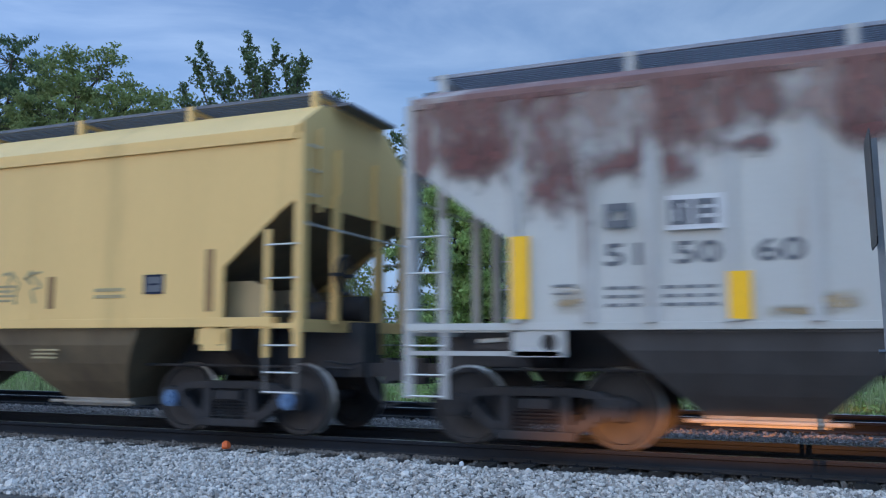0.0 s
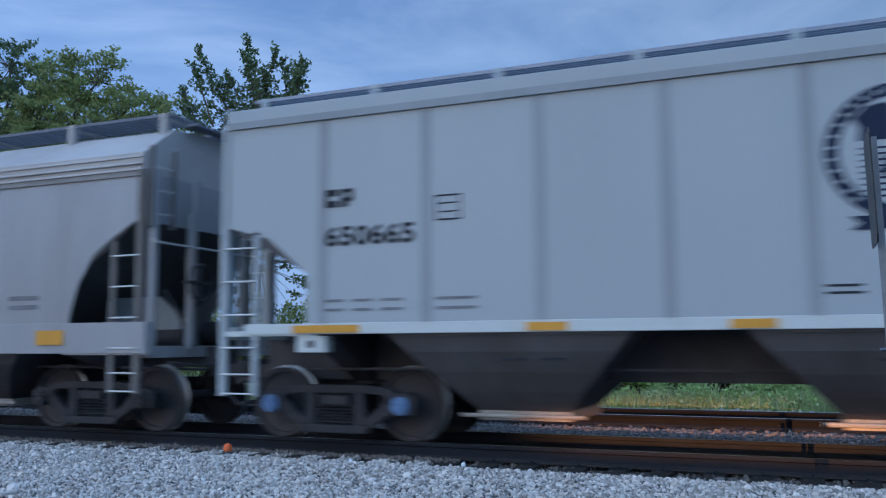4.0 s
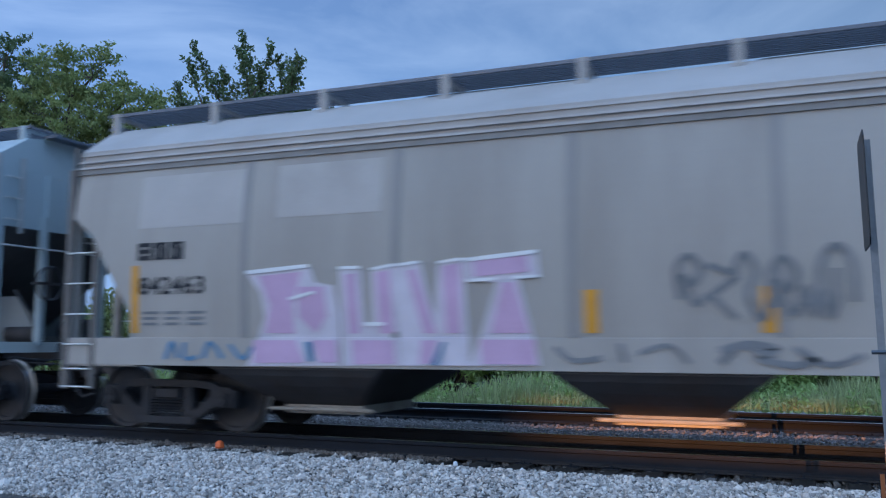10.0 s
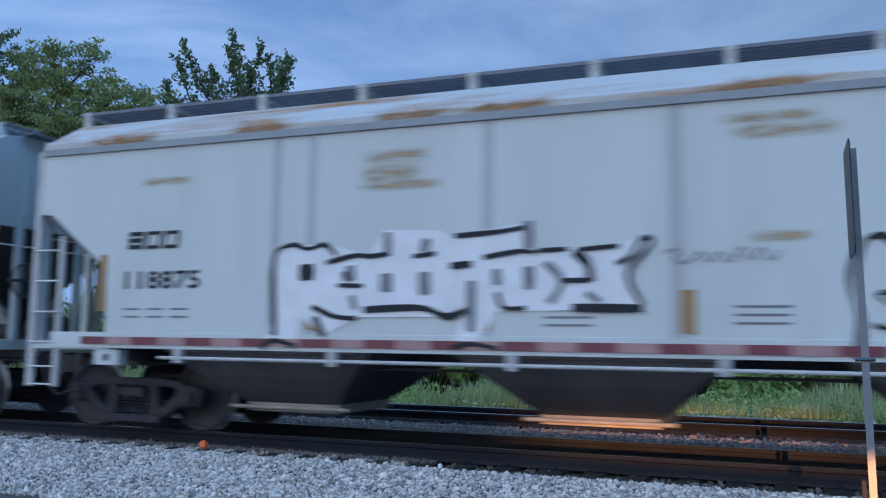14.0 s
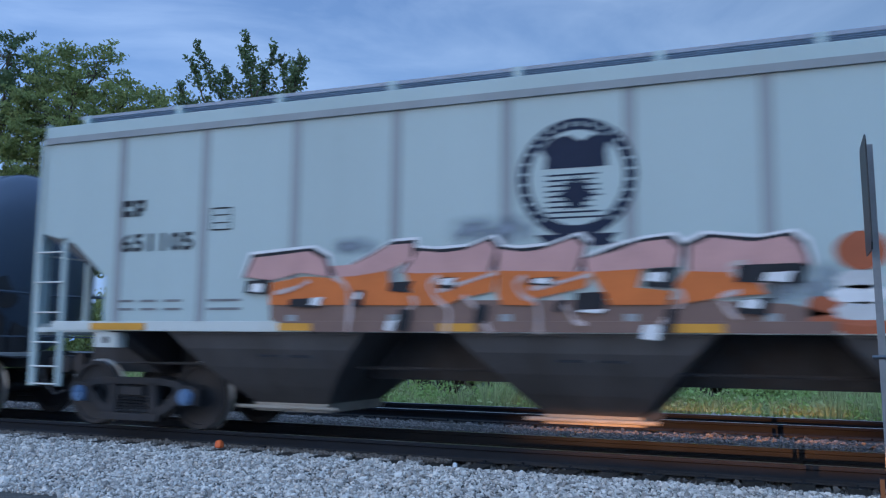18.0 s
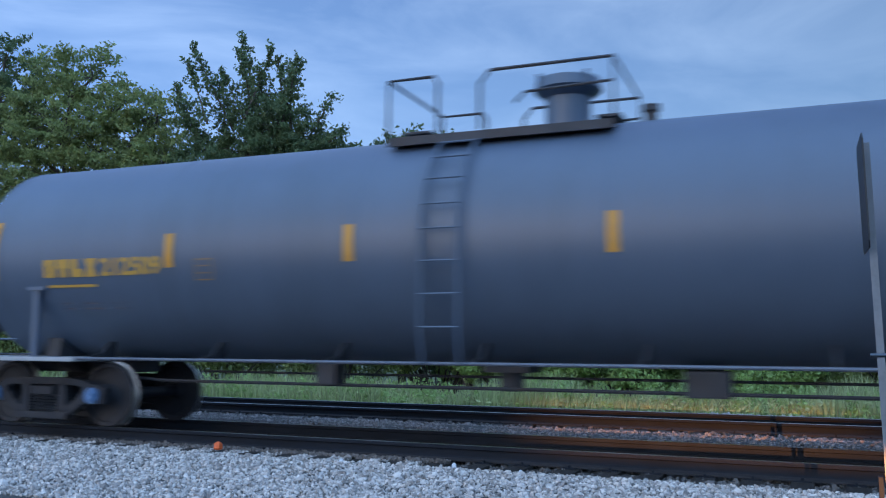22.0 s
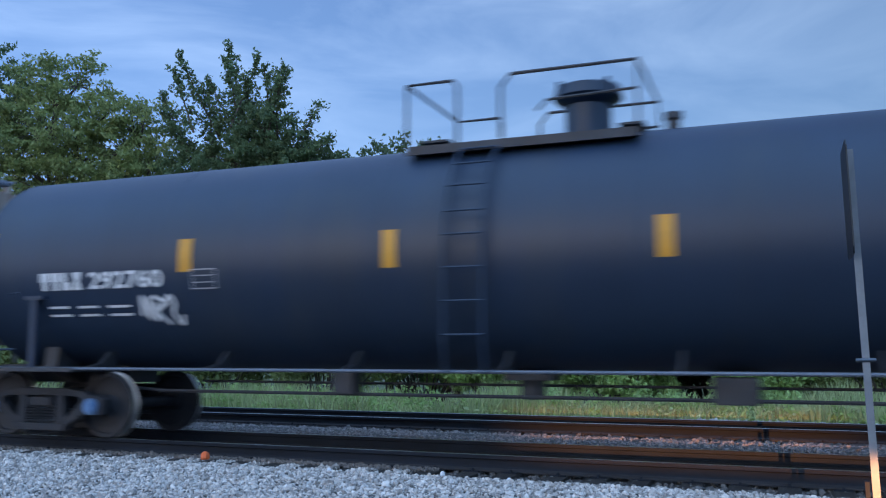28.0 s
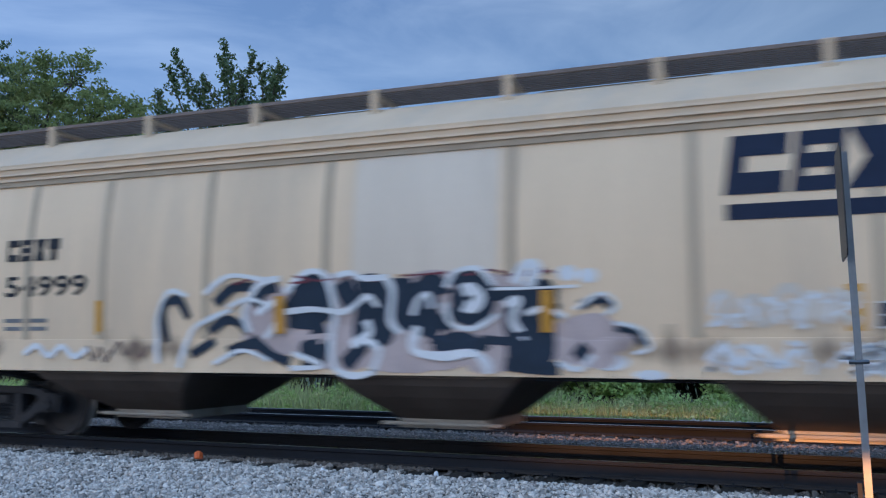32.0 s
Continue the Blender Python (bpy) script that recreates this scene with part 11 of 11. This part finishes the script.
tree("leafy_tree", -6.8, 15.6, B, [(-0.5, 0, 5.6, 0.8, 0.9, 0.8, 40), (0.5, 0, 5.2, 0.8, 0.9, 0.8, 40), (1.0, 0, 4.0, 0.8, 0.9, 0.8, 36), (-0.2, 0, 3.6, 1.4, 1.2, 1.1, 64), (0.2, 0, 1.8, 1.8, 1.4, 1.2, 70)], M_LEAF_LIGHT, "bushy light green tree with a rounded top", 7, per_tip=96, size=0.08, sprigs=[(-0.4, 5.2, -0.6, 6.5), (0.3, 5.2, 0.35, 6.3)])
tree("leafy_tree", -3.0, 15.8, B, [(-0.5, 0, 5.5, 0.8, 0.9, 0.8, 40), (0.5, 0, 5.9, 1.0, 1.0, 0.9, 46), (-0.6, -0.2, 4.2, 1.0, 1.0, 0.9, 46), (0.6, 0, 4.2, 1.3, 1.2, 1.1, 60), (0.2, 0, 2.4, 1.9, 1.4, 1.3, 80)], M_LEAF_LIGHT, "light green willow-like tree", 8, per_tip=96, size=0.078, sprigs=[(-0.8, 5.2, -1.0, 6.5), (-0.2, 5.6, -0.3, 6.7)])
tree("leafy_tree", 0.6, 18.0, B, [(0, 0, 6.2, 1.3, 1.2, 1.0, 60), (-1.6, 0, 6.7, 1.0, 1.1, 1.0, 50), (1.6, 0, 6.2, 1.2, 1.2, 1.1, 60), (0, 0, 4.4, 2.3, 1.7, 1.5, 100), (0, 0, 2.3, 2.5, 1.7, 1.3, 90)], M_LEAF_DARK, "blue-green tree with a dense crown", 9, per_tip=90, size=0.08)
tree("leafy_tree", 4.6, 17.0, B, [(-0.6, 0, 5.6, 1.4, 1.3, 1.1, 60), (0.9, 0, 5.2, 1.3, 1.2, 1.1, 60), (0, 0, 3.2, 2.3, 1.7, 1.5, 100)], M_LEAF_DARK, "dense leafy tree beyond the far track", 10, per_tip=90, size=0.08)
for k, (bx, by, bw, bh) in enumerate(((-35, 15.0, 6, 6), (-30.5, 14.0, 5, 4.6), (-26.2, 14.2, 5, 4.4), (-22.2, 14.0, 4.8, 4.4), (-18.2, 14.0, 4.6, 3.6), (-14.2, 15.0, 4.6, 4.6), (-11.6, 17.4, 4.4, 4.4), (-7.8, 14.4, 3.4, 3.0), (-4.8, 14.8, 3.2, 3.4), (-0.6, 14.4, 3.4, 2.8), (2.8, 14.6, 4.2, 3.6), (7.2, 15.0, 5, 4.6), (-12.5, 19.6, 4.6, 4.0), (-8.8, 19.4, 4.4, 4.2), (-5.6, 19.6, 4.4, 4.3), (-2.4, 19.4, 4.4, 4.2), (1.0, 20.4, 4.6, 4.4))):
    bush("undergrowth_bush", bx, by, bw, 2.6, bh, B, M_LEAF_DARK if by > 19 else M_LEAF_LIGHT if -13 < bx < 2 else M_LEAF, "dense green undergrowth beside the line", 40 + k, 13000 if bx > -16 else 6000, 0.078 if bx > -16 else 0.088)
for k, (bx, bw, bh) in enumerate(((-2.5, 4.4, 5.0), (-0.1, 4.2, 4.6))):
    bush("tall_bush", bx, 20.8, bw, 2.6, bh, B, M_LEAF_DARK, "tall dense dark green bush behind the undergrowth", 240 + k, 15000, 0.085, clumps=44)


def antenna_pole():
    t = thing("utility_pole", "distant grey pole with small antenna brackets", "pole", at=pose(-10.15, 42.0, -0.45))
    part("pole", Shape().tube((0, 0, 0), (0, 0, 11.3), 0.10, 10, 0.07), M_POLE, t)
    for z, w in ((11.15, 0.30), (10.35, 0.62), (10.2, 0.62)):
        part("antenna_arm", Shape().tube((-w, 0, z), (w, 0, z), 0.02, 6).tube((-w, 0, z - 0.2), (-w, 0, z + 0.25), 0.045, 6).tube((w, 0, z - 0.2), (w, 0, z + 0.25), 0.045, 6), M_POLE, t)
    part("equipment_box", Shape().box(-0.30, -0.08, -0.12, 0.12, 11.0, 11.45), M_POLE, t, bevel=0.02)


antenna_pole()

# ---------------------------------------------------------------- small things by the track


def sign_post():
    t = thing("sign_post", "galvanised channel post with a dark sign seen edge-on", "sign", at=pose(0.47, -5.0, -0.27, 0, -1.2, 0))
    post = Shape().add([(x, y, z) for z in (0.0, 2.70) for x, y in ((-0.016, -0.004), (-0.016, 0.0), (-0.005, 0.004), (-0.003, 0.022), (0.012, 0.022), (0.014, 0.004), (0.026, 0.0), (0.026, -0.004))], [(i, (i + 1) % 8, 8 + (i + 1) % 8, 8 + i) for i in range(8)] + [tuple(range(7, -1, -1)), tuple(range(8, 16))])
    part("post", post, M_POST, t)
    part("sign_plate", Shape().prism_x([(-0.24, 2.08), (-0.20, 2.04), (0.20, 2.04), (0.24, 2.08), (0.24, 2.68), (0.20, 2.72), (-0.20, 2.72), (-0.24, 2.68)], -0.032, -0.024), M_SIGN_DARK, t, "thin dark metal plate edge-on")
    for z in (1.42,):
        part("bolt", Shape().tube((-0.05, 0, z), (0.06, 0, z), 0.014, 6), M_SIGN_BACK, t)
    part("post_stub", Shape().box(-0.055, -0.03, -0.03, 0.03, 0.0, 0.72), M_RAIL, t, "short steel stake bolted to the post")


sign_post()


def headlamp():
    x, y, z = HEADLAMP
    t = thing("headlamp", "low-beam headlamp of a waiting car, out of view, with added beam plates", "headlamp", at=pose(x, y, 0))
    part("housing", Shape().tube((0, -0.30, z), (0, -0.06, z), 0.09, 20, 0.13), M_BLACK, t, smooth=True)
    # unseen plates, added a metre ahead of the lamp to shape its beam
    part("hood", Shape().box(-0.5, 0.5, 0.96, 1.0, z - 0.0405, z + 0.30), M_BLACK, t, "added plate that cuts the beam off level")
    part("lower_shield", Shape().box(-0.5, 0.5, 0.96, 1.0, z - 0.40, z - 0.0740), M_BLACK, t, "added plate that keeps the beam off the ballast")
    part("stand", Shape().tube((0, -0.2, -0.47), (0, -0.2, z - 0.08), 0.04, 10), M_BLACK, t)


headlamp()


def marker(name, x, y, z, mat, label, category, r=0.03):
    rng = random.Random(int(x * 100))
    s = Shape()
    n = 9
    s.rings([[(x + r * k * math.cos(2 * math.pi * i / n) * rng.uniform(0.8, 1.2), y + r * k * math.sin(2 * math.pi * i / n), z + h) for i in range(n)] for h, k in ((-0.02, 0.8), (0.0, 1.0), (r * 0.9, 0.8), (r * 1.3, 0.3))])
    tagged(part(name, s, mat), label, category)


marker("orange_scrap", -6.95, -1.30, -0.13, M_ORANGE_FLAG, "scrap of bright orange plastic by the sleeper ends", "scrap", 0.06)
marker("white_stone", -3.57, -1.62, -0.135, M_SPRAY_WHITE, "single bright white stone on the ballast edge", "stone", 0.03)
marker("white_stone", -4.86, -1.85, -0.125, M_SPRAY_WHITE, "small white stone on the ballast edge", "stone", 0.026)
marker("white_stone", -2.75, -1.80, -0.13, M_SPRAY_WHITE, "small white stone near the rail", "stone", 0.022)

# ---------------------------------------------------------------- movement


def gone(t):
    """Metres that the train has rolled after t seconds; it gathers a little speed."""
    return 8.02 * t + 0.0125 * t * t


def motions():
    ticks = [2.0 * k for k in range(17)]
    for car, centre in TRAIN:
        walk(car, [(t, pose(centre + gone(t), 0, 0)) for t in ticks])
    for w, x, centre in WHEELSETS:
        # rolling is keyed densely while the wagon passes the camera
        near = [k / 15 for k in range(481) if -26 < centre + gone(k / 15) < 18]
        times = [0.0] * (near[0] > 0) + near + [32.0] * (near[-1] < 32)
        turn = {t: math.degrees(gone(t) / WHEEL_R) for t in near}
        first, last = near[0], near[-1]
        rows = [(t, pose(x, 0, WHEEL_R, 0, turn[min(max(t, first), last)] % 360)) for t in times]
        walk(w, rows)


motions()
